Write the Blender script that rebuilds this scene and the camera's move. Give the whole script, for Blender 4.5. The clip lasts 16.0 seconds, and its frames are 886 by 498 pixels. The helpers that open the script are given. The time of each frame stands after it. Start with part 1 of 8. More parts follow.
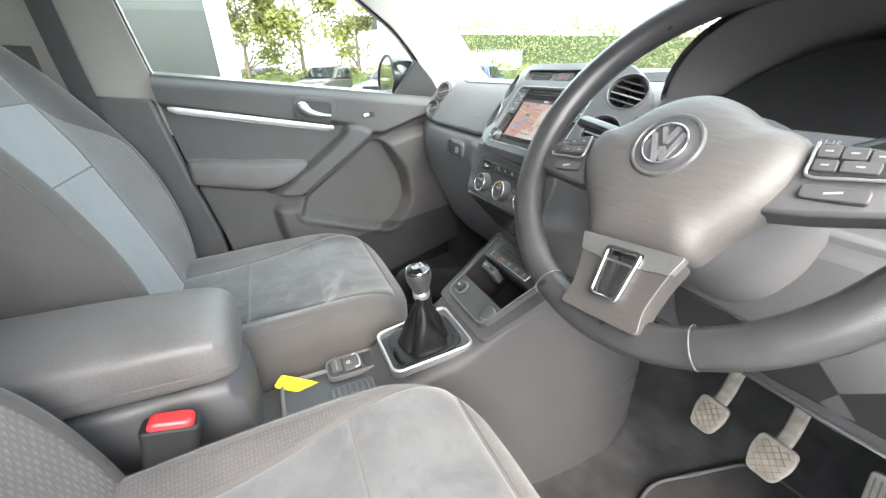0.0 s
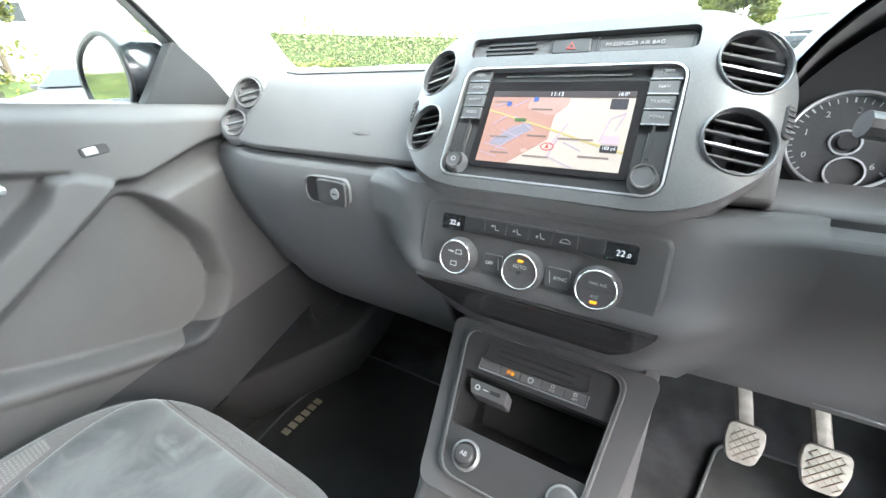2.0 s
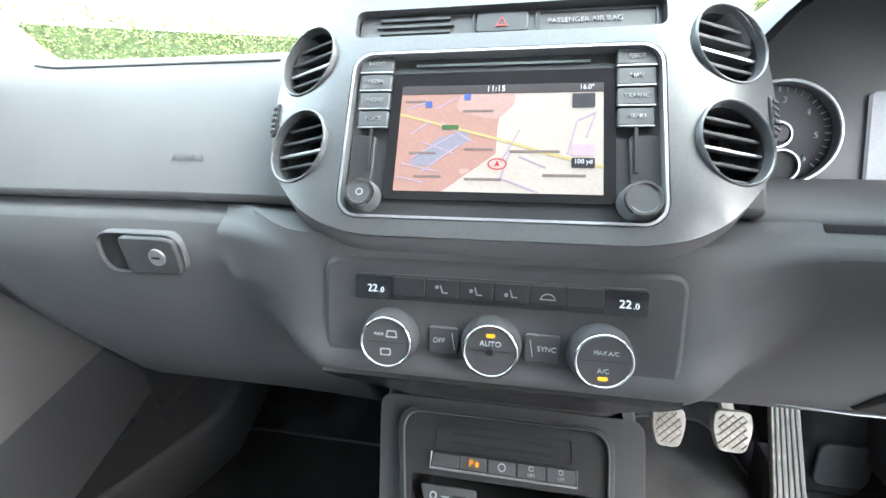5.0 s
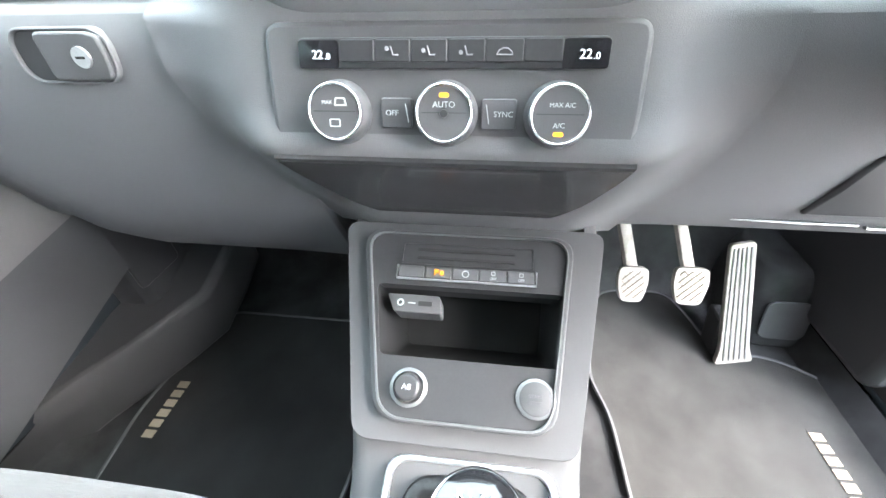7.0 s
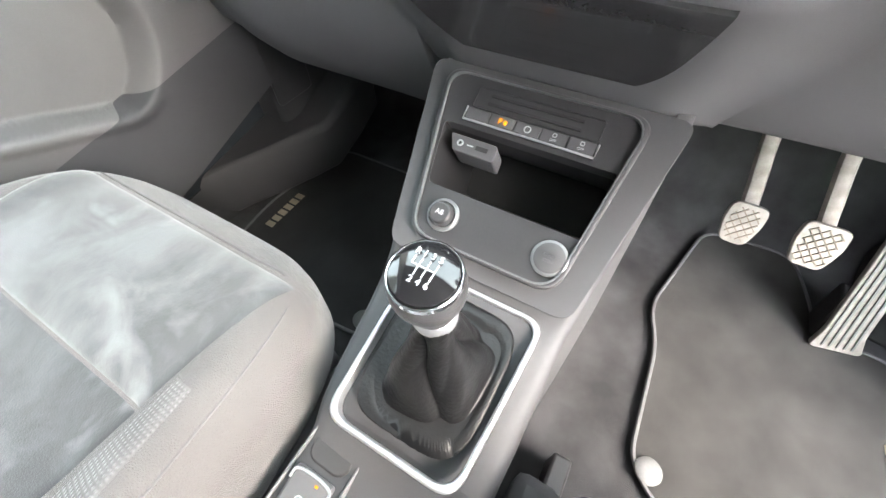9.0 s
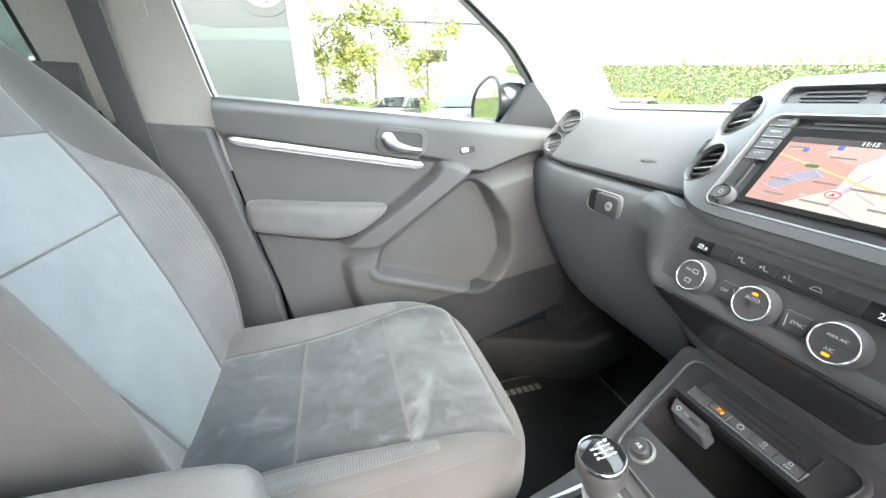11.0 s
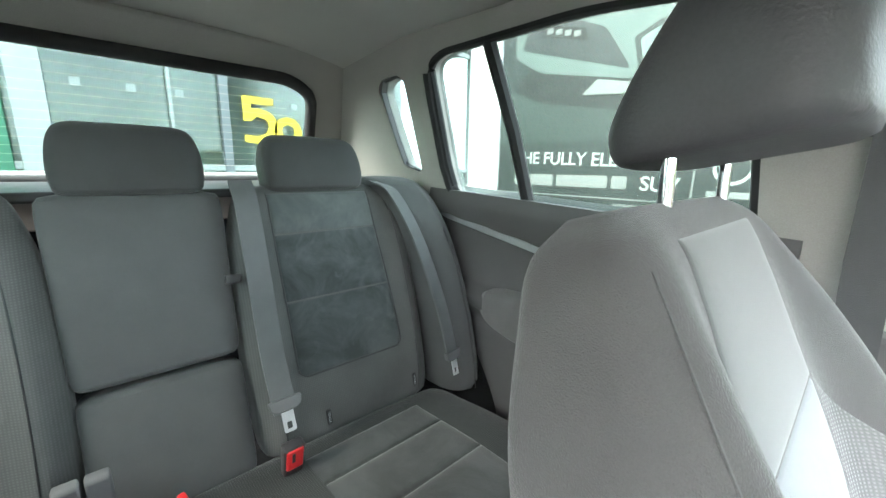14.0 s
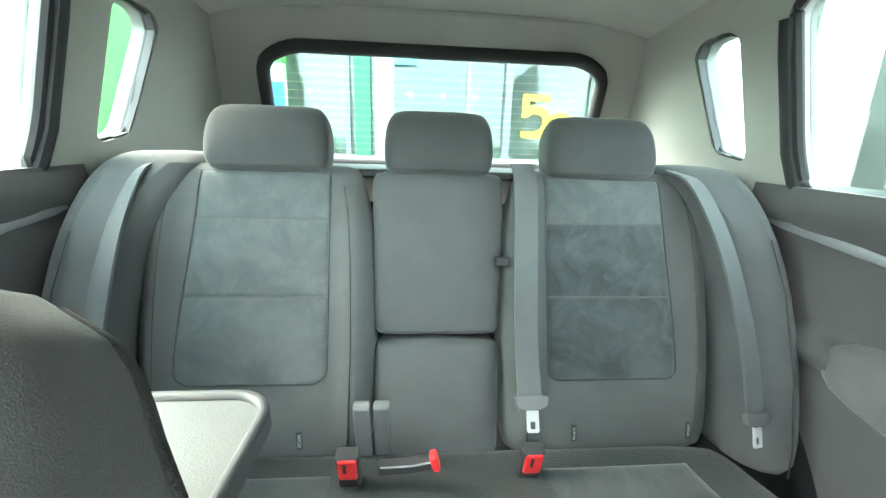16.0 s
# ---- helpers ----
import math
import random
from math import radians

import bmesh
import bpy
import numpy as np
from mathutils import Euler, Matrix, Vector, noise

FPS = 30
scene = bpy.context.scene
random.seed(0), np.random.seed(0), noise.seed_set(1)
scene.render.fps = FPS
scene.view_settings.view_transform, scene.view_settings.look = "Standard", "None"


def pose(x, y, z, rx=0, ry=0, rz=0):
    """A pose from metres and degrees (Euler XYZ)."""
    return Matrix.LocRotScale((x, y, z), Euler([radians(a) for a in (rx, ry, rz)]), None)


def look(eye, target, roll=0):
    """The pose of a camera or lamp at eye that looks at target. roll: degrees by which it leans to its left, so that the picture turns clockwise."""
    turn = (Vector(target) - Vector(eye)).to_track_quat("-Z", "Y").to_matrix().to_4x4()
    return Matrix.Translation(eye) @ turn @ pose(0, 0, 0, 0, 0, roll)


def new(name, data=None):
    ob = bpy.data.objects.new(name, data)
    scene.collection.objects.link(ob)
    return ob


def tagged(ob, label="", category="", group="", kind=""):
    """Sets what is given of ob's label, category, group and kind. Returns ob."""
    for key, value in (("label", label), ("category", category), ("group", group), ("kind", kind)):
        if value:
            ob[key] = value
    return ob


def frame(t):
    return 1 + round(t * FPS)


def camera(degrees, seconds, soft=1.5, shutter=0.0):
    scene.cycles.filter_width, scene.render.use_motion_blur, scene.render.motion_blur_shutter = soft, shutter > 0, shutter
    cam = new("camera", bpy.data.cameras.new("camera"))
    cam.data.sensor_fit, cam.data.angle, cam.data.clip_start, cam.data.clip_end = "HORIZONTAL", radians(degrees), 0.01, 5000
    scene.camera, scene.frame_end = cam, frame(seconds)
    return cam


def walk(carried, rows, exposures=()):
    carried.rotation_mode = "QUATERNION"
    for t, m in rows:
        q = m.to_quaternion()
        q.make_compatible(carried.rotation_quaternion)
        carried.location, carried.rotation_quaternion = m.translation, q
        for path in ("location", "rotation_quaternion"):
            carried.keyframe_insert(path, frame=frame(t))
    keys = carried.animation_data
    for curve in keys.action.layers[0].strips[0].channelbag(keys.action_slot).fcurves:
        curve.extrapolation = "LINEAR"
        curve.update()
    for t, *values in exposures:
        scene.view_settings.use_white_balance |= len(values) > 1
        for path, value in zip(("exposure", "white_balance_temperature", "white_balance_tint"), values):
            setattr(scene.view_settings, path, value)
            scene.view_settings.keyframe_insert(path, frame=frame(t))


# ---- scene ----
cam = camera(98.9, 16.0)
PATH = [
    (0, (0.602, -0.393, 0.955), (-1.05, 0.34, 0.098), -1.1),
    (0.5, (0.477, -0.355, 0.923), (-1.122, 0.48, 0.059), -1.5),
    (1, (0.371, -0.346, 0.912), (-1.07, 0.748, 0.059), -1.8),
    (1.5, (0.233, -0.343, 0.897), (-0.974, 0.993, 0.028), -2.0),
    (2, (0.107, -0.318, 0.931), (-0.838, 1.202, 0.04), -2.6),
    (2.5, (0.006, -0.239, 0.952), (-0.621, 1.436, 0.057), -2.4),
    (3, (-0.009, -0.202, 0.964), (-0.377, 1.568, 0.108), -1.9),
    (3.2, (-0.007, -0.199, 0.969), (-0.356, 1.582, 0.127), -1.9),
    (5.3, (0.007, -0.202, 0.904), (-0.309, 1.53, -0.046), -2.1),
    (5.5, (0.007, -0.202, 0.894), (-0.302, 1.512, -0.089), -2.1),
    (6, (0.01, -0.198, 0.866), (-0.279, 1.471, -0.198), -2.0),
    (6.5, (0.022, -0.214, 0.84), (-0.238, 1.398, -0.316), -2.1),
    (7, (0.032, -0.246, 0.826), (-0.199, 1.297, -0.425), -2.1),
    (7.5, (0.04, -0.266, 0.815), (-0.17, 1.098, -0.632), -2.4),
    (8, (0.048, -0.271, 0.802), (-0.173, 0.851, -0.838), -2.5),
    (8.2, (0.058, -0.269, 0.8), (-0.23, 0.812, -0.859), -2.7),
    (10.3, (0.194, -0.34, 0.848), (-1.199, 0.46, -0.345), -1.1),
    (10.5, (0.211, -0.353, 0.871), (-1.312, 0.38, -0.197), -1.1),
    (11, (0.246, -0.399, 0.942), (-1.552, 0.085, 0.212), -1.0),
    (11.5, (0.254, -0.445, 1.0), (-1.675, -0.266, 0.503), -0.8),
    (12, (0.268, -0.5, 1.034), (-1.679, -0.658, 0.603), -0.9),
    (12.5, (0.243, -0.532, 1.046), (-1.644, -1.05, 0.631), -0.4),
    (13, (0.193, -0.589, 1.063), (-1.56, -1.448, 0.628), -0.1),
    (13.5, (0.089, -0.685, 1.091), (-1.473, -1.865, 0.679), 0.2),
    (14, (0.058, -0.804, 1.118), (-1.25, -2.258, 0.703), 1.0),
    (14.5, (0.077, -0.869, 1.103), (-0.933, -2.548, 0.704), 1.2),
    (15, (0.072, -0.895, 1.086), (-0.602, -2.733, 0.681), 1.7),
    (15.5, (0.071, -0.893, 1.091), (-0.231, -2.824, 0.667), 2.0),
    (16, (0.062, -0.905, 1.093), (-0.096, -2.844, 0.627), 1.7),
]
walk(cam, [(t, look(eye, target, roll)) for t, eye, target, roll in PATH], exposures=[(0.0, 4.1, 6400, 9), (1.0, 4.2, 6350, 10), (1.5, 4.6, 6300, 9), (2.0, 4.65, 6200, 8), (3.0, 4.4, 6150, 9), (5.5, 4.8, 6000, 7), (6.0, 5.15, 6000, 7), (7.0, 5.85, 6080, 8), (7.6, 5.3, 6400, 9), (8.2, 5.15, 6450, 10), (10.5, 4.95, 6400, 10), (11.4, 4.45, 6350, 10), (12.0, 4.15, 6500, 12), (12.8, 4.2, 6500, 12), (13.5, 4.45, 6450, 10), (14.0, 5.05, 6450, 8), (15.0, 5.7, 6430, 6), (16.0, 5.95, 6400, 1)])

# ---------------------------------------------------------------- light
world = bpy.data.worlds.new("world")
scene.world = world
world.use_nodes = True
wn = world.node_tree.nodes
sky = wn.new("ShaderNodeTexSky")
sky.sky_type = "NISHITA"
sky.sun_disc = False
sky.sun_elevation = radians(43)
sky.sun_rotation = radians(103)
sky.dust_density = 6.0
sky.air_density = 1.0
cloud = wn.new("ShaderNodeMix")
cloud.data_type = "RGBA"
cloud.inputs["Factor"].default_value = 0.75
cloud.inputs["B"].default_value = (4.6, 4.8, 5.0, 1)
world.node_tree.links.new(sky.outputs["Color"], cloud.inputs["A"])
world.node_tree.links.new(cloud.outputs["Result"], wn["Background"].inputs["Color"])
wn["Background"].inputs["Strength"].default_value = 0.15
sun = new("sun", bpy.data.lights.new("sun", "SUN"))
sun.data.energy = 0.2
sun.data.angle = radians(40)
sun.data.color = (1.0, 0.95, 0.88)
sun.matrix_world = look((6, -1.4, 5.8), (0, 0, 0))

# ---------------------------------------------------------------- materials


def mat(name, color, rough=0.6, metal=0.0, var=0.12, scale=12.0, bump=0.0, bscale=400.0, sheen=0.0, spec=0.5, dust=0.0, coat=0.0, tint=None):
    """A surface with slow stains, fine grain and relief."""
    m = bpy.data.materials.new(name)
    m.use_nodes = True
    n, l = m.node_tree.nodes, m.node_tree.links
    b = n["Principled BSDF"]
    tc = n.new("ShaderNodeTexCoord")
    big = n.new("ShaderNodeTexNoise")
    big.inputs["Scale"].default_value = scale
    big.inputs["Detail"].default_value = 4
    fine = n.new("ShaderNodeTexNoise")
    fine.inputs["Scale"].default_value = bscale
    fine.inputs["Detail"].default_value = 2
    l.new(tc.outputs["Object"], big.inputs["Vector"])
    l.new(tc.outputs["Object"], fine.inputs["Vector"])
    ramp = n.new("ShaderNodeMapRange")
    ramp.inputs["From Min"].default_value, ramp.inputs["From Max"].default_value = 0.3, 0.7
    l.new(big.outputs["Fac"], ramp.inputs["Value"])
    mix = n.new("ShaderNodeMix")
    mix.data_type = "RGBA"
    c2 = tint or tuple(min(1, c * (1 + 2 * var) + dust) for c in color)
    c1 = tuple(c * (1 - var) for c in color)
    mix.inputs["A"].default_value = (*c1, 1)
    mix.inputs["B"].default_value = (*c2, 1)
    l.new(ramp.outputs["Result"], mix.inputs["Factor"])
    grain = n.new("ShaderNodeMix")
    grain.data_type = "RGBA"
    grain.blend_type = "MULTIPLY"
    grain.inputs["Factor"].default_value = 0.35
    l.new(mix.outputs["Result"], grain.inputs["A"])
    l.new(fine.outputs["Color"], grain.inputs["B"])
    gr = n.new("ShaderNodeMapRange")
    gr.inputs["To Min"].default_value, gr.inputs["To Max"].default_value = 0.6, 1.4
    l.new(fine.outputs["Fac"], gr.inputs["Value"])
    l.new(gr.outputs["Result"], grain.inputs["B"])
    l.new(grain.outputs["Result"], b.inputs["Base Color"])
    rr = n.new("ShaderNodeMapRange")
    rr.inputs["To Min"].default_value, rr.inputs["To Max"].default_value = max(0.02, rough - 0.08), min(1, rough + 0.08)
    l.new(big.outputs["Fac"], rr.inputs["Value"])
    l.new(rr.outputs["Result"], b.inputs["Roughness"])
    b.inputs["Metallic"].default_value = metal
    b.inputs["Specular IOR Level"].default_value = spec
    b.inputs["Coat Weight"].default_value = coat
    if sheen:
        b.inputs["Sheen Weight"].default_value = sheen
        b.inputs["Sheen Roughness"].default_value = 0.4
    if bump:
        bn = n.new("ShaderNodeBump")
        bn.inputs["Strength"].default_value = bump
        bn.inputs["Distance"].default_value = 0.002
        l.new(fine.outputs["Fac"], bn.inputs["Height"])
        l.new(bn.outputs["Normal"], b.inputs["Normal"])
    return m


def weave_mat(name, color, pitch, direction, rough=0.9, strength=0.8):
    """Ribbed or woven seat cloth: ribs of the given pitch in metres."""
    m = mat(name, color, rough, var=0.1, scale=9, sheen=0.25)
    n, l = m.node_tree.nodes, m.node_tree.links
    b = n["Principled BSDF"]
    tc = n.new("ShaderNodeTexCoord")
    w = n.new("ShaderNodeTexWave")
    w.wave_type, w.bands_direction = "BANDS", direction
    w.inputs["Scale"].default_value = 1 / pitch * 0.314
    l.new(tc.outputs["Object"], w.inputs["Vector"])
    w2 = n.new("ShaderNodeTexWave")
    w2.wave_type, w2.bands_direction = "BANDS", "X"
    w2.inputs["Scale"].default_value = 1 / pitch * 0.314
    l.new(tc.outputs["Object"], w2.inputs["Vector"])
    add = n.new("ShaderNodeMath")
    add.operation = "MULTIPLY"
    l.new(w.outputs["Fac"], add.inputs[0])
    l.new(w2.outputs["Fac"], add.inputs[1])
    bn = n.new("ShaderNodeBump")
    bn.inputs["Strength"].default_value = strength
    bn.inputs["Distance"].default_value = 0.001
    l.new(add.outputs[0], bn.inputs["Height"])
    l.new(bn.outputs["Normal"], b.inputs["Normal"])
    old = b.inputs["Base Color"].links[0].from_socket
    mx = n.new("ShaderNodeMix")
    mx.data_type, mx.blend_type = "RGBA", "MULTIPLY"
    mx.inputs["Factor"].default_value = 0.3
    r = n.new("ShaderNodeMapRange")
    r.inputs["To Min"].default_value, r.inputs["To Max"].default_value = 0.45, 1.5
    l.new(add.outputs[0], r.inputs["Value"])
    l.new(old, mx.inputs["A"])
    l.new(r.outputs["Result"], mx.inputs["B"])
    l.new(mx.outputs["Result"], b.inputs["Base Color"])
    return m


def suede_mat(name, dark, light, scale=14.0, scuff=None):
    """Brushed suede: nap lying two ways in streaks and finger marks."""
    m = bpy.data.materials.new(name)
    m.use_nodes = True
    n, l = m.node_tree.nodes, m.node_tree.links
    b = n["Principled BSDF"]
    tc = n.new("ShaderNodeTexCoord")
    mp = n.new("ShaderNodeMapping")
    mp.inputs["Scale"].default_value = (1.0, 0.8, 0.9)
    l.new(tc.outputs["Object"], mp.inputs["Vector"])
    a = n.new("ShaderNodeTexNoise")
    a.inputs["Scale"].default_value, a.inputs["Detail"].default_value, a.inputs["Distortion"].default_value = scale, 9, 0.5
    a.inputs["Roughness"].default_value = 0.66
    l.new(mp.outputs["Vector"], a.inputs["Vector"])
    r = n.new("ShaderNodeValToRGB")
    r.color_ramp.elements[0].position, r.color_ramp.elements[0].color = 0.42, (*dark, 1)
    r.color_ramp.elements[1].position, r.color_ramp.elements[1].color = 0.63, (*light, 1)
    l.new(a.outputs["Fac"], r.inputs["Fac"])
    f = n.new("ShaderNodeTexNoise")
    f.inputs["Scale"].default_value = 700
    l.new(tc.outputs["Object"], f.inputs["Vector"])
    l.new(r.outputs["Color"], b.inputs["Base Color"])
    if scuff:
        k = n.new("ShaderNodeTexNoise")
        k.inputs["Scale"].default_value, k.inputs["Detail"].default_value, k.inputs["Distortion"].default_value = scale * 1.5, 8, 1.2
        l.new(mp.outputs["Vector"], k.inputs["Vector"])
        kr = n.new("ShaderNodeMapRange")
        kr.inputs["From Min"].default_value, kr.inputs["From Max"].default_value = 0.58, 0.80
        l.new(k.outputs["Fac"], kr.inputs["Value"])
        mx = n.new("ShaderNodeMix")
        mx.data_type = "RGBA"
        mx.inputs["B"].default_value = (*scuff, 1)
        l.new(kr.outputs["Result"], mx.inputs["Factor"])
        l.new(r.outputs["Color"], mx.inputs["A"])
        l.new(mx.outputs["Result"], b.inputs["Base Color"])
    bn = n.new("ShaderNodeBump")
    bn.inputs["Strength"].default_value, bn.inputs["Distance"].default_value = 0.25, 0.001
    l.new(f.outputs["Fac"], bn.inputs["Height"])
    l.new(bn.outputs["Normal"], b.inputs["Normal"])
    b.inputs["Roughness"].default_value = 0.95
    b.inputs["Sheen Weight"].default_value = 0.5
    b.inputs["Sheen Roughness"].default_value = 0.5
    return m


def glass_mat(name, tint):
    m = bpy.data.materials.new(name)
    m.use_nodes = True
    n, l = m.node_tree.nodes, m.node_tree.links
    n.remove(n["Principled BSDF"])
    tr = n.new("ShaderNodeBsdfTransparent")
    tr.inputs["Color"].default_value = (*tint, 1)
    gl = n.new("ShaderNodeBsdfGlossy")
    gl.inputs["Roughness"].default_value = 0.02
    lw = n.new("ShaderNodeLayerWeight")
    lw.inputs["Blend"].default_value = 0.12
    k = n.new("ShaderNodeMath")
    k.operation = "MULTIPLY"
    k.inputs[1].default_value = 0.25
    l.new(lw.outputs["Facing"], k.inputs[0])
    mx = n.new("ShaderNodeMixShader")
    l.new(k.outputs[0], mx.inputs["Fac"])
    l.new(tr.outputs["BSDF"], mx.inputs[1])
    l.new(gl.outputs["BSDF"], mx.inputs[2])
    l.new(mx.outputs["Shader"], n["Material Output"].inputs["Surface"])
    return m


def glow_mat(name, color, strength):
    m = mat(name, tuple(c * 0.22 for c in color), 0.25, var=0.02)
    b = m.node_tree.nodes["Principled BSDF"]
    b.inputs["Emission Color"].default_value = (*color, 1)
    b.inputs["Emission Strength"].default_value = strength
    return m


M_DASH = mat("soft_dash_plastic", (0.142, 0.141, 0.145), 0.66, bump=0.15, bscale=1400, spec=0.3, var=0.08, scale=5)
M_DARK = mat("dark_plastic", (0.07, 0.07, 0.074), 0.5, bump=0.12, bscale=1400, var=0.1)
M_BLACK = mat("black_satin_plastic", (0.03, 0.03, 0.032), 0.38, var=0.1)
M_PIANO = mat("gloss_black", (0.014, 0.014, 0.016), 0.08, var=0.05, coat=0.5)
M_BEZEL = mat("grey_gloss_bezel", (0.125, 0.128, 0.132), 0.34, metal=0.35, var=0.05, scale=4, coat=0.1)
M_LIP = mat("dark_gloss_lip", (0.034, 0.034, 0.036), 0.22, var=0.06, coat=0.3)
M_WIRE = mat("brown_heater_wire", (0.22, 0.17, 0.12), 0.6, var=0.05)
M_SILVER = mat("satin_silver_trim", (0.55, 0.56, 0.58), 0.42, metal=0.9, var=0.05, scale=6)
M_SATIN = mat("brushed_spoke_metal", (0.30, 0.305, 0.31), 0.33, metal=0.75, var=0.05, scale=6)
M_BRIGHT = mat("polished_alloy", (0.52, 0.53, 0.54), 0.24, metal=1.0, var=0.04)
M_CHROME = mat("chrome", (0.66, 0.67, 0.69), 0.1, metal=1.0, var=0.02)
M_DOOR = mat("door_trim_plastic", (0.100, 0.097, 0.098), 0.62, bump=0.14, bscale=1300, spec=0.35, var=0.07, scale=5)
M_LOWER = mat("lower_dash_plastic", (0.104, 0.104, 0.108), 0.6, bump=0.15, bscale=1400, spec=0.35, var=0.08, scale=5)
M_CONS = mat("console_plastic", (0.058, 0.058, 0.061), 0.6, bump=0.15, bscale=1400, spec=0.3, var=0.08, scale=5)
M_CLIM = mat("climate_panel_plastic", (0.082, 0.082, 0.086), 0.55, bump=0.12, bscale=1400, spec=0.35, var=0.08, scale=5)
# dark hard plastic, with the shade of the footwell added to its colour
M_BIN = mat("shaded_hard_plastic", (0.042, 0.042, 0.045), 0.55, bump=0.14, bscale=1300, spec=0.35, var=0.08, scale=5)
M_TONGUE = mat("bright_belt_metal", (0.7, 0.7, 0.72), 0.3, metal=0.4, var=0.05)
M_INSERT = mat("door_insert_cloth", (0.15, 0.144, 0.143), 0.9, bump=0.3, bscale=900, var=0.08, sheen=0.2)
M_CLOTH = mat("seat_cloth", (0.080, 0.075, 0.074), 0.92, bump=0.5, bscale=900, var=0.07, scale=6, sheen=0.3)
# seat_cloth again, with the shade on the driver backrest put into its colour
M_CLOTHD = mat("driver_back_shaded_cloth", (0.044, 0.041, 0.039), 0.92, bump=0.4, bscale=1100, var=0.08, scale=6, sheen=0.2)
M_RIB = weave_mat("ribbed_bolster_cloth", (0.155, 0.149, 0.149), 0.004, "Z", strength=0.8)
M_RIBC = weave_mat("ribbed_cushion_cloth", (0.125, 0.119, 0.118), 0.004, "Y", strength=0.8)
# driver's ribs: darker than the passenger's, offsetting strong light from the open door
M_BASKET = weave_mat("shaded_basket_cloth", (0.08, 0.076, 0.076), 0.0045, "Y", strength=0.8)
# near-black brown that stands for shade on the driver seat's rear
M_SHELL = mat("shaded_back_sheet", (0.020, 0.0185, 0.017), 0.9, bump=0.7, bscale=500, var=0.15, scale=30)
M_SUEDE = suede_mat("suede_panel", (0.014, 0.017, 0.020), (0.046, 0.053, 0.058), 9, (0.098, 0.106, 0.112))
# cushion front: lighter copy of the suede, side light put into the colour
M_SUEDEF = suede_mat("suede_front_sidelit", (0.026, 0.029, 0.032), (0.072, 0.077, 0.081), 9, (0.115, 0.12, 0.125))
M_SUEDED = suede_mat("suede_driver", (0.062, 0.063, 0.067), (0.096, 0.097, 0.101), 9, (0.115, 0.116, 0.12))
# lower back panels: suede paled to carry light and haze
M_SUEDEB = suede_mat("suede_back_hazed", (0.134, 0.141, 0.151), (0.164, 0.172, 0.183), 6)
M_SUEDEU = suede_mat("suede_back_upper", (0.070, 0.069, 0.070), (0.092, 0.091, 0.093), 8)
M_LEATHER = mat("grey_leatherette", (0.10, 0.096, 0.096), 0.5, bump=0.25, bscale=300, var=0.08)
M_WHEEL = mat("worn_black_leather", (0.036, 0.036, 0.038), 0.30, bump=0.12, bscale=900, var=0.15, scale=20)
M_PAD = mat("airbag_pad_plastic", (0.088, 0.083, 0.082), 0.5, bump=0.12, bscale=700, var=0.06)

def wavy(m, scale=130.0, strength=0.35):
    """Fine wrinkles running across, as on moulded leather-look plastic."""
    n, l = m.node_tree.nodes, m.node_tree.links
    tc, mp, w, bn = n.new("ShaderNodeTexCoord"), n.new("ShaderNodeMapping"), n.new("ShaderNodeTexNoise"), n.new("ShaderNodeBump")
    mp.inputs["Scale"].default_value = (0.35, 1.6, 1.6)
    w.inputs["Scale"].default_value, w.inputs["Detail"].default_value = scale, 3
    bn.inputs["Strength"].default_value, bn.inputs["Distance"].default_value = strength, 0.0015
    l.new(tc.outputs["Object"], mp.inputs["Vector"])
    l.new(mp.outputs["Vector"], w.inputs["Vector"])
    l.new(w.outputs["Fac"], bn.inputs["Height"])
    l.new(bn.outputs["Normal"], n["Principled BSDF"].inputs["Normal"])


wavy(M_PAD)
# the airbag pad plastic, darkened for the shade on the lower spoke
M_SPOKE = mat("shaded_pad_plastic", (0.052, 0.049, 0.048), 0.5, bump=0.12, bscale=700, var=0.06)
wavy(M_SPOKE)
M_BOOT = mat("black_gaiter_leather", (0.006, 0.006, 0.0065), 0.40, spec=0.3, bump=0.3, bscale=250, var=0.2)
M_CARPET = mat("dark_carpet", (0.026, 0.026, 0.028), 0.98, bump=1.0, bscale=900, var=0.35, scale=10, dust=0.02)
M_MAT = mat("black_carpet_mat", (0.028, 0.027, 0.026), 0.98, bump=1.0, bscale=1100, var=0.22, scale=9, dust=0.012)
# passenger mat: no dust, and darkened for the unlit footwell
M_MATP = mat("shaded_black_carpet_mat", (0.022, 0.022, 0.023), 0.98, bump=1.0, bscale=1100, var=0.3, scale=7)
M_RUBBER = mat("black_rubber", (0.02, 0.02, 0.021), 0.7, var=0.15)
M_BEIGE = mat("beige_pillar_trim", (0.36, 0.347, 0.323), 0.7, bump=0.2, bscale=500, var=0.04, scale=4)
M_LINING = mat("grey_beige_headliner", (0.52, 0.505, 0.475), 0.95, bump=0.6, bscale=1200, var=0.05, scale=3)
M_METAL = mat("worn_pedal_metal", (0.25, 0.23, 0.21), 0.5, metal=0.25, var=0.2, scale=40)
M_BELT = mat("grey_belt_webbing", (0.105, 0.11, 0.113), 0.6, bump=0.5, bscale=900, var=0.08, sheen=0.3)
M_BELTF = mat("dark_belt_webbing", (0.065, 0.066, 0.068), 0.6, bump=0.5, bscale=900, var=0.08, sheen=0.2)
M_RED = mat("red_plastic", (0.7, 0.03, 0.035), 0.35, var=0.08)
M_WHITEP = mat("printed_white", (0.44, 0.455, 0.47), 0.5, var=0.03)
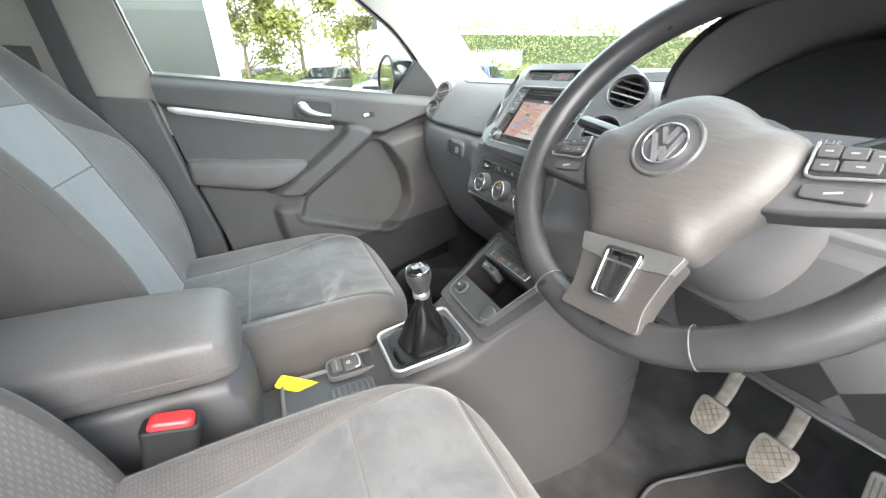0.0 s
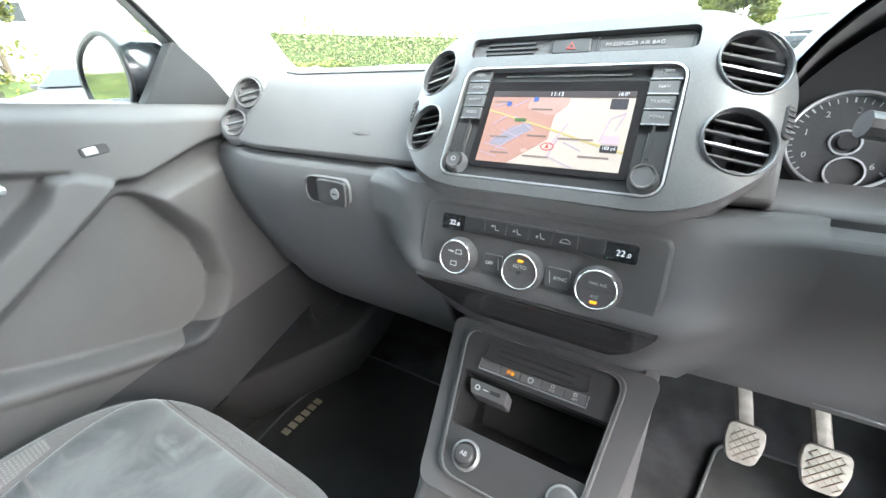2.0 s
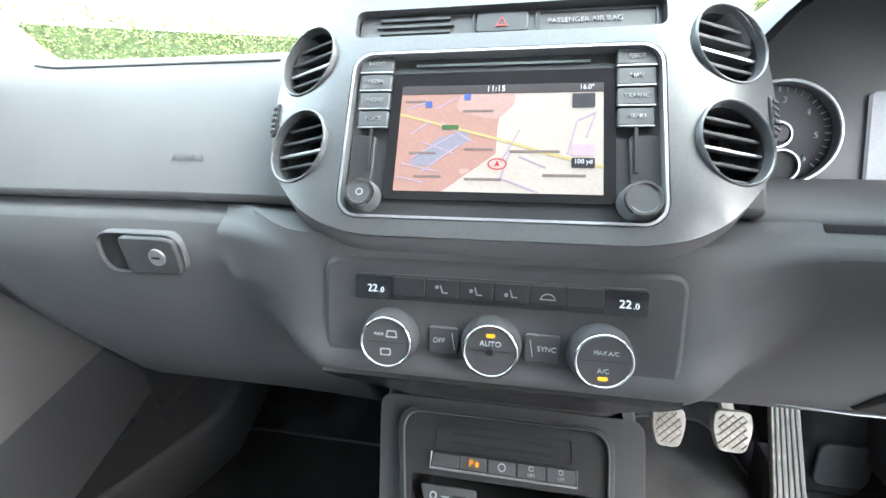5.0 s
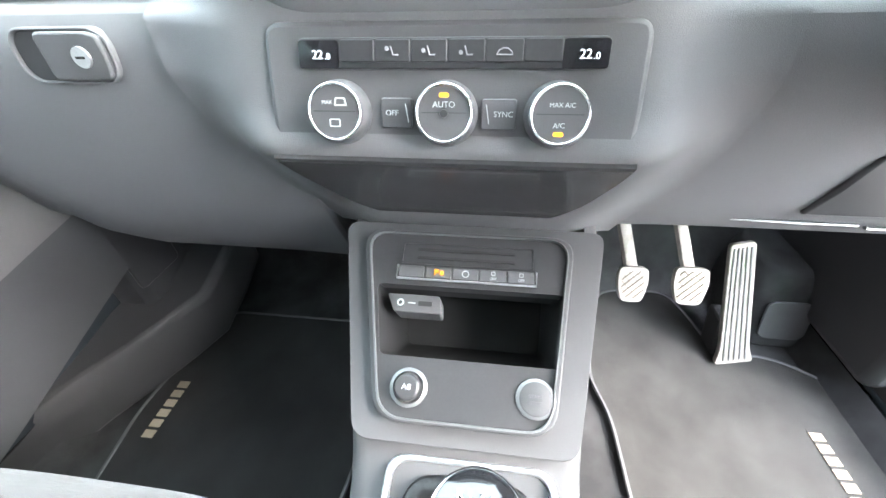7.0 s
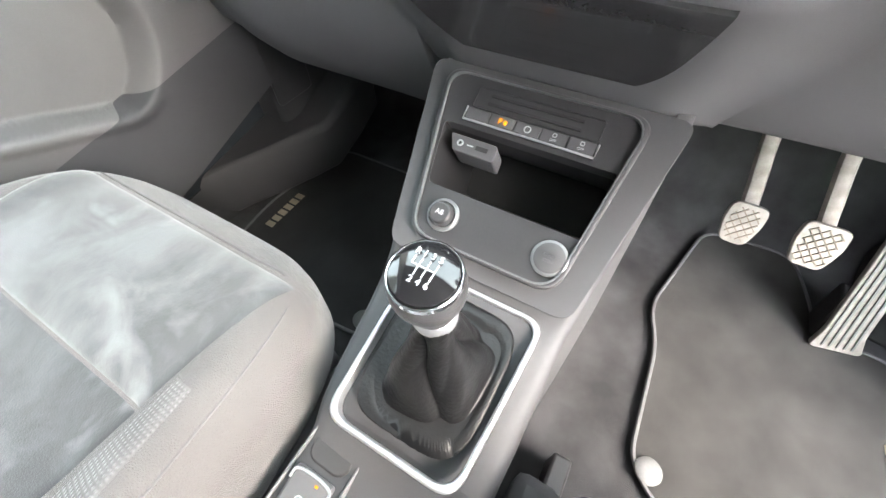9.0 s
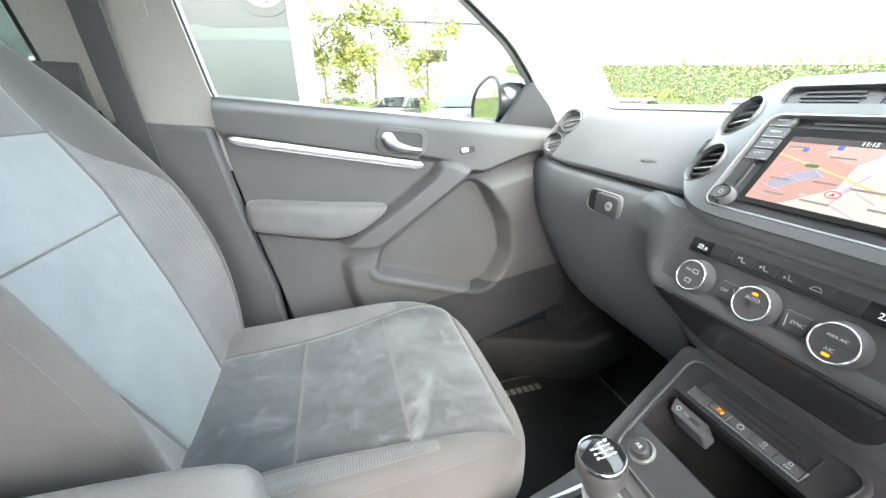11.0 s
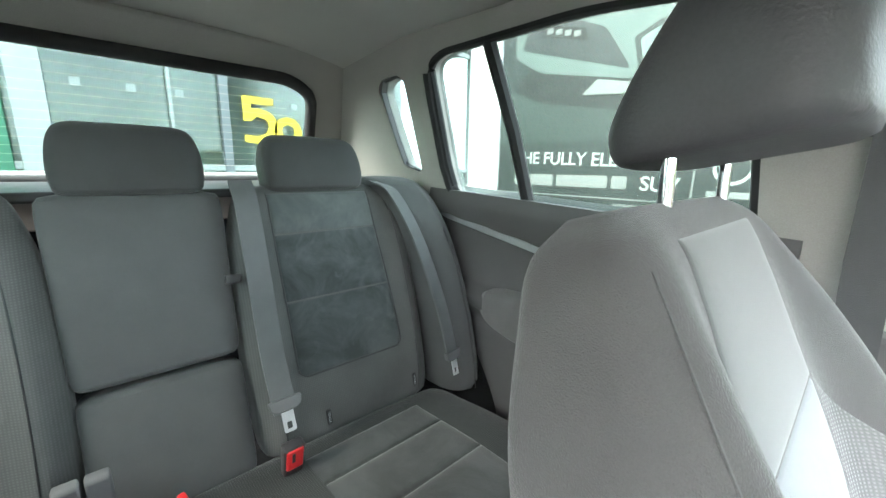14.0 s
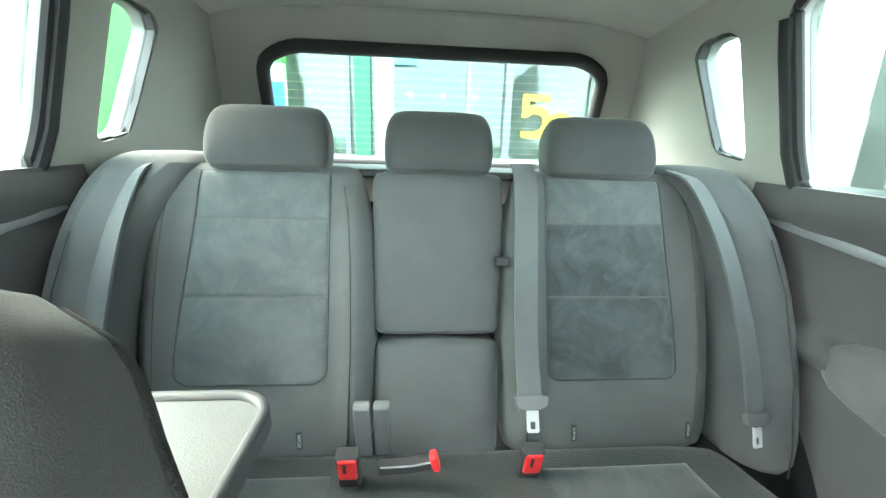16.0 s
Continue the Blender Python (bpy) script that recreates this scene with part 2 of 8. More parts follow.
M_ORANGE = glow_mat("amber_light", (1.0, 0.32, 0.01), 0.07)
M_DIGIT = glow_mat("lit_white_digits", (0.9, 0.95, 1.0), 0.04)
M_YELLOW = mat("yellow_plastic", (0.75, 0.6, 0.02), 0.5, var=0.08)
M_PIT = mat("deep_black_lining", (0.010, 0.010, 0.011), 0.7, var=0.1)
M_PRINTG = mat("dim_grey_print", (0.30, 0.30, 0.31), 0.5, var=0.03)
M_KNURL = mat("knurled_grey_metal", (0.16, 0.165, 0.17), 0.35, metal=0.5, var=0.05)
M_GOLD = mat("stitched_thread", (0.30, 0.25, 0.19), 0.8, var=0.1)
M_GLASS = glass_mat("clear_car_glass", (0.84, 0.885, 0.865))
M_PRIVACY = glass_mat("tinted_car_glass", (0.50, 0.565, 0.55))
M_PAINT = mat("dark_car_paint", (0.03, 0.035, 0.04), 0.2, var=0.03, coat=0.8)
M_MIRROR = mat("mirror_glass", (0.6, 0.6, 0.6), 0.02, metal=1.0, var=0.0)
M_TRAY = mat("pale_grey_tray", (0.115, 0.118, 0.118), 0.5, bump=0.2, bscale=500, var=0.05)

# ---------------------------------------------------------------- mesh helpers
ORG = {}
SIN, COS = math.sin, math.cos


def smooth(me, deg=38):
    me.polygons.foreach_set("use_smooth", [True] * len(me.polygons))
    me.set_sharp_from_angle(angle=radians(deg))


def thing(name, loc, label, category, group="", kind=""):
    ob = new(name)
    ob.location = loc
    ob.empty_display_size = 0.05
    ORG[ob.name] = Vector(loc)
    return tagged(ob, label, category, group, kind)


def link_mesh(name, bm, material, org, bev, sub, deg):
    bm.transform(Matrix.Translation(-org))
    bmesh.ops.recalc_face_normals(bm, faces=bm.faces[:])
    me = bpy.data.meshes.new(name)
    bm.to_mesh(me)
    bm.free()
    me.materials.append(material)
    smooth(me, deg)
    ob = new(name, me)
    ORG[ob.name] = org
    if bev:
        b = ob.modifiers.new("edge", "BEVEL")
        b.width, b.segments, b.limit_method, b.angle_limit = bev, 2, "ANGLE", radians(35)
    if sub:
        s = ob.modifiers.new("soft", "SUBSURF")
        s.levels = s.render_levels = sub
    return ob


def part(name, bm, material, parent, label="", bev=0.0, sub=0, deg=38):
    ob = link_mesh(name, bm, material, ORG[parent.name], bev, sub, deg)
    ob.parent = parent
    return tagged(ob, label)


def solid(name, bm, material, label, category, group="", kind="", bev=0.0, sub=0, deg=38):
    pts = [v.co for v in bm.verts]
    org = Vector((sum(p.x for p in pts) / len(pts), sum(p.y for p in pts) / len(pts), min(p.z for p in pts)))
    ob = link_mesh(name, bm, material, org, bev, sub, deg)
    ob.location = org
    return tagged(ob, label, category, group, kind)


def axes(o, u, v):
    """Local u, v, n (out of the surface) to the world."""
    u, v = Vector(u).normalized(), Vector(v).normalized()
    n = u.cross(v).normalized()
    v = n.cross(u)
    return Matrix(((u.x, v.x, n.x, o[0]), (u.y, v.y, n.y, o[1]), (u.z, v.z, n.z, o[2]), (0, 0, 0, 1)))


def box(c, s, m=None, bm=None, turn=(0, 0, 0)):
    bm = bm or bmesh.new()
    mm = (m or Matrix()) @ pose(*c, *turn) @ Matrix.Diagonal((*s, 1))
    bmesh.ops.create_cube(bm, size=1, matrix=mm)
    return bm


def rrect(w, h, r, seg=5, cx=0.0, cy=0.0):
    r = min(r, w / 2 - 1e-4, h / 2 - 1e-4)
    pts = []
    for k, (sx, sy) in enumerate(((1, 1), (-1, 1), (-1, -1), (1, -1))):
        for i in range(seg + 1):
            a = radians(90 * k + 90 * i / seg)
            pts.append((cx + sx * (w / 2 - r) + r * math.cos(a), cy + sy * (h / 2 - r) + r * math.sin(a)))
    return pts


def circle(r, seg=32, cx=0.0, cy=0.0, ry=None):
    return [(cx + r * math.cos(2 * math.pi * i / seg), cy + (ry or r) * math.sin(2 * math.pi * i / seg)) for i in range(seg)]


def rounded(poly, r, seg=4):
    """A polygon with its corners rounded by radius r."""
    out, n = [], len(poly)
    for i in range(n):
        p, a, b = Vector(poly[i]), Vector(poly[i - 1]), Vector(poly[(i + 1) % n])
        da, db = (a - p), (b - p)
        k = min(r, da.length * 0.45, db.length * 0.45)
        q0, q1 = p + da.normalized() * k, p + db.normalized() * k
        for j in range(seg + 1):
            t = j / seg
            q = q0 * (1 - t) ** 2 + p * 2 * t * (1 - t) + q1 * t * t
            out.append((q.x, q.y))
    return out


def plate(pts, n0, n1, m, bm=None, shrink=0.0):
    """A solid of the outline pts between the heights n0 and n1; shrink draws the top in."""
    bm = bm or bmesh.new()
    cx, cy = sum(p[0] for p in pts) / len(pts), sum(p[1] for p in pts) / len(pts)
    lo = [bm.verts.new(m @ Vector((x, y, n0))) for x, y in pts]
    hi = []
    for x, y in pts:
        d = Vector((x - cx, y - cy))
        k = 1 - shrink / max(d.length, 1e-6)
        hi.append(bm.verts.new(m @ Vector((cx + d.x * k, cy + d.y * k, n1))))
    n = len(pts)
    bm.faces.new(lo[::-1])
    bm.faces.new(hi)
    for i in range(n):
        bm.faces.new((lo[i], lo[(i + 1) % n], hi[(i + 1) % n], hi[i]))
    return bm


def ring(outer, inner, n0, n1, m, bm=None):
    """A frame between two outlines of the same number of points."""
    bm = bm or bmesh.new()
    n = len(outer)
    a, b, c, d = ([bm.verts.new(m @ Vector((x, y, h))) for x, y in pts] for pts, h in ((outer, n0), (outer, n1), (inner, n1), (inner, n0)))
    for i in range(n):
        j = (i + 1) % n
        for p, q in ((a, b), (b, c), (c, d), (d, a)):
            bm.faces.new((p[i], p[j], q[j], q[i]))
    return bm


def lathe(profile, m, seg=28, bm=None, cap=True):
    bm = bm or bmesh.new()
    rows = [[bm.verts.new(m @ Vector((r * math.cos(2 * math.pi * i / seg), r * math.sin(2 * math.pi * i / seg), h))) for i in range(seg)] for r, h in profile]
    for a, b in zip(rows, rows[1:]):
        for i in range(seg):
            bm.faces.new((a[i], a[(i + 1) % seg], b[(i + 1) % seg], b[i]))
    if cap:
        bm.faces.new(rows[0][::-1])
        bm.faces.new(rows[-1])
    return bm


def loft(rings, bm=None, cap=True, closed=True):
    bm = bm or bmesh.new()
    rows = [[bm.verts.new(p) for p in r] for r in rings]
    n = len(rows[0])
    for a, b in zip(rows, rows[1:]):
        for i in range(n if closed else n - 1):
            bm.faces.new((a[i], a[(i + 1) % n], b[(i + 1) % n], b[i]))
    if cap and closed:
        bm.faces.new(rows[0][::-1])
        bm.faces.new(rows[-1])
    return bm


def spline(pts, k=8):
    """Points along a smooth curve through pts."""
    p = [Vector(q) for q in pts]
    p = [2 * p[0] - p[1]] + p + [2 * p[-1] - p[-2]]
    out = []
    for i in range(1, len(p) - 2):
        for j in range(k):
            t = j / k
            out.append(0.5 * (2 * p[i] + (p[i + 1] - p[i - 1]) * t + (2 * p[i - 1] - 5 * p[i] + 4 * p[i + 1] - p[i + 2]) * t * t + (3 * p[i] - p[i - 1] - 3 * p[i + 1] + p[i + 2]) * t ** 3))
    return out + [p[-2]]


def tube(path, r, seg=10, bm=None, closed=False, flat=None):
    """A round (or, with flat=(up, ratio), oval) bar along a path."""
    bm = bm or bmesh.new()
    path = [Vector(p) for p in path]
    n, rows = len(path), []
    for i, p in enumerate(path):
        d = (path[(i + 1) % n] - path[i - 1]) if closed or 0 < i < n - 1 else (path[1] - path[0] if i == 0 else path[-1] - path[-2])
        d.normalize()
        up = Vector(flat[0]) if flat else (Vector((0, 0, 1)) if abs(d.z) < 0.9 else Vector((1, 0, 0)))
        s = d.cross(up).normalized()
        w = s.cross(d).normalized()
        rr = r[i] if isinstance(r, (list, tuple)) else r
        q = flat[1] if flat else 1.0
        rows.append([bm.verts.new(p + s * (rr * math.cos(2 * math.pi * k / seg)) + w * (rr * q * math.sin(2 * math.pi * k / seg))) for k in range(seg)])
    for i in range(n if closed else n - 1):
        a, b = rows[i], rows[(i + 1) % n]
        for k in range(seg):
            bm.faces.new((a[k], a[(k + 1) % seg], b[(k + 1) % seg], b[k]))
    if not closed:
        bm.faces.new(rows[0][::-1])
        bm.faces.new(rows[-1])
    return bm


def belt(path, across, width, thick=0.0025, bm=None):
    """Webbing along a path; across: the direction of its width."""
    rings = []
    a = Vector(across).normalized()
    path = [Vector(p) for p in path]
    for i, p in enumerate(path):
        d = path[min(i + 1, len(path) - 1)] - path[max(i - 1, 0)]
        nn = d.cross(a).normalized()
        h = a * width / 2
        rings.append([p - h - nn * thick, p + h - nn * thick, p + h + nn * thick, p - h + nn * thick])
    return loft(rings, bm)


def sheet(fn, nu, nv, thick, bm=None):
    """A curved sheet: fn(u, v) gives place and outward direction; thick lies behind."""
    bm = bm or bmesh.new()
    f, b = [], []
    for i in range(nu + 1):
        rf, rb = [], []
        for j in range(nv + 1):
            p, d = fn(i / nu, j / nv)
            rf.append(bm.verts.new(p))
            rb.append(bm.verts.new(Vector(p) - Vector(d) * thick))
        f.append(rf)
        b.append(rb)
    for i in range(nu):
        for j in range(nv):
            bm.faces.new((f[i][j], f[i + 1][j], f[i + 1][j + 1], f[i][j + 1]))
            bm.faces.new((b[i][j + 1], b[i + 1][j + 1], b[i + 1][j], b[i][j]))
    for i in range(nu):
        bm.faces.new((f[i + 1][0], f[i][0], b[i][0], b[i + 1][0]))
        bm.faces.new((f[i][nv], f[i + 1][nv], b[i + 1][nv], b[i][nv]))
    for j in range(nv):
        bm.faces.new((f[0][j], f[0][j + 1], b[0][j + 1], b[0][j]))
        bm.faces.new((f[nu][j + 1], f[nu][j], b[nu][j], b[nu][j + 1]))
    return bm


def step(e0, e1, x):
    t = max(0.0, min(1.0, (x - e0) / (e1 - e0)))
    return t * t * (3 - 2 * t)


def lerp(table, x):
    """Piecewise linear value from rows (x, a, b, ...)."""
    if x <= table[0][0]:
        return table[0][1:]
    for p, q in zip(table, table[1:]):
        if x <= q[0]:
            t = (x - p[0]) / (q[0] - p[0])
            return tuple(a + (b - a) * t for a, b in zip(p[1:], q[1:]))
    return table[-1][1:]


def hermite(table, x):
    """Smooth value from rows (x, a, b, ...)."""
    if x <= table[0][0]:
        return table[0][1:]
    if x >= table[-1][0]:
        return table[-1][1:]
    for i in range(len(table) - 1):
        p, q = table[i], table[i + 1]
        if x <= q[0]:
            h = q[0] - p[0]
            t = (x - p[0]) / h
            out = []
            for k in range(1, len(p)):
                a, b = table[max(i - 1, 0)], table[min(i + 2, len(table) - 1)]
                m0 = (q[k] - a[k]) / (q[0] - a[0]) * h
                m1 = (b[k] - p[k]) / (b[0] - p[0]) * h
                out.append((2 * t ** 3 - 3 * t * t + 1) * p[k] + (t ** 3 - 2 * t * t + t) * m0 + (3 * t * t - 2 * t ** 3) * q[k] + (t ** 3 - t * t) * m1)
            return tuple(out)


def soft(sections, m, n=36, e=4.0, bolster=0.78, steps=None, bm=None, swell=0.16):
    """A stuffed body: rings of half width w, half depth h, centre c, side bolster b at the stations s along local z; local y is its face."""
    ss = steps or [s[0] for s in sections]
    rings = []
    for s in ss:
        w, h, c, b = hermite(sections, s) if steps else [r[1:] for r in sections if r[0] == s][0]
        rg = []
        for i in range(n):
            a = 2 * math.pi * i / n
            ca, sa = math.cos(a), math.sin(a)
            x = w * math.copysign(abs(ca) ** (2 / e), ca)
            y = h * math.copysign(abs(sa) ** (2 / e), sa)
            if sa > 0:
                y += b * math.exp(-(((abs(x) / max(w, 1e-4)) - bolster) / swell) ** 2)
            rg.append(m @ Vector((x, c + y, s)))
        rings.append(rg)
    return loft(rings, bm)


def pad(m, fn, xa, xb, s0, s1, puff=0.003, nx=26, ns=26, round_to=0.0):
    """An upholstery panel laid on a face: fn(x, s) is the face's height, xa(s) and xb(s) its sides; the edge is drawn in to a seam."""
    def f(u, v):
        u, v = 0.5 - 0.5 * COS(math.pi * u), 0.5 - 0.5 * COS(math.pi * v)
        s = s0 + (s1 - s0) * v
        a, b = xa(s), xb(s)
        x = a + (b - a) * u
        d = min(u, 1 - u) * (b - a)
        d = min(d, min(v, 1 - v) * (s1 - s0))
        return m @ Vector((x, fn(x, s) + puff * (1 - math.exp(-d / 0.007)) - 0.0015 * (1 - step(0, 0.0022, d)), s)), m.to_3x3() @ Vector((0, 1, 0))
    return sheet(f, nx, ns, 0.006)


def letters(s, size, m, material, parent, name="lettering", align="CENTER", extrude=0.0004, bold=0.0):
    cu = bpy.data.curves.new(name, "FONT")
    cu.body, cu.size, cu.align_x, cu.align_y, cu.extrude = s, size, align, "CENTER", extrude
    cu.offset = bold
    tmp = bpy.data.objects.new("tmp", cu)
    scene.collection.objects.link(tmp)
    me = bpy.data.meshes.new_from_object(tmp)
    bpy.data.objects.remove(tmp)
    bpy.data.curves.remove(cu)
    me.transform(Matrix.Translation(-ORG[parent.name]) @ m)
    me.materials.clear()
    me.materials.append(material)
    ob = new(name, me)
    ORG[ob.name] = ORG[parent.name]
    ob.parent = parent
    return ob


def at(m, u, v, n=0.0, turn=0.0):
    return m @ pose(u, v, n, 0, 0, turn)


# working planes: the centre stack, climate panel, lower tray, steering wheel
F_STACK = axes((-0.003, 0.072, 0.870), (1, 0, 0), (0, 0.608, 0.794))
F_CLIM = axes((0.0, 0.0, 0.740), (1, 0, 0), (0, 0.34, 0.94))
F_TRAY = axes((0.016, 0.063, 0.590), (1, 0, 0), (0, 0.866, 0.5))
F_WHEEL = axes((0.380, -0.0535, 0.8834), (1, 0.051, 0), (-0.029, 0.572, 0.819)) @ pose(0, 0, 0, 0, 0, 7)


def holed(outer, holes, n0, n1, m, bm=None, warp=None):
    """A board with openings: outlines in local u, v; warp(u, v, n) may bend it."""
    bm = bm or bmesh.new()
    put = warp or (lambda u, v, n: m @ Vector((u, v, n)))
    for h in (n1, n0):
        es = []
        for loop in (outer, *holes):
            vs = [bm.verts.new((x, y, h)) for x, y in loop]
            es += [bm.edges.new((vs[i], vs[(i + 1) % len(vs)])) for i in range(len(vs))]
        bmesh.ops.triangle_fill(bm, use_beauty=True, edges=es)
    for loop in (outer, *holes):
        a = [bm.verts.new((x, y, n0)) for x, y in loop]
        b = [bm.verts.new((x, y, n1)) for x, y in loop]
        for i in range(len(loop)):
            j = (i + 1) % len(loop)
            bm.faces.new((a[i], a[j], b[j], b[i]))
    bmesh.ops.remove_doubles(bm, verts=bm.verts[:], dist=1e-6)
    for v in bm.verts:
        v.co = put(*v.co)
    return bm


def fine(poly, k=0.06):
    """The outline with points no further apart than k."""
    out = []
    for a, b in zip(poly, poly[1:] + poly[:1]):
        n = max(1, int(math.dist(a, b) / k))
        out += [(a[0] + (b[0] - a[0]) * i / n, a[1] + (b[1] - a[1]) * i / n) for i in range(n)]
    return out


# ---------------------------------------------------------------- car shell
def side_x(z):
    return 0.745 - 0.30 * max(0.0, z - 0.95)


WIN_FRONT = [(-0.645, 0.93), (0.15, 0.84), (0.19, 0.88), (0.13, 0.975), (0.039, 1.07), (-0.078, 1.149), (-0.189, 1.215), (-0.35, 1.283), (-0.557, 1.331), (-0.655, 1.34), (-0.69, 1.318), (-0.68, 1.24)]
WIN_REAR = [(-0.915, 0.98), (-1.62, 1.03), (-1.635, 1.12), (-1.63, 1.385), (-1.57, 1.405), (-1.2, 1.40), (-0.97, 1.375), (-0.935, 1.345)]
WIN_QUARTER = [(-1.745, 1.10), (-1.84, 1.125), (-1.875, 1.355), (-1.845, 1.378), (-1.77, 1.38), (-1.74, 1.36)]
SHELL = [(0.48, 0.86), (0.375, 0.95), (0.280, 1.05), (0.185, 1.15), (0.0, 1.315), (-0.30, 1.37), (-1.0, 1.43), (-1.7, 1.46), (-2.06, 1.45), (-2.34, 1.08), (-2.34, 0.90), (-1.72, 0.935), (-0.86, 0.935), (-0.80, 0.80), (0.44, 0.78)]


def side_wall(name, s, label):
    warp = lambda u, v, n: Vector((s * (side_x(v) + n), u, v))
    holes = [fine(rounded(w, r)) for w, r in ((WIN_FRONT, 0.04), (WIN_REAR, 0.05), (WIN_QUARTER, 0.03))]
    if s > 0:
        holes[0] = fine(rounded([(-0.66, 0.79), (0.19, 0.79), *WIN_FRONT[2:]], 0.03))
    bm = holed(fine(SHELL), holes, 0.0, 0.055, None, warp=warp)
    wall = thing(name, (s * 0.74, -0.9, 0.8), label, "car pillar", kind="structure")
    part("pillar_trim", bm, M_BEIGE, wall)
    for w, r, k in ((WIN_FRONT, 0.04, 0.0045), (WIN_REAR, 0.05, 0.012), (WIN_QUARTER, 0.03, 0.010)):
        loop = fine(rounded(w, r), 0.03)
        if w is WIN_QUARTER:
            part("rubber_seal", tube([(s * (side_x(z) + 0.014), y, z) for y, z in loop], 0.007, 8, closed=True), M_RUBBER, wall, "black rubber window seal")
            edge = [(-1.80, 1.118), (-1.838, 1.13), (-1.852, 1.20), (-1.866, 1.30), (-1.870, 1.345), (-1.848, 1.372), (-1.81, 1.376)]
            part("reveal", loft([[Vector((s * (side_x(z) + dx), y + 0.003 + dy, z)) for dx, dy in ((0.0, 0.0), (0.022, 0.0), (0.022, 0.004), (0.0, 0.004))] for y, z in edge]), M_DARK, wall, "dark reveal of the quarter window")
            continue
        if s > 0 and w is WIN_FRONT:
            continue
        part("rubber_seal", tube([(s * (side_x(z) + 0.012), y, z) for y, z in loop], k, 8, closed=True), M_RUBBER, wall, "black rubber window seal")
        if w is WIN_REAR:
            part("door_seal", tube([(s * (side_x(z) + 0.004), y + 0.010, z + 0.004) for y, z in ((-1.64, 1.03), (-1.655, 1.12), (-1.652, 1.30), (-1.647, 1.36))], 0.014, 8), M_RUBBER, wall, "grey door aperture seal")
    return wall


wall_west = side_wall("wall_west", -1, "beige plastic pillar trim round the passenger side windows")
wall_east = side_wall("wall_east", 1, "beige plastic pillar trim round the driver side windows")


def pane(name, s, poly, material, label, off=0.04):
    warp = lambda u, v, n: Vector((s * (side_x(v) + off + n), u, v))
    bm = holed(fine(poly, 0.2), [], 0.0, 0.004, None, warp=warp)
    ob = solid(name, bm, material, label, "car window", kind="structure")
    ob.visible_shadow = False
    return ob


n_win = 0
for s in (-1, 1):
    for poly, m_, what in ((WIN_FRONT, M_GLASS, "clear front side window glass in the car door"), (WIN_REAR, M_PRIVACY, "lightly tinted rear side window glass in the car door"), (WIN_QUARTER, M_PRIVACY, "small tinted rear quarter window glass")):
        n_win += 1
        if s > 0 and poly is WIN_FRONT:
            continue
        pane("window_%d" % n_win, s, poly, m_, what, 0.016 if poly is WIN_QUARTER else 0.04)


def headliner(u, v):
    y = 0.0 - 2.06 * v
    x = (2 * u - 1) * 0.645
    zc = lerp([(-2.06, 1.475), (-1.7, 1.495), (-1.0, 1.475), (-0.3, 1.425), (-0.1, 1.36), (0.0, 1.315)], y)[0]
    return Vector((x, y, zc - 0.045 * abs(x / 0.645) ** 3)), Vector((0, 0, -1))


ceiling = solid("ceiling", sheet(headliner, 30, 30, 0.05), M_LINING, "grey-beige cloth headliner under the car roof", "headliner", kind="structure")

# windscreen and its header
def screen_glass(u, v):
    x = (2 * u - 1) * 0.70
    y = 0.60 - 0.18 * (x / 0.70) ** 2 - v * (0.62 - 0.15 * (x / 0.7) ** 2)
    z = 0.875 + 0.45 * v
    return Vector((x * (1 - 0.07 * v), y, z)), Vector((0, 0.6, 0.8))


ob = solid("window_7", sheet(screen_glass, 16, 6, 0.004), M_GLASS, "clear curved windscreen glass", "windscreen", kind="structure")
ob.visible_shadow = False

# tailgate: frame, seal and glass in one leaning plane
F_TAIL = axes((0.0, -2.18, 1.26), (-1, 0, 0), (0, 0.235, 0.32))
GLASS_R = rounded([(-0.545, -0.24), (0.565, -0.24), (0.510, 0.115), (0.43, 0.158), (-0.41, 0.158), (-0.495, 0.115)], 0.07, 6)
tail = thing("wall_south", (0, -2.25, 0.9), "grey-beige tailgate trim round the rear window", "tailgate", kind="structure")
part("tailgate_trim", holed([(-0.72, -0.62), (0.72, -0.62), (0.70, -0.2), (0.60, 0.26), (-0.60, 0.26), (-0.70, -0.2)], [GLASS_R], -0.05, 0.0, F_TAIL), M_BEIGE, tail, bev=0.01)
gl = [(F_TAIL @ Vector((u, v, 0.004))) for u, v in fine(GLASS_R, 0.05)]
part("window_seal", tube(gl, 0.019, 10, closed=True), M_RUBBER, tail, "black rubber seal of the rear window")
ob = solid("window_8", plate(GLASS_R, -0.034, -0.030, F_TAIL), M_PRIVACY, "tinted rear window glass in the tailgate", "car window", kind="structure")
ob.visible_shadow = False
for k in range(13):
    v = -0.20 + 0.0265 * k
    w = 0.50 - 0.11 * max(0.0, (v + 0.02) / 0.14)
    part("heater_wire", box((0, v, -0.0285), (2 * w, 0.0004, 0.0004), F_TAIL), M_WIRE, ob)

# luggage cover behind the rear seats
solid("luggage_cover", box((0, -2.04, 1.055), (1.25, 0.52, 0.02)), M_BLACK, "dark grey roller luggage cover behind the rear seats", "luggage cover", bev=0.006)


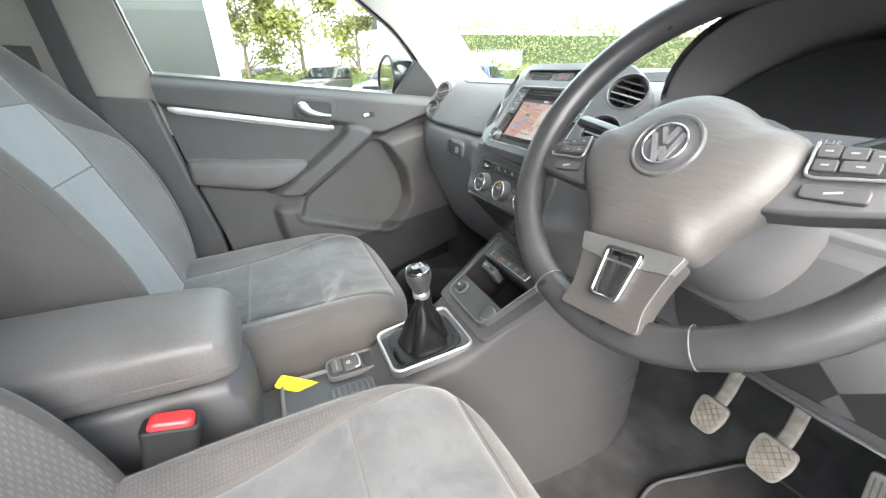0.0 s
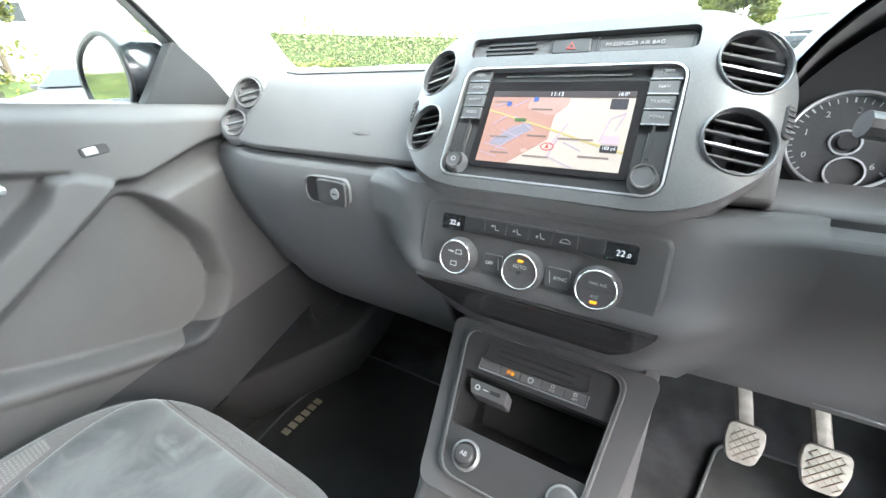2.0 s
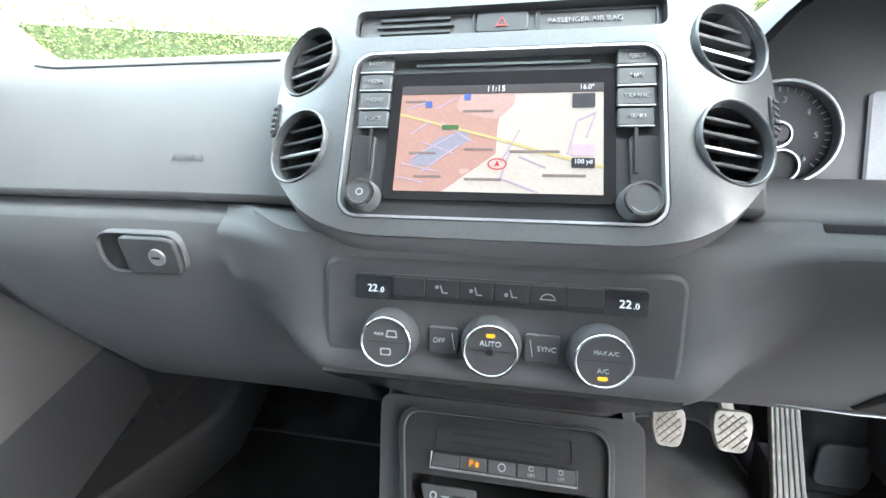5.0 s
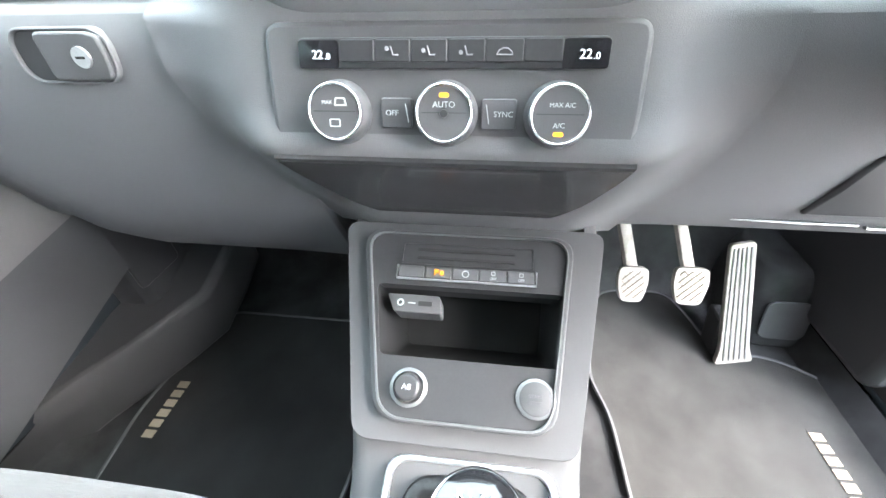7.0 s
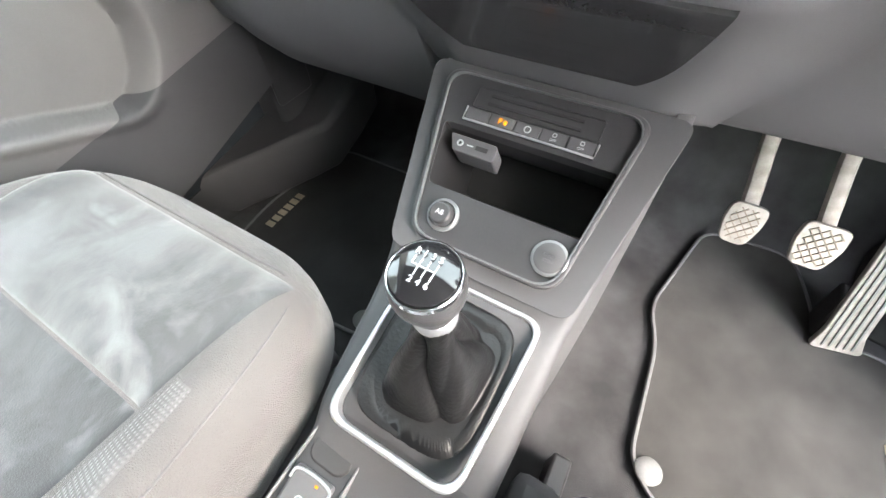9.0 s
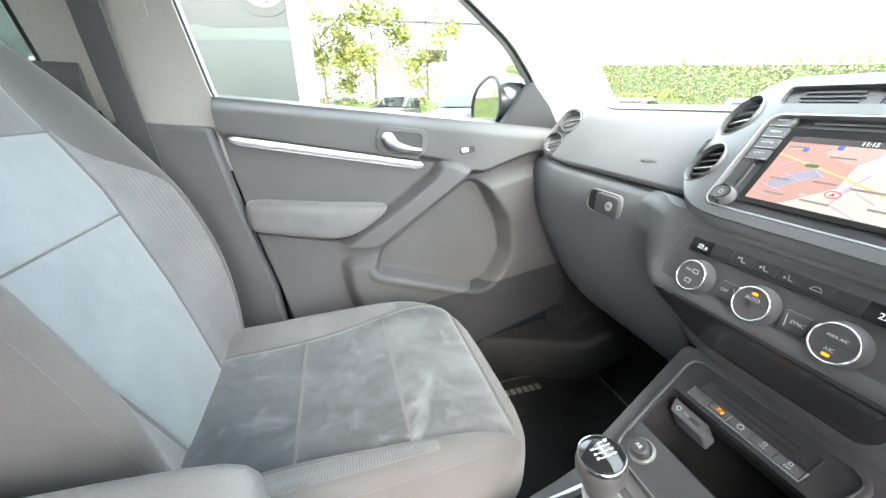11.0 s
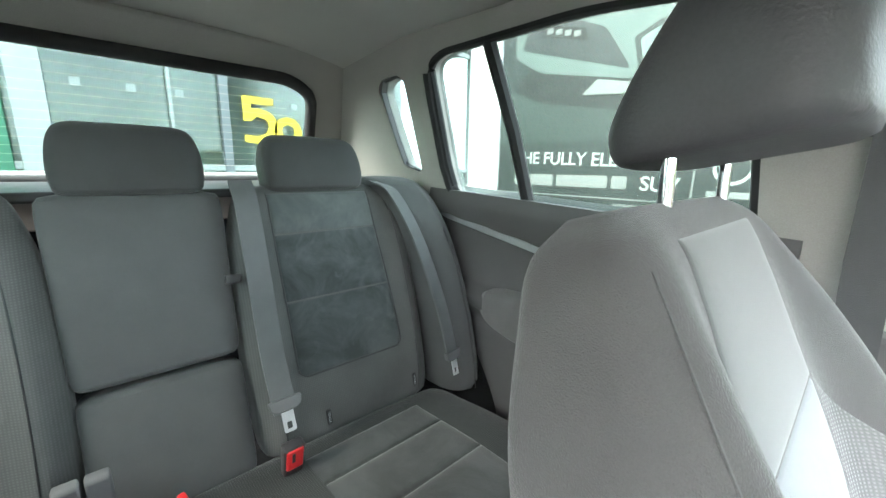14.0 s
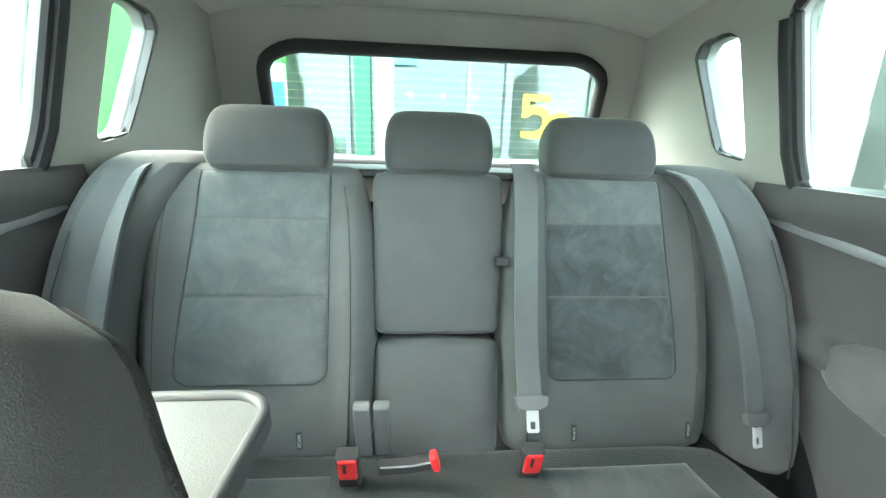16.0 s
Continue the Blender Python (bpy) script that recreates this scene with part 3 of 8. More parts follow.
def carpet(u, v):
    x, y = (2 * u - 1) * 0.80, 0.78 - 3.1 * v
    z = hermite([(-2.3, 0.10), (-1.3, 0.02), (-0.9, 0.0), (-0.4, 0.04), (0.30, 0.045), (0.55, 0.046), (0.585, 0.056), (0.70, 0.20), (0.78, 0.40)], y)[0]
    z += 0.06 * step(0.79, 0.80, abs(x))
    return Vector((x, y, z - 0.004)), Vector((0, 0, 1))


solid("floor", sheet(carpet, 40, 40, 0.04), M_CARPET, "dark grey carpeted car floor with rising footwells", "car floor", kind="structure")
for s, nm in ((-1, "west"), (1, "east")):
    span = ((-0.75, 3.2),) if s < 0 else ((-1.52, 1.66), (0.63, 0.44))
    for yc, ln in span:
        solid("body_side_" + nm, box((s * 0.845, yc, 0.42), (0.03, ln, 0.94)), M_PAINT, "dark painted outer side of the car body", "car body", kind="structure", bev=0.012)
    solid("rocker_" + nm, box((s * 0.86, -0.75, 0.0), (0.10, 3.2, 0.22)), M_PAINT, "dark painted door sill of the car body", "car body", kind="structure", bev=0.012)
solid("wall_north", box((0, 0.80, 0.42), (1.66, 0.04, 0.90)), M_DARK, "dark bulkhead behind the dashboard", "bulkhead", kind="structure")
solid("body_rear", box((0, -2.38, 0.45), (1.60, 0.05, 0.95)), M_PAINT, "dark painted lower tailgate", "car body", kind="structure", bev=0.01)
solid("cowl", box((0, 0.67, 0.83), (1.50, 0.24, 0.06)), M_BLACK, "black plastic scuttle below the windscreen", "scuttle", kind="structure", bev=0.01)


def roof_skin(u, v):
    p, d = headliner(u, v)
    k = 1.06
    return Vector((p.x * k, p.y * 1.03, p.z + 0.065)), Vector((0, 0, 1))


solid("roof", sheet(roof_skin, 16, 16, 0.012), M_PAINT, "dark painted car roof panel", "car roof", kind="structure")

# lower B pillars with the front belts
for s, nm in ((-1, "b_pillar_trim"), (1, "b_pillar_trim")):
    p = thing(nm, (s * 0.72, -0.77, 0.13), "dark grey lower pillar trim beside the front seat", "pillar trim", "lower pillar trims")
    part("cover", plate(rounded([(-0.90, 0.13), (-0.558, 0.13), (-0.585, 0.50), (-0.625, 0.70), (-0.656, 0.895), (-0.86, 0.915)], 0.01), 0.0, 0.05, axes((s * 0.745, 0, 0), (0, 1, 0), (0, 0, 1)) if s > 0 else axes((-0.745, 0, 0), (0, 1, 0), (0, 0, 1)) @ Matrix.Diagonal((1, 1, 1, 1))), M_DOOR, p, bev=0.008)

# front passenger belt with its height adjuster
sb = thing("seat_belt", (-0.70, -0.79, 0.5), "dark grey front seat belt hanging from a beige pillar guide", "seat belt", "front seat belts")
F_B = axes((-0.655, -0.785, 1.21), (0, 1, 0), (0.29, 0, 0.957))
part("adjuster", plate(rounded([(-0.040, 0.012), (0.050, 0.040), (0.062, 0.036), (0.060, 0.012), (0.048, -0.008), (0.024, -0.024), (-0.010, -0.034), (-0.040, -0.036), (-0.048, -0.020)], 0.006), -0.02, 0.026, F_B, shrink=0.010), M_BEIGE, sb, "beige belt height adjuster", bev=0.005)
part("guide", plate(rounded([(-0.048, -0.022), (0.060, 0.012), (0.058, -0.006), (0.040, -0.030), (0.012, -0.042), (-0.045, -0.046)], 0.005), -0.01, 0.014, F_B, shrink=0.004), M_BLACK, sb, "black belt guide", bev=0.003)
part("slide_line", tube([F_B @ Vector(p) for p in ((-0.045, 0.085, 0.0045), (0.062, 0.088, 0.0045), (0.074, 0.080, 0.0045), (0.077, -0.06, 0.0045), (0.075, -0.118, 0.0045), (0.062, -0.124, 0.0045))], 0.0016, 6), M_BEIGE, sb)
part("webbing", belt([(-0.632, -0.79, 1.19), (-0.645, -0.79, 1.14), (-0.672, -0.79, 1.0), (-0.69, -0.785, 0.88), (-0.69, -0.77, 0.7), (-0.685, -0.74, 0.45)], (0, 1, 0), 0.047), M_BELTF, sb)


# ---------------------------------------------------------------- doors
def seg_dist(p, a, b):
    ax, ay, bx, by = *a, *b
    dx, dy = bx - ax, by - ay
    t = max(0, min(1, ((p[0] - ax) * dx + (p[1] - ay) * dy) / (dx * dx + dy * dy)))
    return math.hypot(p[0] - ax - t * dx, p[1] - ay - t * dy), t


def inside(p, poly):
    c = False
    for (x0, y0), (x1, y1) in zip(poly, poly[1:] + poly[:1]):
        if (y0 > p[1]) != (y1 > p[1]) and p[0] < (x1 - x0) * (p[1] - y0) / (y1 - y0) + x0:
            c = not c
    return c


POCKET = rounded([(-0.341, 0.51), (-0.19, 0.459), (-0.036, 0.412), (0.03, 0.44), (0.072, 0.52), (0.057, 0.636), (-0.02, 0.735), (-0.067, 0.750), (-0.184, 0.665), (-0.322, 0.572)], 0.035)
GRAB = rounded([(-0.43, 0.604), (-0.398, 0.612), (-0.279, 0.685), (-0.168, 0.765), (-0.150, 0.80), (-0.05, 0.80), (-0.062, 0.757), (-0.184, 0.670), (-0.318, 0.577), (-0.37, 0.578)], 0.02)
BIN = rounded([(-0.445, 0.560), (-0.40, 0.588), (-0.33, 0.580), (-0.184, 0.672), (-0.062, 0.757), (0.10, 0.80), (0.50, 0.84), (0.50, 0.10), (-0.26, 0.10), (-0.38, 0.30), (-0.44, 0.46)], 0.05)
CREASE = [(-0.195, 0.800), (-0.12, 0.787), (-0.067, 0.760), (-0.03, 0.757), (0.10, 0.800), (0.42, 0.84)]
RPOCKET = rounded([(-1.24, 0.52), (-1.225, 0.605), (-1.18, 0.655), (-1.0, 0.665), (-0.93, 0.60), (-0.95, 0.48), (-1.1, 0.44), (-1.22, 0.45)], 0.03)
RARM = rounded([(-1.66, 0.785), (-1.515, 0.787), (-1.31, 0.788), (-1.20, 0.782), (-1.14, 0.770), (-1.18, 0.752), (-1.299, 0.671), (-1.472, 0.708), (-1.66, 0.74)], 0.012)


def sill_f(y):
    return 0.952 - 0.112 * (y + 0.647)


def sill_r(y):
    return 1.055 - 0.048 * (y + 1.70)


def strip_f(y):
    return 0.870 - 0.188 * (y + 0.63)


def strip_r(y):
    return 0.98 - 0.164 * (y + 1.667)


def depth_in(p, poly):
    """How far inside the outline the point lies; negative outside."""
    e = min(seg_dist(p, a, b)[0] for a, b in zip(poly, poly[1:] + poly[:1]))
    return e if inside(p, poly) else -e


def front_relief(y, z):
    top = sill_f(y)
    crease = strip_f(y) if y < -0.195 else lerp(CREASE, y)[0]
    low = 0.648 - 0.237 * (y + 0.603)
    d = 0.024 - 0.020 * step(low - 0.004, low + 0.004, z) * (1 - step(-0.20, -0.10, y))
    kb = depth_in((y, z), BIN)
    if kb > 0:
        d = max(d, 0.004 + 0.052 * step(0.0, 0.055, kb))
    k = depth_in((y, z), POCKET)
    if k > -0.02:
        w = 0.020 + 0.036 * step(-0.04, 0.03, y)
        cup = 0.035 * math.exp(-((y + 0.035) / 0.065) ** 2 - ((z - 0.50) / 0.075) ** 2)
        d -= (d + 0.004 + 0.026 * step(-0.30, 0.0, y) + cup) * step(0.0, w, k)
        d += 0.005 * (1 - step(0.0, 0.018, abs(k + 0.007))) * step(0.56, 0.50, z + 0.3 * (y + 0.34)) * step(0.06, -0.02, y)
    d = max(d, 0.066 * step(-0.004, 0.014, depth_in((y, z), GRAB)))
    up = step(crease - 0.002, crease + 0.014, z)
    d += (0.028 + 0.030 * step(-0.22, -0.02, y) - d) * up
    d += 0.03 * step(0.05, 0.30, y) * step(0.5, 0.7, z)
    d -= 0.022 * step(top - 0.03, top + 0.003, z) ** 2
    d += 0.012 * (1 - step(0.2, 0.42, z))
    return d


def rear_relief(y, z):
    top, st = sill_r(y), strip_r(y)
    d = 0.010 + 0.30 * max(0.0, z - 0.95) + 0.018 * step(st + 0.002, st + 0.02, z) - 0.022 * step(top - 0.045, top + 0.003, z) ** 2
    d += 0.012 * (1 - step(0.66, 0.69, z))
    d += 0.040 * step(-0.003, 0.028, depth_in((y, z), RARM)) ** 0.6
    if inside((y, z), RPOCKET):
        e = min(seg_dist((y, z), a, b)[0] for a, b in zip(RPOCKET, RPOCKET[1:] + RPOCKET[:1]))
        d -= 0.045 * step(0, 0.02, e)
    return d


def door_panel(s, relief, y0, y1, edge0, sill, z0, n_y, n_z, v0=0.0, v1=1.0):
    def f(u, v):
        v = v0 + (v1 - v0) * v
        ya = y0
        y = ya + (y1 - ya) * u
        top = sill(y) + 0.006
        zb = z0(y) if callable(z0) else z0
        z = zb + (top - zb) * v
        y += edge0(z) * (1 - u) ** 2
        return Vector((s * (0.745 - relief(y, z)), y, z)), Vector((-s, 0, 0))
    return sheet(f, n_y, n_z, 0.02)


def front_door(name, s, label, detail):
    d = thing(name, (s * 0.76, -0.2, 0.13), label, "car door", kind="structure")
    edge = lambda z: 0.10 * step(0.95, 0.25, z)
    low = lambda y: lerp([(-0.65, 0.15), (-0.3, 0.19), (-0.05, 0.25), (0.245, 0.335)], y)[0]
    part("trim_panel", door_panel(s, front_relief, -0.648, 0.245, edge, sill_f, low, 210 if detail else 40, 130 if detail else 30, 0.28, 1.0), M_DOOR, d, deg=60)
    # lowest part of the panel, split off to carry the footwell shade
    part("lower_bin", door_panel(s, front_relief, -0.648, 0.245, edge, sill_f, low, 120 if detail else 40, 40 if detail else 8, 0.0, 0.28), M_BIN, d, "hard dark plastic lower door bin, darkened further for footwell shade", deg=60)
    part("outer_skin", box((s * 0.80, -0.12, 0.50), (0.03, 1.05, 0.72)), M_PAINT, d, bev=0.01)
    part("window_ledge", loft([[Vector((s * x, y, sill_f(y) - h)) for x, h in ((0.76, -0.004), (0.85, -0.012), (0.85, 0.06), (0.76, 0.06))] for y in (-0.66, -0.3, 0.0, 0.42)]), M_BLACK, d, bev=0.004)
    if not detail:
        return d
    X = lambda y, z, o=0.0: s * (0.745 - front_relief(y, z) - o)
    pts = []
    for i in range(24):
        y = -0.628 + 0.44 * i / 23
        z = strip_f(y)
        pts.append((y, z))
    rings = []
    for i, (y, z) in enumerate(pts):
        h = 0.0120 * (1 if 0 < i < 23 else 0.55)
        x = s * 0.728
        rings.append([Vector((x, y, z - h)), Vector((x - s * -0.004, y, z - h)), Vector((s * 0.722, y, z - h * 0.6)), Vector((s * 0.720, y, z)), Vector((s * 0.722, y, z + h * 0.6)), Vector((s * 0.74, y, z + h))])
    part("trim_strip", loft(rings), M_SILVER, d, "satin silver trim strip")
    # armrest
    rings = []
    for st, zc, w, h in ((-0.622, 0.690, 0.030, 0.035), (-0.616, 0.691, 0.038, 0.046), (-0.56, 0.683, 0.041, 0.054), (-0.48, 0.668, 0.045, 0.058), (-0.42, 0.659, 0.047, 0.058), (-0.37, 0.662, 0.040, 0.056), (-0.325, 0.674, 0.024, 0.050), (-0.285, 0.686, 0.006, 0.040)):
        rings.append([Vector((s * 0.740 - s * h * max(-0.2, math.copysign(abs(math.sin(a)) ** 0.5, math.sin(a))), st, zc + w * math.copysign(abs(math.cos(a)) ** 0.5, math.cos(a)))) for a in [2 * math.pi * k / 24 for k in range(24)]])
    part("armrest", loft(rings), M_INSERT, d, "padded cloth door armrest", sub=1)
    # release handle in its recess
    MH = axes((s * 0.7130, -0.240, 0.850), (0, -s, 0), (0, 0, 1))
    tilt = 7 * s
    fr = at(MH, 0, 0, 0, tilt)
    part("handle_surround", ring(rrect(0.128, 0.064, 0.02), rrect(0.096, 0.042, 0.012), -0.01, 0.002, fr), M_DOOR, d, bev=0.002)
    part("handle_recess", plate(rrect(0.096, 0.044, 0.012), -0.004, -0.001, fr), M_BLACK, d, "dark recess behind the door handle")
    ru = 1 if s < 0 else -1
    bar = [fr @ Vector((ru * u, v, n)) for u, v, n in ((0.048, -0.018, 0.006), (0.02, -0.017, 0.012), (-0.015, -0.012, 0.016), (-0.035, 0.002, 0.016), (-0.044, 0.014, 0.008))]
    part("door_handle", tube(spline(bar, 5), [0.005, 0.006, 0.006, 0.006, 0.006, 0.007, 0.008, 0.009, 0.010, 0.011, 0.012, 0.013, 0.014, 0.015, 0.016, 0.016, 0.016, 0.016, 0.014, 0.011, 0.007], 12), M_SILVER, d, "satin silver door handle")
    # window switch on the sloping grip
    e = 0.012
    gy = (front_relief(-0.077 + e, 0.824) - front_relief(-0.077 - e, 0.824)) / (2 * e)
    gz = (front_relief(-0.077, 0.824 + e) - front_relief(-0.077, 0.824 - e)) / (2 * e)
    MS = axes((X(-0.077, 0.824), -0.077, 0.824), (-s * gy, 1, 0.12), (-s * gz, 0, 1))
    if (MS.to_3x3() @ Vector((0, 0, 1))).x * s > 0:
        MS = MS @ Matrix.Diagonal((1, 1, -1, 1))
    part("switch_frame", plate(rrect(0.040, 0.017, 0.005), -0.012, 0.0008, MS), M_BLACK, d, bev=0.002)
    part("window_switch", box((-0.006, 0, 0.0005), (0.020, 0.013, 0.005), MS, turn=(0, 8, 0)), M_SILVER, d, "silver edged window switch", bev=0.003)
    return d


def rear_door(name, s, label):
    d = thing(name, (s * 0.76, -1.3, 0.13), label, "car door", kind="structure")
    edge = lambda z: 0.30 * step(0.95, 0.35, z)
    part("trim_panel", door_panel(s, rear_relief, -1.715, -0.86, edge, sill_r, 0.14, 60, 60), M_DOOR, d, deg=60)
    part("outer_skin", box((s * 0.80, -1.28, 0.55), (0.03, 0.82, 0.8)), M_PAINT, d, bev=0.01)
    part("window_ledge", loft([[Vector((s * x, y, sill_r(y) - h)) for x, h in ((0.775, 0.0), (0.85, -0.008), (0.85, 0.06), (0.775, 0.06))] for y in (-1.72, -1.3, -0.86)]), M_BLACK, d, bev=0.004)
    rings = []
    for i in range(24):
        y = -1.680 + 0.60 * i / 23
        z, h = strip_r(y), 0.013 * (1 if 0 < i < 23 else 0.5)
        rings.append([Vector((s * 0.735, y, z - h)), Vector((s * 0.722, y, z - h * 0.6)), Vector((s * 0.720, y, z)), Vector((s * 0.722, y, z + h * 0.6)), Vector((s * 0.742, y, z + h))])
    part("trim_strip", loft(rings), M_SILVER, d, "satin silver trim strip")
    rings = []
    for st, w, h in ((-1.50, 0.02, 0.02), (-1.48, 0.05, 0.045), (-1.38, 0.065, 0.07), (-1.2, 0.07, 0.085), (-1.05, 0.06, 0.085), (-0.98, 0.03, 0.04)):
        zc = 0.745 - 0.03 * (st + 1.5)
        rings.append([Vector((s * 0.735 - s * h * max(-0.2, math.copysign(abs(math.sin(a)) ** 0.6, math.sin(a))), st, zc + w * math.copysign(abs(math.cos(a)) ** 0.5, math.cos(a)))) for a in [2 * math.pi * k / 20 for k in range(20)]])
    part("armrest", loft(rings), M_INSERT, d, "padded cloth door armrest", sub=1)
    MH = axes((s * 0.716, -1.155, 0.955), (0, -s, 0), (0, 0, 1))
    fr = at(MH, 0, 0, 0, 7 * s)
    part("handle_surround", ring(rrect(0.128, 0.064, 0.02), rrect(0.096, 0.042, 0.012), -0.01, 0.002, fr), M_DOOR, d, bev=0.002)
    part("handle_recess", plate(rrect(0.096, 0.044, 0.012), -0.004, -0.001, fr), M_BLACK, d, "dark recess behind the door handle")
    ru = 1 if s < 0 else -1
    bar = [fr @ Vector((ru * u, v, n)) for u, v, n in ((0.048, -0.018, 0.006), (0.02, -0.017, 0.012), (-0.015, -0.012, 0.016), (-0.035, 0.002, 0.016), (-0.044, 0.014, 0.008))]
    part("door_handle", tube(spline(bar, 5), 0.009, 10), M_SILVER, d, "satin silver door handle")
    # slim divider bar in the window
    part("window_divider", tube([(s * (side_x(z) + 0.02), y, z) for y, z in ((-1.372, 1.03), (-1.39, 1.2), (-1.43, 1.41))], 0.016, 8), M_RUBBER, d, "black upright divider in the rear window")
    return d


front_door("door_1", -1, "dark grey front passenger door trim with silver strip and map pocket", True)
rear_door("door_2", -1, "dark grey rear door trim with silver strip and padded armrest")
rear_door("door_3", 1, "dark grey rear door trim behind the driver with silver strip")
d4 = front_door("door_4", 1, "dark grey driver door, standing wide open", False)
hinge = Vector((0.83, 0.40, 0.0))
d4.matrix_world = Matrix.Translation(hinge) @ pose(0, 0, 0, 0, 0, 68) @ Matrix.Translation(-hinge) @ Matrix.Translation(d4.location)

# door mirror outside the passenger window
mir = thing("door_mirror", (-0.93, 0.08, 0.86), "black door mirror housing with oval mirror glass", "door mirror")
F_MIR = axes((-0.955, 0.070, 0.922), (1, -0.12, 0.16), (-0.16, 0.0, 1))
oval = [(0.165 * math.copysign(abs(COS(a)) ** 0.8, COS(a)), 0.070 * math.copysign(abs(SIN(a)) ** 0.85, SIN(a))) for a in [2 * math.pi * k / 36 for k in range(36)]]
big = [(x * 1.13, y * 1.15) for x, y in oval]
rr = []
for k, nn in ((1.0, 0.0), (1.03, -0.02), (0.98, -0.06), (0.8, -0.10), (0.4, -0.125)):
    rr.append([F_MIR @ Vector((x * k, y * k, nn)) for x, y in big])
part("housing", loft(rr), M_PAINT, mir, "gloss black mirror housing")
part("rim", ring(big, oval, -0.006, 0.006, F_MIR), M_BLACK, mir, bev=0.003)
part("glass", plate(oval, -0.004, 0.001, F_MIR), M_MIRROR, mir, "oval mirror glass")
part("foot", loft([[Vector((x, y + dy, z + dz)) for dy, dz in ((-0.03, -0.02), (0.04, -0.02), (0.04, 0.02), (-0.03, 0.02))] for x, y, z in ((-0.74, 0.12, 0.885), (-0.85, 0.10, 0.895))]), M_BLACK, mir, bev=0.008)
part("corner_cover", plate(rounded([(0.02, 0.862), (0.22, 0.84), (0.17, 0.925), (0.115, 0.985)], 0.01), -0.012, 0.02, axes((-0.752, 0, 0), (0, 1, 0), (0, 0, 1))), M_RUBBER, mir, bev=0.003)


# ---------------------------------------------------------------- dashboard
dash = thing("dashboard", (0, 0.4, 0.5), "dark grey soft-touch dashboard with grey gloss centre surround", "dashboard")


def across(profile, xs, shift=None):
    """A body with the closed profile (y, z) swept over the stations xs."""
    return loft([[Vector((x, y + (shift(x, z) if shift else 0.0), z)) for y, z in profile] for x in xs])


def bow(x, z):
    return 0.05 * step(0.50, 0.70, abs(x)) - 0.012 * step(0.3, 0.0, abs(x))


UPPER = [(0.70, 0.865), (0.56, 0.895), (0.40, 0.917), (0.27, 0.926), (0.205, 0.926), (0.175, 0.918), (0.150, 0.897), (0.118, 0.862), (0.092, 0.826), (0.083, 0.812), (0.090, 0.804), (0.30, 0.80), (0.70, 0.80)]
xs = [-0.715 + 1.43 * i / 40 for i in range(41)]
part("top_pad", across(UPPER, [x for x in xs if x < 0.185] + [0.188], bow), M_DASH, dash, "grained soft dashboard top", bev=0.004)
part("top_pad", across(UPPER, [0.592, 0.62, 0.65, 0.68, 0.715], bow), M_DASH, dash, "grained soft dashboard top", bev=0.004)
part("top_pad", across([(0.70, 0.865), (0.56, 0.895), (0.40, 0.917), (0.34, 0.92), (0.33, 0.80), (0.70, 0.80)], [0.188, 0.39, 0.592], bow), M_DASH, dash, "grained soft dashboard top")
part("top_seam", tube([(x, y + bow(x, 0), z) for x, y, z in ((-0.56, 0.30, 0.9268), (-0.545, 0.23, 0.9275), (-0.52, 0.185, 0.9230), (-0.48, 0.1765, 0.9195), (-0.40, 0.1765, 0.9195), (-0.30, 0.1765, 0.9195), (-0.215, 0.1765, 0.9195))], 0.0014, 6), M_DARK, dash)
LOWER = [(0.095, 0.802), (0.076, 0.795), (0.066, 0.775), (0.062, 0.745), (0.068, 0.70), (0.085, 0.64), (0.115, 0.575), (0.15, 0.50), (0.20, 0.445), (0.5, 0.44), (0.5, 0.802)]
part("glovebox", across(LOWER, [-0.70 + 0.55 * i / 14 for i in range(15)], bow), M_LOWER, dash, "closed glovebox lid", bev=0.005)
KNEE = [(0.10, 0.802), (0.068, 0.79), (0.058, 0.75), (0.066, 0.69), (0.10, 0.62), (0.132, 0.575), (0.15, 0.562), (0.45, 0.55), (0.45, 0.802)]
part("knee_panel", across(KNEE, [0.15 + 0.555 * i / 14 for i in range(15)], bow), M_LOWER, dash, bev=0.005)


def fascia(u, v):
    """The centre swells out round the climate panel and runs smoothly into the knee panels."""
    z = 0.805 - 0.235 * v
    half = hermite([(0.0, 0.235), (0.3, 0.225), (0.6, 0.200), (0.85, 0.165), (1.0, 0.150)], v)[0]
    mid = hermite([(0.0, 0.034), (0.06, 0.029), (0.277, 0.010), (0.39, -0.0045), (0.45, 0.002), (0.56, 0.022), (0.70, 0.046), (0.85, 0.071), (1.0, 0.09)], v)[0]
    a = 2 * u - 1
    side = lerp([(0.57, 0.128), (0.575, 0.112), (0.64, 0.079), (0.70, 0.058), (0.75, 0.051), (0.79, 0.060), (0.802, 0.085), (0.81, 0.09)], z)[0]
    return Vector((-0.008 + 0.020 * v + half * a, mid + (max(mid, side) - mid) * step(0.56, 1.0, abs(a)), z)), Vector((0, -1, 0.1))


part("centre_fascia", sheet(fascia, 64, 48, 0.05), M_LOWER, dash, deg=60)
# gloss edge curving below the climate panel


def gloss_edge(u, v):
    half = 0.1235 * (1 - 0.10 * v - 0.13 * v ** 5)
    p, n = fascia(0.5 + (2 * u - 1) * half / 0.426, 0.405 + 0.34 * v)
    return p + Vector((0, -0.002, -0.002)), Vector((0, -0.7, -0.7))


part("lower_edge", sheet(gloss_edge, 48, 32, 0.006), M_LIP, dash, "gloss dark scooped panel below the climate controls", deg=60)

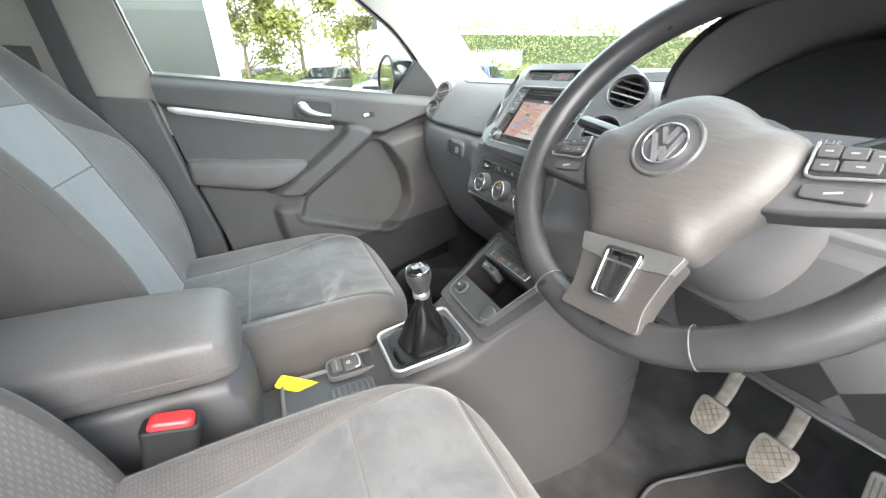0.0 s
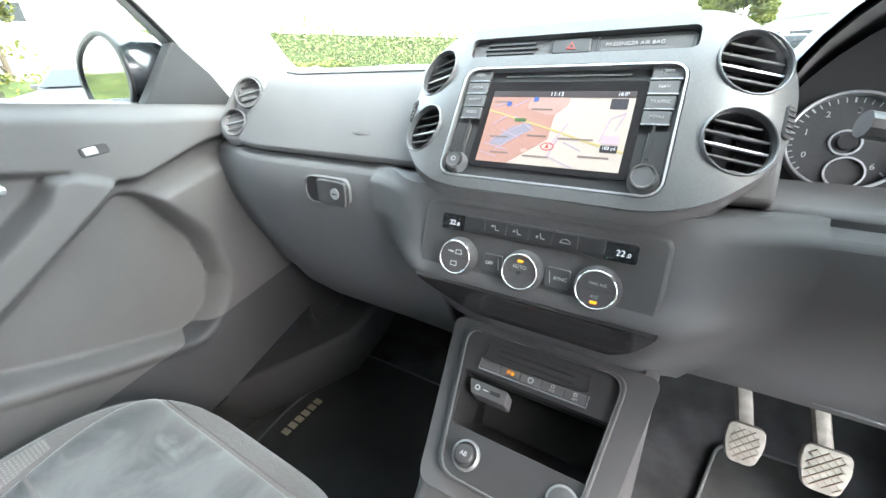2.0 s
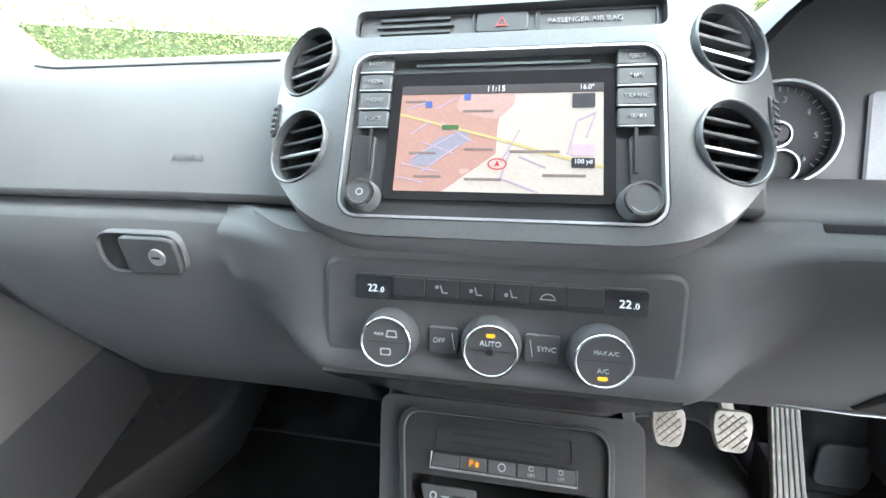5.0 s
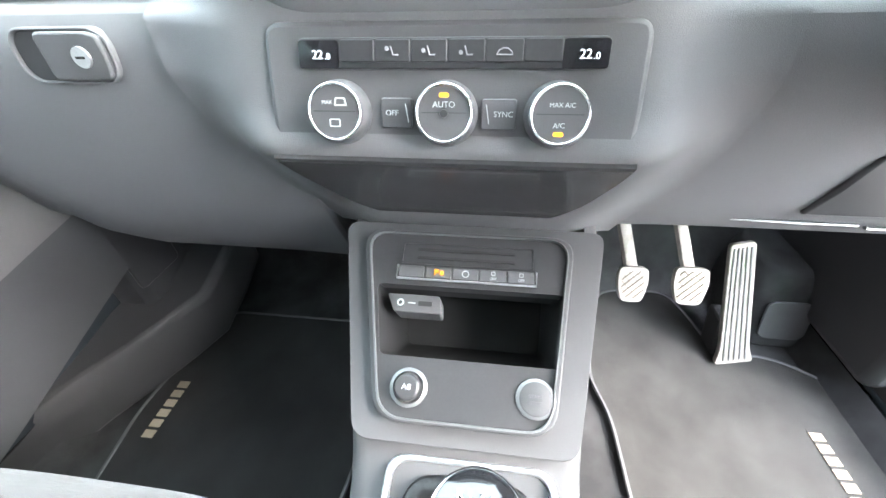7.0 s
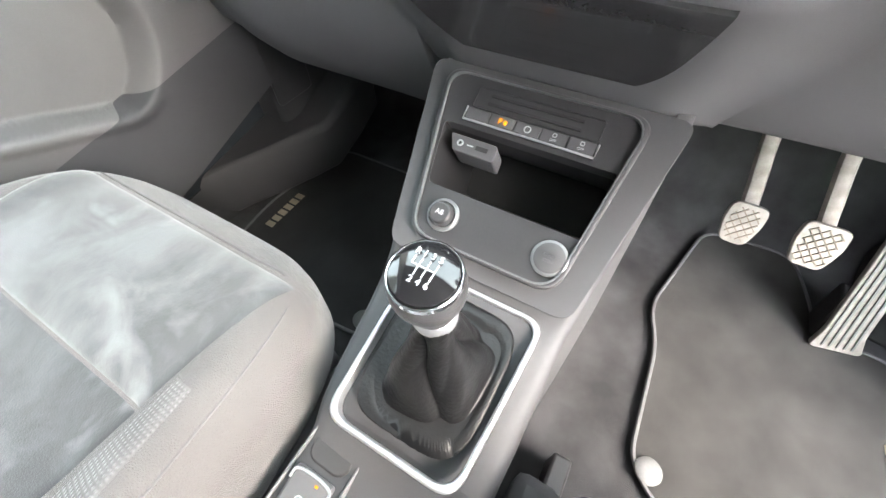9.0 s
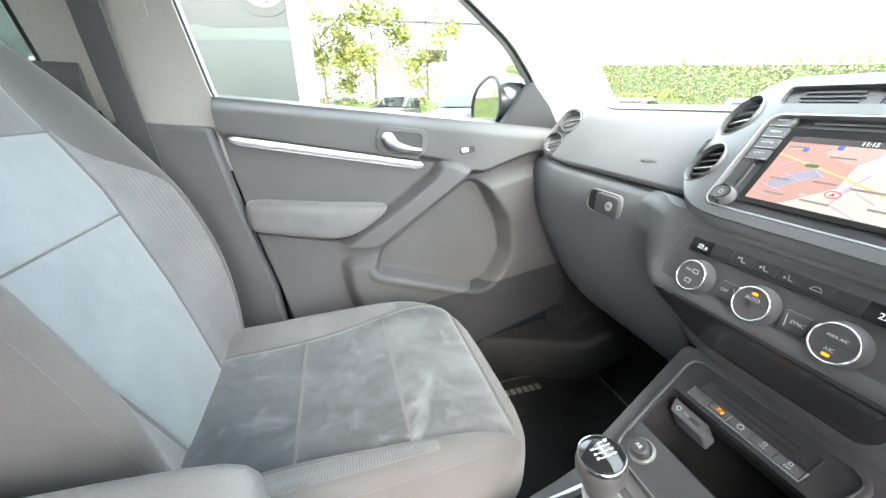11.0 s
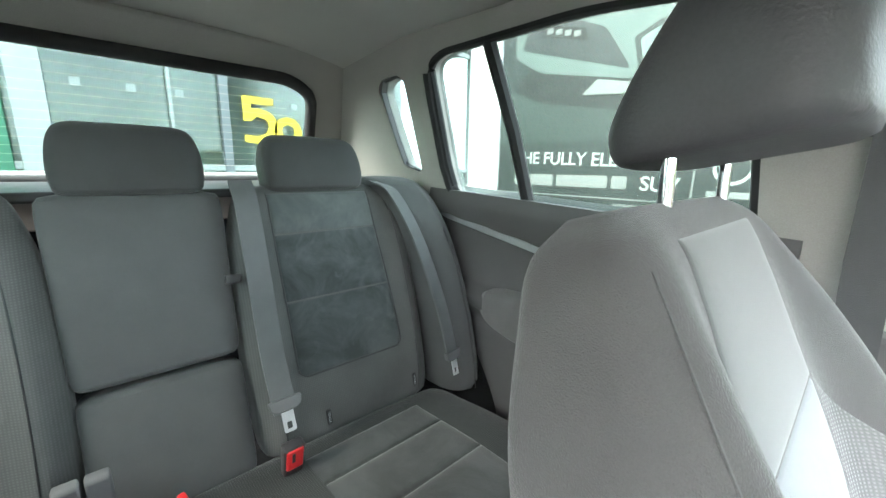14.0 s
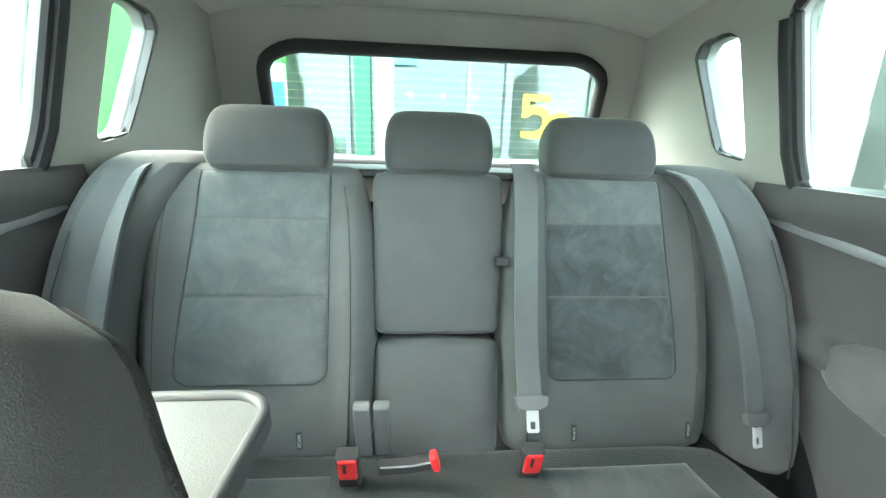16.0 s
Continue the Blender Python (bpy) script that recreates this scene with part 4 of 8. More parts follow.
# grey gloss surround with four round vents
OUT = rounded([(-0.193, -0.012), (-0.193, 0.070), (-0.135, 0.112), (0.137, 0.112), (0.195, 0.070), (0.195, -0.010), (0.128, -0.078), (-0.122, -0.078)], 0.055, 7)
VENTS = [(-0.1540, 0.0645), (-0.1520, -0.0085), (0.1545, 0.0672), (0.1545, -0.0045)]
R_VENT = 0.0290
UNIT = rrect(0.2190, 0.1290, 0.016, 5, -0.0005, -0.0015)
TOPP = rrect(0.222, 0.0230, 0.006, 4, -0.0005, 0.0868)
BEND_U, BEND_R = 0.100, 0.145


def bend(u, v, n):
    """The surround wraps round its ends: local u along the skin to the world."""
    k = max(0.0, abs(u) - BEND_U) / BEND_R
    if k > 0:
        u = math.copysign(BEND_U + (BEND_R + n) * SIN(k), u)
        n = (BEND_R + n) * COS(k) - BEND_R
    return F_STACK @ Vector((u, v, n))


def bent_frame(u, v):
    k = math.copysign(max(0.0, abs(u) - BEND_U) / BEND_R, u)
    p = bend(u, v, 0.0)
    return Matrix.Translation(p) @ F_STACK.to_3x3().to_4x4() @ pose(0, 0, 0, 0, math.degrees(k), 0)


def bent(bm):
    """Cut a flat piece across so that it can follow the bend, then bend it."""
    for k in range(1, 10):
        for sg in (-1, 1):
            bmesh.ops.bisect_plane(bm, geom=bm.verts[:] + bm.edges[:] + bm.faces[:], plane_co=(sg * (BEND_U + 0.0105 * k), 0, 0), plane_no=(1, 0, 0))
    for v in bm.verts:
        v.co = bend(*v.co)
    return bm


vent_loops = [circle(R_VENT, 32, u, v) for u, v in VENTS]
part("surround", bent(holed(OUT, vent_loops + [UNIT, TOPP], -0.03, 0.004, Matrix())), M_BEZEL, dash, "grey gloss centre surround", bev=0.0025, deg=30)
COLL = [(x * 1.05, y * 1.09 - 0.003) for x, y in OUT]
MIDC = [(x * 1.03, y * 1.05 - 0.0015) for x, y in OUT]
cl = loft([[Vector((x * k + dx, y * k, n)) for x, y in L] for L, k, dx, n in ((OUT, 0.985, 0, -0.02), (OUT, 0.985, 0, -0.003), (OUT, 1.002, 0, 0.0005), (MIDC, 1.0, 0, -0.004), (COLL, 1.0, 0, -0.020), (COLL, 1.0, 0, -0.060))], cap=False)
part("collar", bent(cl), M_DASH, dash, "soft padded edge round the surround", deg=60)
part("collar_back", plate([(x * 0.80, y * 0.90) for x, y in OUT], -0.085, -0.055, F_STACK), M_BLACK, dash)


def vent(parent, m, rx, ry, slats=5, tilt=25):
    v = part("air_vent", ring(circle(rx + 0.0012, 32, 0, 0, ry + 0.0012), circle(rx - 0.0008, 32, 0, 0, ry - 0.0008), -0.004, 0.0050, m), M_BEZEL, parent, "round air vent with silver ring", bev=0.0015)
    part("throat", ring(circle(rx, 32, 0, 0, ry), circle(rx * 0.94, 32, 0, 0, ry * 0.94), -0.04, -0.002, m), M_BLACK, v)
    part("throat_back", plate(circle(rx * 0.97, 24, 0, 0, ry * 0.97), -0.04, -0.036, m), M_BLACK, v)
    for k in range(slats):
        yy = ry * (-0.72 + 1.44 * k / (slats - 1))
        half = rx * math.sqrt(max(0.05, 1 - (yy / ry) ** 2)) * 0.97
        part("slat", box((0, yy, -0.010), (2 * half, 0.0022, 0.016), m, turn=(tilt, 0, 0)), M_DARK if k != slats // 2 else M_SILVER, v, bev=0.0006)
    for k in (-1, 1):
        part("vane", box((k * rx * 0.35, 0, -0.024), (0.002, 1.6 * ry, 0.012), m), M_BLACK, v)
    return v


for u, v in VENTS:
    vent(dash, bent_frame(u, v), R_VENT, R_VENT)
# thumb wheels beside the vents
for u in (-0.1875, 0.1885):
    bf = bent_frame(u, 0.022)
    vw = part("vent_wheel", plate(rrect(0.0075, 0.030, 0.003), -0.004, 0.0060, bf), M_BLACK, dash, bev=0.001)
    for k in range(5):
        part("wheel_rib", box((0, -0.010 + 0.005 * k, 0.0062), (0.0065, 0.0018, 0.002), bf), M_DARK, vw)
# strip above the screen: grille, hazard switch, airbag lamp panel
part("top_panel", plate(rrect(0.220, 0.0210, 0.005, 4, -0.0005, 0.0868), -0.012, -0.002, F_STACK), M_DARK, dash, bev=0.001)
for k in range(3):
    part("grille_slot", box((-0.066, 0.0815 + 0.0055 * k, -0.0015), (0.060 - 0.006 * abs(k - 1), 0.0022, 0.003), F_STACK), M_BLACK, dash)
hz = part("hazard_switch", plate(rrect(0.038, 0.0165, 0.003, 4, -0.0005, 0.0868), -0.006, 0.000, F_STACK), M_BLACK, dash, "hazard warning switch with dim red triangle", bev=0.001)
part("triangle", ring([(-0.0045, -0.004), (0.0045, -0.004), (0, 0.004)], [(-0.003, -0.0028), (0.003, -0.0028), (0, 0.0024)], 0.0, 0.0006, at(F_STACK, -0.0005, 0.0868)), mat("dim_red", (0.35, 0.05, 0.04), 0.5), hz)
part("lamp_panel", ring(rrect(0.082, 0.0165, 0.003, 4, 0.066, 0.0868), rrect(0.079, 0.0137, 0.002, 4, 0.066, 0.0868), -0.004, -0.0012, F_STACK), M_BLACK, dash)
letters("PASSENGER AIR BAG", 0.0056, at(F_STACK, 0.058, 0.0868, -0.0016), M_PRINTG, dash)
for k in (-0.0215, 0.0245):
    part("seam", box((k, 0.0868, -0.0015), (0.0012, 0.019, 0.002), F_STACK), M_BLACK, dash)

# infotainment unit
radio = thing("infotainment_unit", F_STACK.translation, "black infotainment unit with lit map screen and two knobs", "car radio")
part("housing", plate(UNIT, -0.03, -0.004, F_STACK), M_BLACK, radio, bev=0.002)
part("chrome_frame", ring(rrect(0.2175, 0.1275, 0.015, 5, -0.0005, -0.0015), rrect(0.2138, 0.1238, 0.0135, 5, -0.0005, -0.0015), -0.006, 0.0042, F_STACK), M_SILVER, radio, "thin silver frame")
part("disc_slot", box((0.0, 0.0545, -0.0035), (0.125, 0.0022, 0.002), F_STACK), M_CHROME, radio)
part("screen_glass", plate(rrect(0.158, 0.098, 0.004, 4, 0, -0.001), -0.006, -0.0022, F_STACK), M_PIANO, radio, "gloss black screen border")
for k in (-0.101, 0.101):
    part("side_panel", plate(rrect(0.018, 0.060, 0.003, 4, k * 0.955, -0.032), -0.006, -0.0012, F_STACK), M_BLACK, radio, bev=0.001)
    part("card_slot", box((k * 0.90, -0.013, -0.0005), (0.0022, 0.032, 0.002), F_STACK), M_RUBBER, radio)
names_l, names_r = ("RADIO", "MEDIA", "PHONE", "VOICE"), ("EJECT", "NAV", "TRAFFIC", "MENU")
for sgn, names in ((-1, names_l), (1, names_r)):
    for k, nm in enumerate(names):
        vv = 0.0545 - 0.0148 * k
        w = 0.0255 - 0.001 * k
        uu = sgn * (0.0920 - 0.0004 * k)
        kb = part("key", plate(rounded([(uu - w / 2, vv - 0.0062), (uu + w / 2, vv - 0.0062 - (0.002 if sgn < 0 else -0.0) * 0), (uu + w / 2, vv + 0.0062), (uu - w / 2, vv + 0.0062)], 0.0015), -0.006, 0.0008, F_STACK), M_DARK, radio, "dark key with silver lower edge", bev=0.0008)
        part("key_edge", box((uu, vv - 0.0068, 0.0004), (w, 0.0008, 0.0016), F_STACK), M_SILVER, kb)
        letters(nm, 0.0043, at(F_STACK, uu, vv, 0.0010), M_PRINTG, kb)
for u, r in ((-0.0910, 0.0105), (0.0918, 0.0118)):
    mk = at(F_STACK, u, -0.049)
    kn = part("knob", lathe([(r + 0.001, -0.004), (r + 0.0008, 0.002), (r - 0.0002, 0.0055), (r - 0.0010, 0.0095), (r - 0.0028, 0.0100), (r - 0.0034, 0.0092)], mk, 36), M_KNURL, radio, "grey rotary knob with silver rim", bev=0.0006)
    part("knob_ring", ring(circle(r - 0.0006, 36), circle(r - 0.0024, 36), 0.0080, 0.0106, mk), M_CHROME, kn)
    part("knob_face", plate(circle(r - 0.0026, 30), 0.007, 0.0097, mk), M_DARK, kn)
    if u < 0:
        part("power_mark", ring(circle(0.0026, 20), circle(0.0019, 20), 0.0094, 0.0100, mk), M_WHITEP, kn)

# the lit map: roads, areas and labels as flat inlays
S_W, S_H = 0.142, 0.0805


def screen_bit(pts, color, lift, strength, name="map_area"):
    key = "screen_%.2f_%.2f_%.2f" % color
    m = bpy.data.materials.get(key) or glow_mat(key, color, strength)
    return part(name, plate(pts, 0.0, lift, at(F_STACK, 0.0, -0.0035, -0.0022)), m, screen)


def quad(a, b, w):
    a, b = Vector(a), Vector(b)
    d = (b - a).normalized()
    p = Vector((-d.y, d.x)) * w / 2
    return [tuple(a - p), tuple(b - p), tuple(b + p), tuple(a + p)]


GLOW = 0.03
screen = part("screen", plate([(-S_W / 2, -S_H / 2), (S_W / 2, -S_H / 2), (S_W / 2, S_H / 2), (-S_W / 2, S_H / 2)], 0.0, 0.0003, at(F_STACK, 0.0, -0.0035, -0.0022)), glow_mat("screen_cream", (0.78, 0.70, 0.62), GLOW), radio, "lit colour map display")
screen_bit([(-0.071, -0.0402), (-0.036, -0.0402), (0.0, -0.012), (0.0005, 0.008), (0.003, 0.0335), (-0.071, 0.0335)], (0.64, 0.38, 0.32), 0.0005, GLOW)
screen_bit([(-0.071, 0.0335), (0.071, 0.0335), (0.071, 0.0402), (-0.071, 0.0402)], (0.10, 0.085, 0.09), 0.0009, 0.03, "status_bar")
screen_bit(rounded([(-0.062, -0.020), (-0.040, 0.0), (-0.022, 0.005), (-0.018, -0.002), (-0.048, -0.022)], 0.003), (0.42, 0.41, 0.50), 0.0007, GLOW)
screen_bit(rounded([(-0.030, 0.020), (0.0, 0.013), (0.012, 0.026), (0.012, 0.0335), (-0.028, 0.0335)], 0.006), (0.70, 0.47, 0.42), 0.0006, GLOW)
road = [(-0.071, 0.018), (-0.045, 0.011), (-0.015, 0.003), (0.01, -0.004), (0.035, -0.012), (0.071, -0.021)]
for a, b in zip(road, road[1:]):
    screen_bit(quad(a, b, 0.0020), (0.74, 0.62, 0.28), 0.0008, GLOW, "map_road")
for a, b in (((-0.060, -0.016), (-0.030, 0.002)), ((-0.066, -0.020), (-0.040, -0.026)), ((-0.052, -0.026), (-0.026, -0.006)), ((-0.062, 0.002), (-0.048, 0.012)), ((-0.040, 0.012), (-0.016, -0.004)), ((0.004, -0.018), (0.016, 0.006)), ((0.016, -0.014), (0.034, -0.022)), ((0.048, -0.012), (0.054, 0.012)), ((0.054, 0.012), (0.066, 0.018)), ((0.060, 0.0), (0.066, 0.018)), ((0.004, -0.03), (0.03, -0.04)), ((-0.03, -0.012), (-0.052, -0.004)), ((0.010, -0.010), (0.004, -0.030)), ((-0.069, -0.03), (-0.05, -0.034)), ((-0.066, 0.022), (-0.05, 0.028)), ((-0.045, 0.022), (-0.03, 0.03))):
    screen_bit(quad(a, b, 0.0011), (0.62, 0.50, 0.62), 0.0009, GLOW, "map_road")
for u, v, w in ((-0.047, -0.0295, 0.020), (-0.008, -0.031, 0.026), (-0.052, -0.012, 0.020), (-0.012, -0.009, 0.020), (0.026, -0.0105, 0.034), (0.046, -0.0275, 0.028), (-0.014, 0.020, 0.022), (-0.060, 0.028, 0.016)):
    screen_bit(rrect(w, 0.0016, 0.0007, 3, u, v), (0.36, 0.28, 0.27), 0.0010, 0.02, "map_label")
screen_bit(rrect(0.012, 0.0035, 0.0009, 3, -0.033, 0.0075), (0.10, 0.22, 0.08), 0.0011, 0.03, "road_number")
screen_bit(rrect(0.015, 0.0105, 0.001, 3, 0.058, 0.027), (0.10, 0.10, 0.12), 0.0011, 0.02, "map_button")
screen_bit(rrect(0.015, 0.008, 0.001, 3, 0.058, -0.0095), (0.78, 0.60, 0.72), 0.0011, GLOW, "map_button")
screen_bit(rrect(0.015, 0.007, 0.001, 3, 0.058, -0.0185), (0.09, 0.08, 0.09), 0.0011, 0.02, "map_button")
for u, v in ((-0.022, 0.031), (-0.050, 0.0255)):
    screen_bit(rrect(0.005, 0.005, 0.001, 3, u, v), (0.12, 0.2, 0.55), 0.0011, GLOW, "parking_mark")
part("position_mark", ring(circle(0.0066, 24, 0, 0, 0.0042), circle(0.0058, 24, 0, 0, 0.0034), 0.001, 0.0013, at(F_STACK, 0.0015, -0.0235, -0.0022)), glow_mat("map_red", (0.6, 0.05, 0.06), 0.05), screen)
part("position_arrow", plate([(-0.002, -0.002), (0, -0.001), (0.002, -0.002), (0, 0.0028)], 0.001, 0.0014, at(F_STACK, 0.0015, -0.0235, -0.0022)), glow_mat("map_red_b", (0.6, 0.05, 0.06), 0.05), screen)
MSC = at(F_STACK, 0.0, -0.0035, -0.0022)
letters("11:15", 0.0062, at(MSC, -0.002, 0.0368, 0.0012), M_DIGIT, screen)
letters("16.0°", 0.0048, at(MSC, 0.060, 0.0368, 0.0012), M_DIGIT, screen)
letters("100 yd", 0.0044, at(MSC, 0.058, -0.0178, 0.0014), M_DIGIT, screen)

# climate panel
M_AMBER = glow_mat("amber_indicator", (1.0, 0.33, 0.015), 0.10)
clim = thing("climate_panel", (0, 0.0, 0.70), "dark climate control panel with three silver-ringed dials", "climate control")
PAN = rounded([(-0.124, 0.056), (0.124, 0.056), (0.1245, 0.0), (0.1225, -0.031), (-0.1225, -0.031), (-0.1245, 0.0)], 0.012, 5)
part("face", plate(PAN, -0.035, -0.006, F_CLIM), M_CLIM, clim, bev=0.004)
part("display_bar", plate(rrect(0.1985, 0.0185, 0.004, 4, 0.0, 0.0362), -0.010, -0.0035, F_CLIM), M_BLACK, clim, bev=0.001)
for u in (-0.0848, 0.0850):
    lb = part("temperature_display", plate(rrect(0.027, 0.0165, 0.002, 4, u, 0.0355), -0.005, -0.0028, F_CLIM), M_PIANO, clim, "gloss black temperature display")
    letters("22", 0.0076, at(F_CLIM, u - 0.0005, 0.0350, -0.0024), M_DIGIT, lb, "digits")
    letters(".0", 0.0054, at(F_CLIM, u + 0.0062, 0.0341, -0.0024), M_DIGIT, lb, "digits")
for k in range(6):
    u = -0.0588 + 0.0237 * k
    kb = part("button", plate(rrect(0.0230, 0.0132, 0.0015, 3, u, 0.0375), -0.006, -0.0024, F_CLIM), M_BLACK, clim, bev=0.0006)
    if 0 < k < 4:
        part("seat_symbol", tube([F_CLIM @ Vector((u + a, 0.037 + b, -0.0018)) for a, b in ((-0.001, 0.003), (0.0005, -0.002), (0.004, -0.002))], 0.0005, 6), M_PRINTG, kb)
        part("arrow_symbol", lathe([(0.0013, -0.0022), (0.0013, -0.0014)], at(F_CLIM, u - 0.0035, 0.0375 + 0.0012 * (2 - k)), 10), M_PRINTG, kb)
    if k == 4:
        part("car_symbol", tube([F_CLIM @ Vector((u + a, 0.0365 + b, -0.0018)) for a, b in ((-0.005, -0.0015), (-0.0035, 0.001), (-0.001, 0.0022), (0.002, 0.002), (0.0045, -0.0002), (0.005, -0.0015), (-0.005, -0.0015))], 0.0004, 6), M_PRINTG, kb)


def dial(u, kind):
    m = at(F_CLIM, u, 0.0) @ Matrix.Diagonal((0.95, 0.95, 0.7, 1))
    d = part("dial", lathe([(0.0222, -0.008), (0.0212, 0.002), (0.0192, 0.011), (0.0180, 0.0128), (0.0172, 0.0122)], m, 48), M_DARK, clim, "black dial with bright silver ring", bev=0.0006)
    part("dial_ring", ring(circle(0.0193, 48), circle(0.0172, 48), 0.006, 0.0142, m), M_CHROME, d, bev=0.0008)
    part("dial_face", plate(circle(0.0178, 40), 0.004, 0.0126, m), M_DARK, d)
    part("dial_split", box((0, 0.0005, 0.0127), (0.030, 0.0007, 0.0006), m), M_BLACK, d)
    if kind == "auto":
        letters("AUTO", 0.0054, at(m, 0, 0.0055, 0.0129), M_WHITEP, d)
        part("indicator", plate(rrect(0.0062, 0.0026, 0.0008, 3, 0, 0.0115), 0.012, 0.0131, m), M_AMBER, d, "lit amber indicator")
        part("sensor", lathe([(0.003, 0.012), (0.0026, 0.0145), (0.001, 0.015)], m, 16), M_BLACK, d)
    if kind == "ac":
        letters("MAX A/C", 0.0040, at(m, 0.001, 0.0060, 0.0129), M_WHITEP, d)
        letters("A/C", 0.0046, at(m, 0, -0.0065, 0.0129), M_WHITEP, d)
        part("indicator", plate(rrect(0.0062, 0.0026, 0.0008, 3, 0, -0.0118), 0.012, 0.0131, m), M_AMBER, d, "lit amber indicator")
    if kind == "screen":
        letters("MAX", 0.0034, at(m, -0.005, 0.0062, 0.0129), M_WHITEP, d)
        part("demist_symbol", ring(rounded([(0.0, 0.004), (0.009, 0.004), (0.008, 0.0095), (0.001, 0.0095)], 0.001), rounded([(0.001, 0.005), (0.008, 0.005), (0.007, 0.0085), (0.002, 0.0085)], 0.001), 0.0124, 0.0130, m), M_WHITEP, d)
        part("demist_symbol", ring(rrect(0.008, 0.0055, 0.001, 3, 0, -0.007), rrect(0.0062, 0.0038, 0.001, 3, 0, -0.007), 0.0124, 0.0130, m), M_WHITEP, d)
    return d


dial(-0.0718, "screen")
dial(0.0, "auto")
dial(0.0714, "ac")
for u, w, txt, off in ((-0.0335, 0.021, "OFF", -0.003), (0.0345, 0.023, "SYNC", 0.003)):
    kb = part("rocker", plate(rrect(w, 0.0195, 0.002, 3, u, 0.0), -0.008, -0.0035, F_CLIM), M_DARK, clim, bev=0.0008)
    letters(txt, 0.0050, at(F_CLIM, u + off, 0.0, -0.0033), M_WHITEP, kb)
    part("fan_symbol", box((u - off * 2.4, 0, -0.0034), (0.0006, 0.012, 0.0006), F_CLIM, turn=(0, 0, 10)), M_WHITEP, kb)

# glovebox handle
F_GL = axes((-0.329, 0.0605, 0.762), (1, 0, 0), (0, 0.08, 1))
gh = part("glovebox_handle", ring(rrect(0.094, 0.043, 0.016), rrect(0.089, 0.038, 0.014), -0.012, 0.0015, F_GL), M_LOWER, dash, "glovebox handle recess", bev=0.0015)
part("recess", plate(rrect(0.09, 0.039, 0.013), -0.006, -0.002, F_GL), M_BLACK, gh)
part("paddle", plate(rounded([(-0.014, -0.018), (0.042, -0.018), (0.044, -0.005), (0.043, 0.016), (0.032, 0.0185), (-0.016, 0.0185)], 0.006), -0.004, 0.0055, F_GL), M_DARK, gh, bev=0.002)
part("lock", lathe([(0.0085, 0.004), (0.008, 0.0075)], at(F_GL, 0.023, 0.0), 24), M_SILVER, gh, "round silver lock")
part("keyhole", box((0.023, 0.0, 0.0078), (0.008, 0.002, 0.001), F_GL), M_BLACK, gh)
letters("AIRBAG", 0.010, axes((-0.285, 0.103, 0.842), (1, 0, 0), (0, 0.55, 0.83)) @ pose(0, 0, 0.0006), M_DASH, dash, extrude=0.0002)
# passenger side end vents
F_END = axes((-0.600, 0.134, 0.8655), (0.88, 0.42, 0.22), (-0.37, 0.30, 0.88))
E_TOP, E_LOW = [(F_END.inverted() @ Vector(p)).xy for p in ((-0.588, 0.143, 0.893), (-0.612, 0.125, 0.838))]


def capsule(r0, r1, seg=18):
    d = (E_TOP - E_LOW).normalized()
    a = math.atan2(d.y, d.x)
    return [(E_TOP.x + r0 * COS(a + t), E_TOP.y + r0 * SIN(a + t)) for t in [math.pi * (k / seg - 0.5) for k in range(seg + 1)]] + [(E_LOW.x + r1 * COS(a + t), E_LOW.y + r1 * SIN(a + t)) for t in [math.pi * (k / seg + 0.5) for k in range(seg + 1)]]


END_RINGS = [[F_END @ Vector((x, y, n)) for x, y in capsule(0.027 + d, 0.0245 + d)] for d, n in ((0.020, -0.030), (0.014, -0.010), (0.009, -0.001), (0.005, 0.0025), (0.0015, 0.003), (-0.002, 0.000), (-0.004, -0.006))]
part("vent_collar", loft(END_RINGS), M_DASH, dash, "soft rounded collar round the end vents", deg=60)
for c, r in ((E_TOP, 0.0262), (E_LOW, 0.0240)):
    vent(dash, at(F_END, c.x, c.y, 0.001), r, r, 4)
# instrument binnacle on the driver side
# dark matt face lifted to grey: veiling haze painted into the colour
M_FACE = mat("matt_hazed_gauge_face", (0.075, 0.076, 0.08), 0.65, var=0.05, spec=0.25)
ic = thing("instrument_cluster", (0.37, 0.25, 0.80), "instrument cluster with two silver-ringed dials under a dark hood", "instrument cluster")
F_IC = axes((0.372, 0.205, 0.842), (1, 0, 0), (0, 0.42, 0.90))
hood = []
for y, k, dz in ((0.10, 1.02, 0.0), (0.13, 1.04, 0.0), (0.30, 0.84, -0.006), (0.42, 0.62, -0.05)):
    hood.append([Vector((0.385 + 0.205 * k * COS(a), y + 0.07 * (1 - SIN(a)) * (y < 0.2), 0.880 + dz + 0.145 * k * SIN(a))) for a in [math.pi * i / 24 for i in range(25)]])
hood2 = []
for y, k, dz in ((0.42, 0.58, -0.05), (0.30, 0.80, -0.008), (0.13, 0.985, -0.004), (0.103, 0.985, -0.002)):
    hood2.append([Vector((0.385 + 0.205 * k * COS(a), y + 0.07 * (1 - SIN(a)) * (y < 0.2), 0.880 + dz + 0.145 * k * SIN(a))) for a in [math.pi * i / 24 for i in range(25)]])
part("hood", loft(hood + hood2, closed=False), M_DASH, ic, "dark grained instrument hood")
part("back_panel", plate([(0.205 * COS(a), -0.075 + (0.225 if SIN(a) > 0 else 0.03) * SIN(a)) for a in [2 * math.pi * i / 48 for i in range(48)]], -0.02, 0.0, F_IC), M_BLACK, ic)
part("lower_lip", box((0.36, 0.135, 0.800), (0.36, 0.10, 0.018)), M_DASH, ic, bev=0.006)
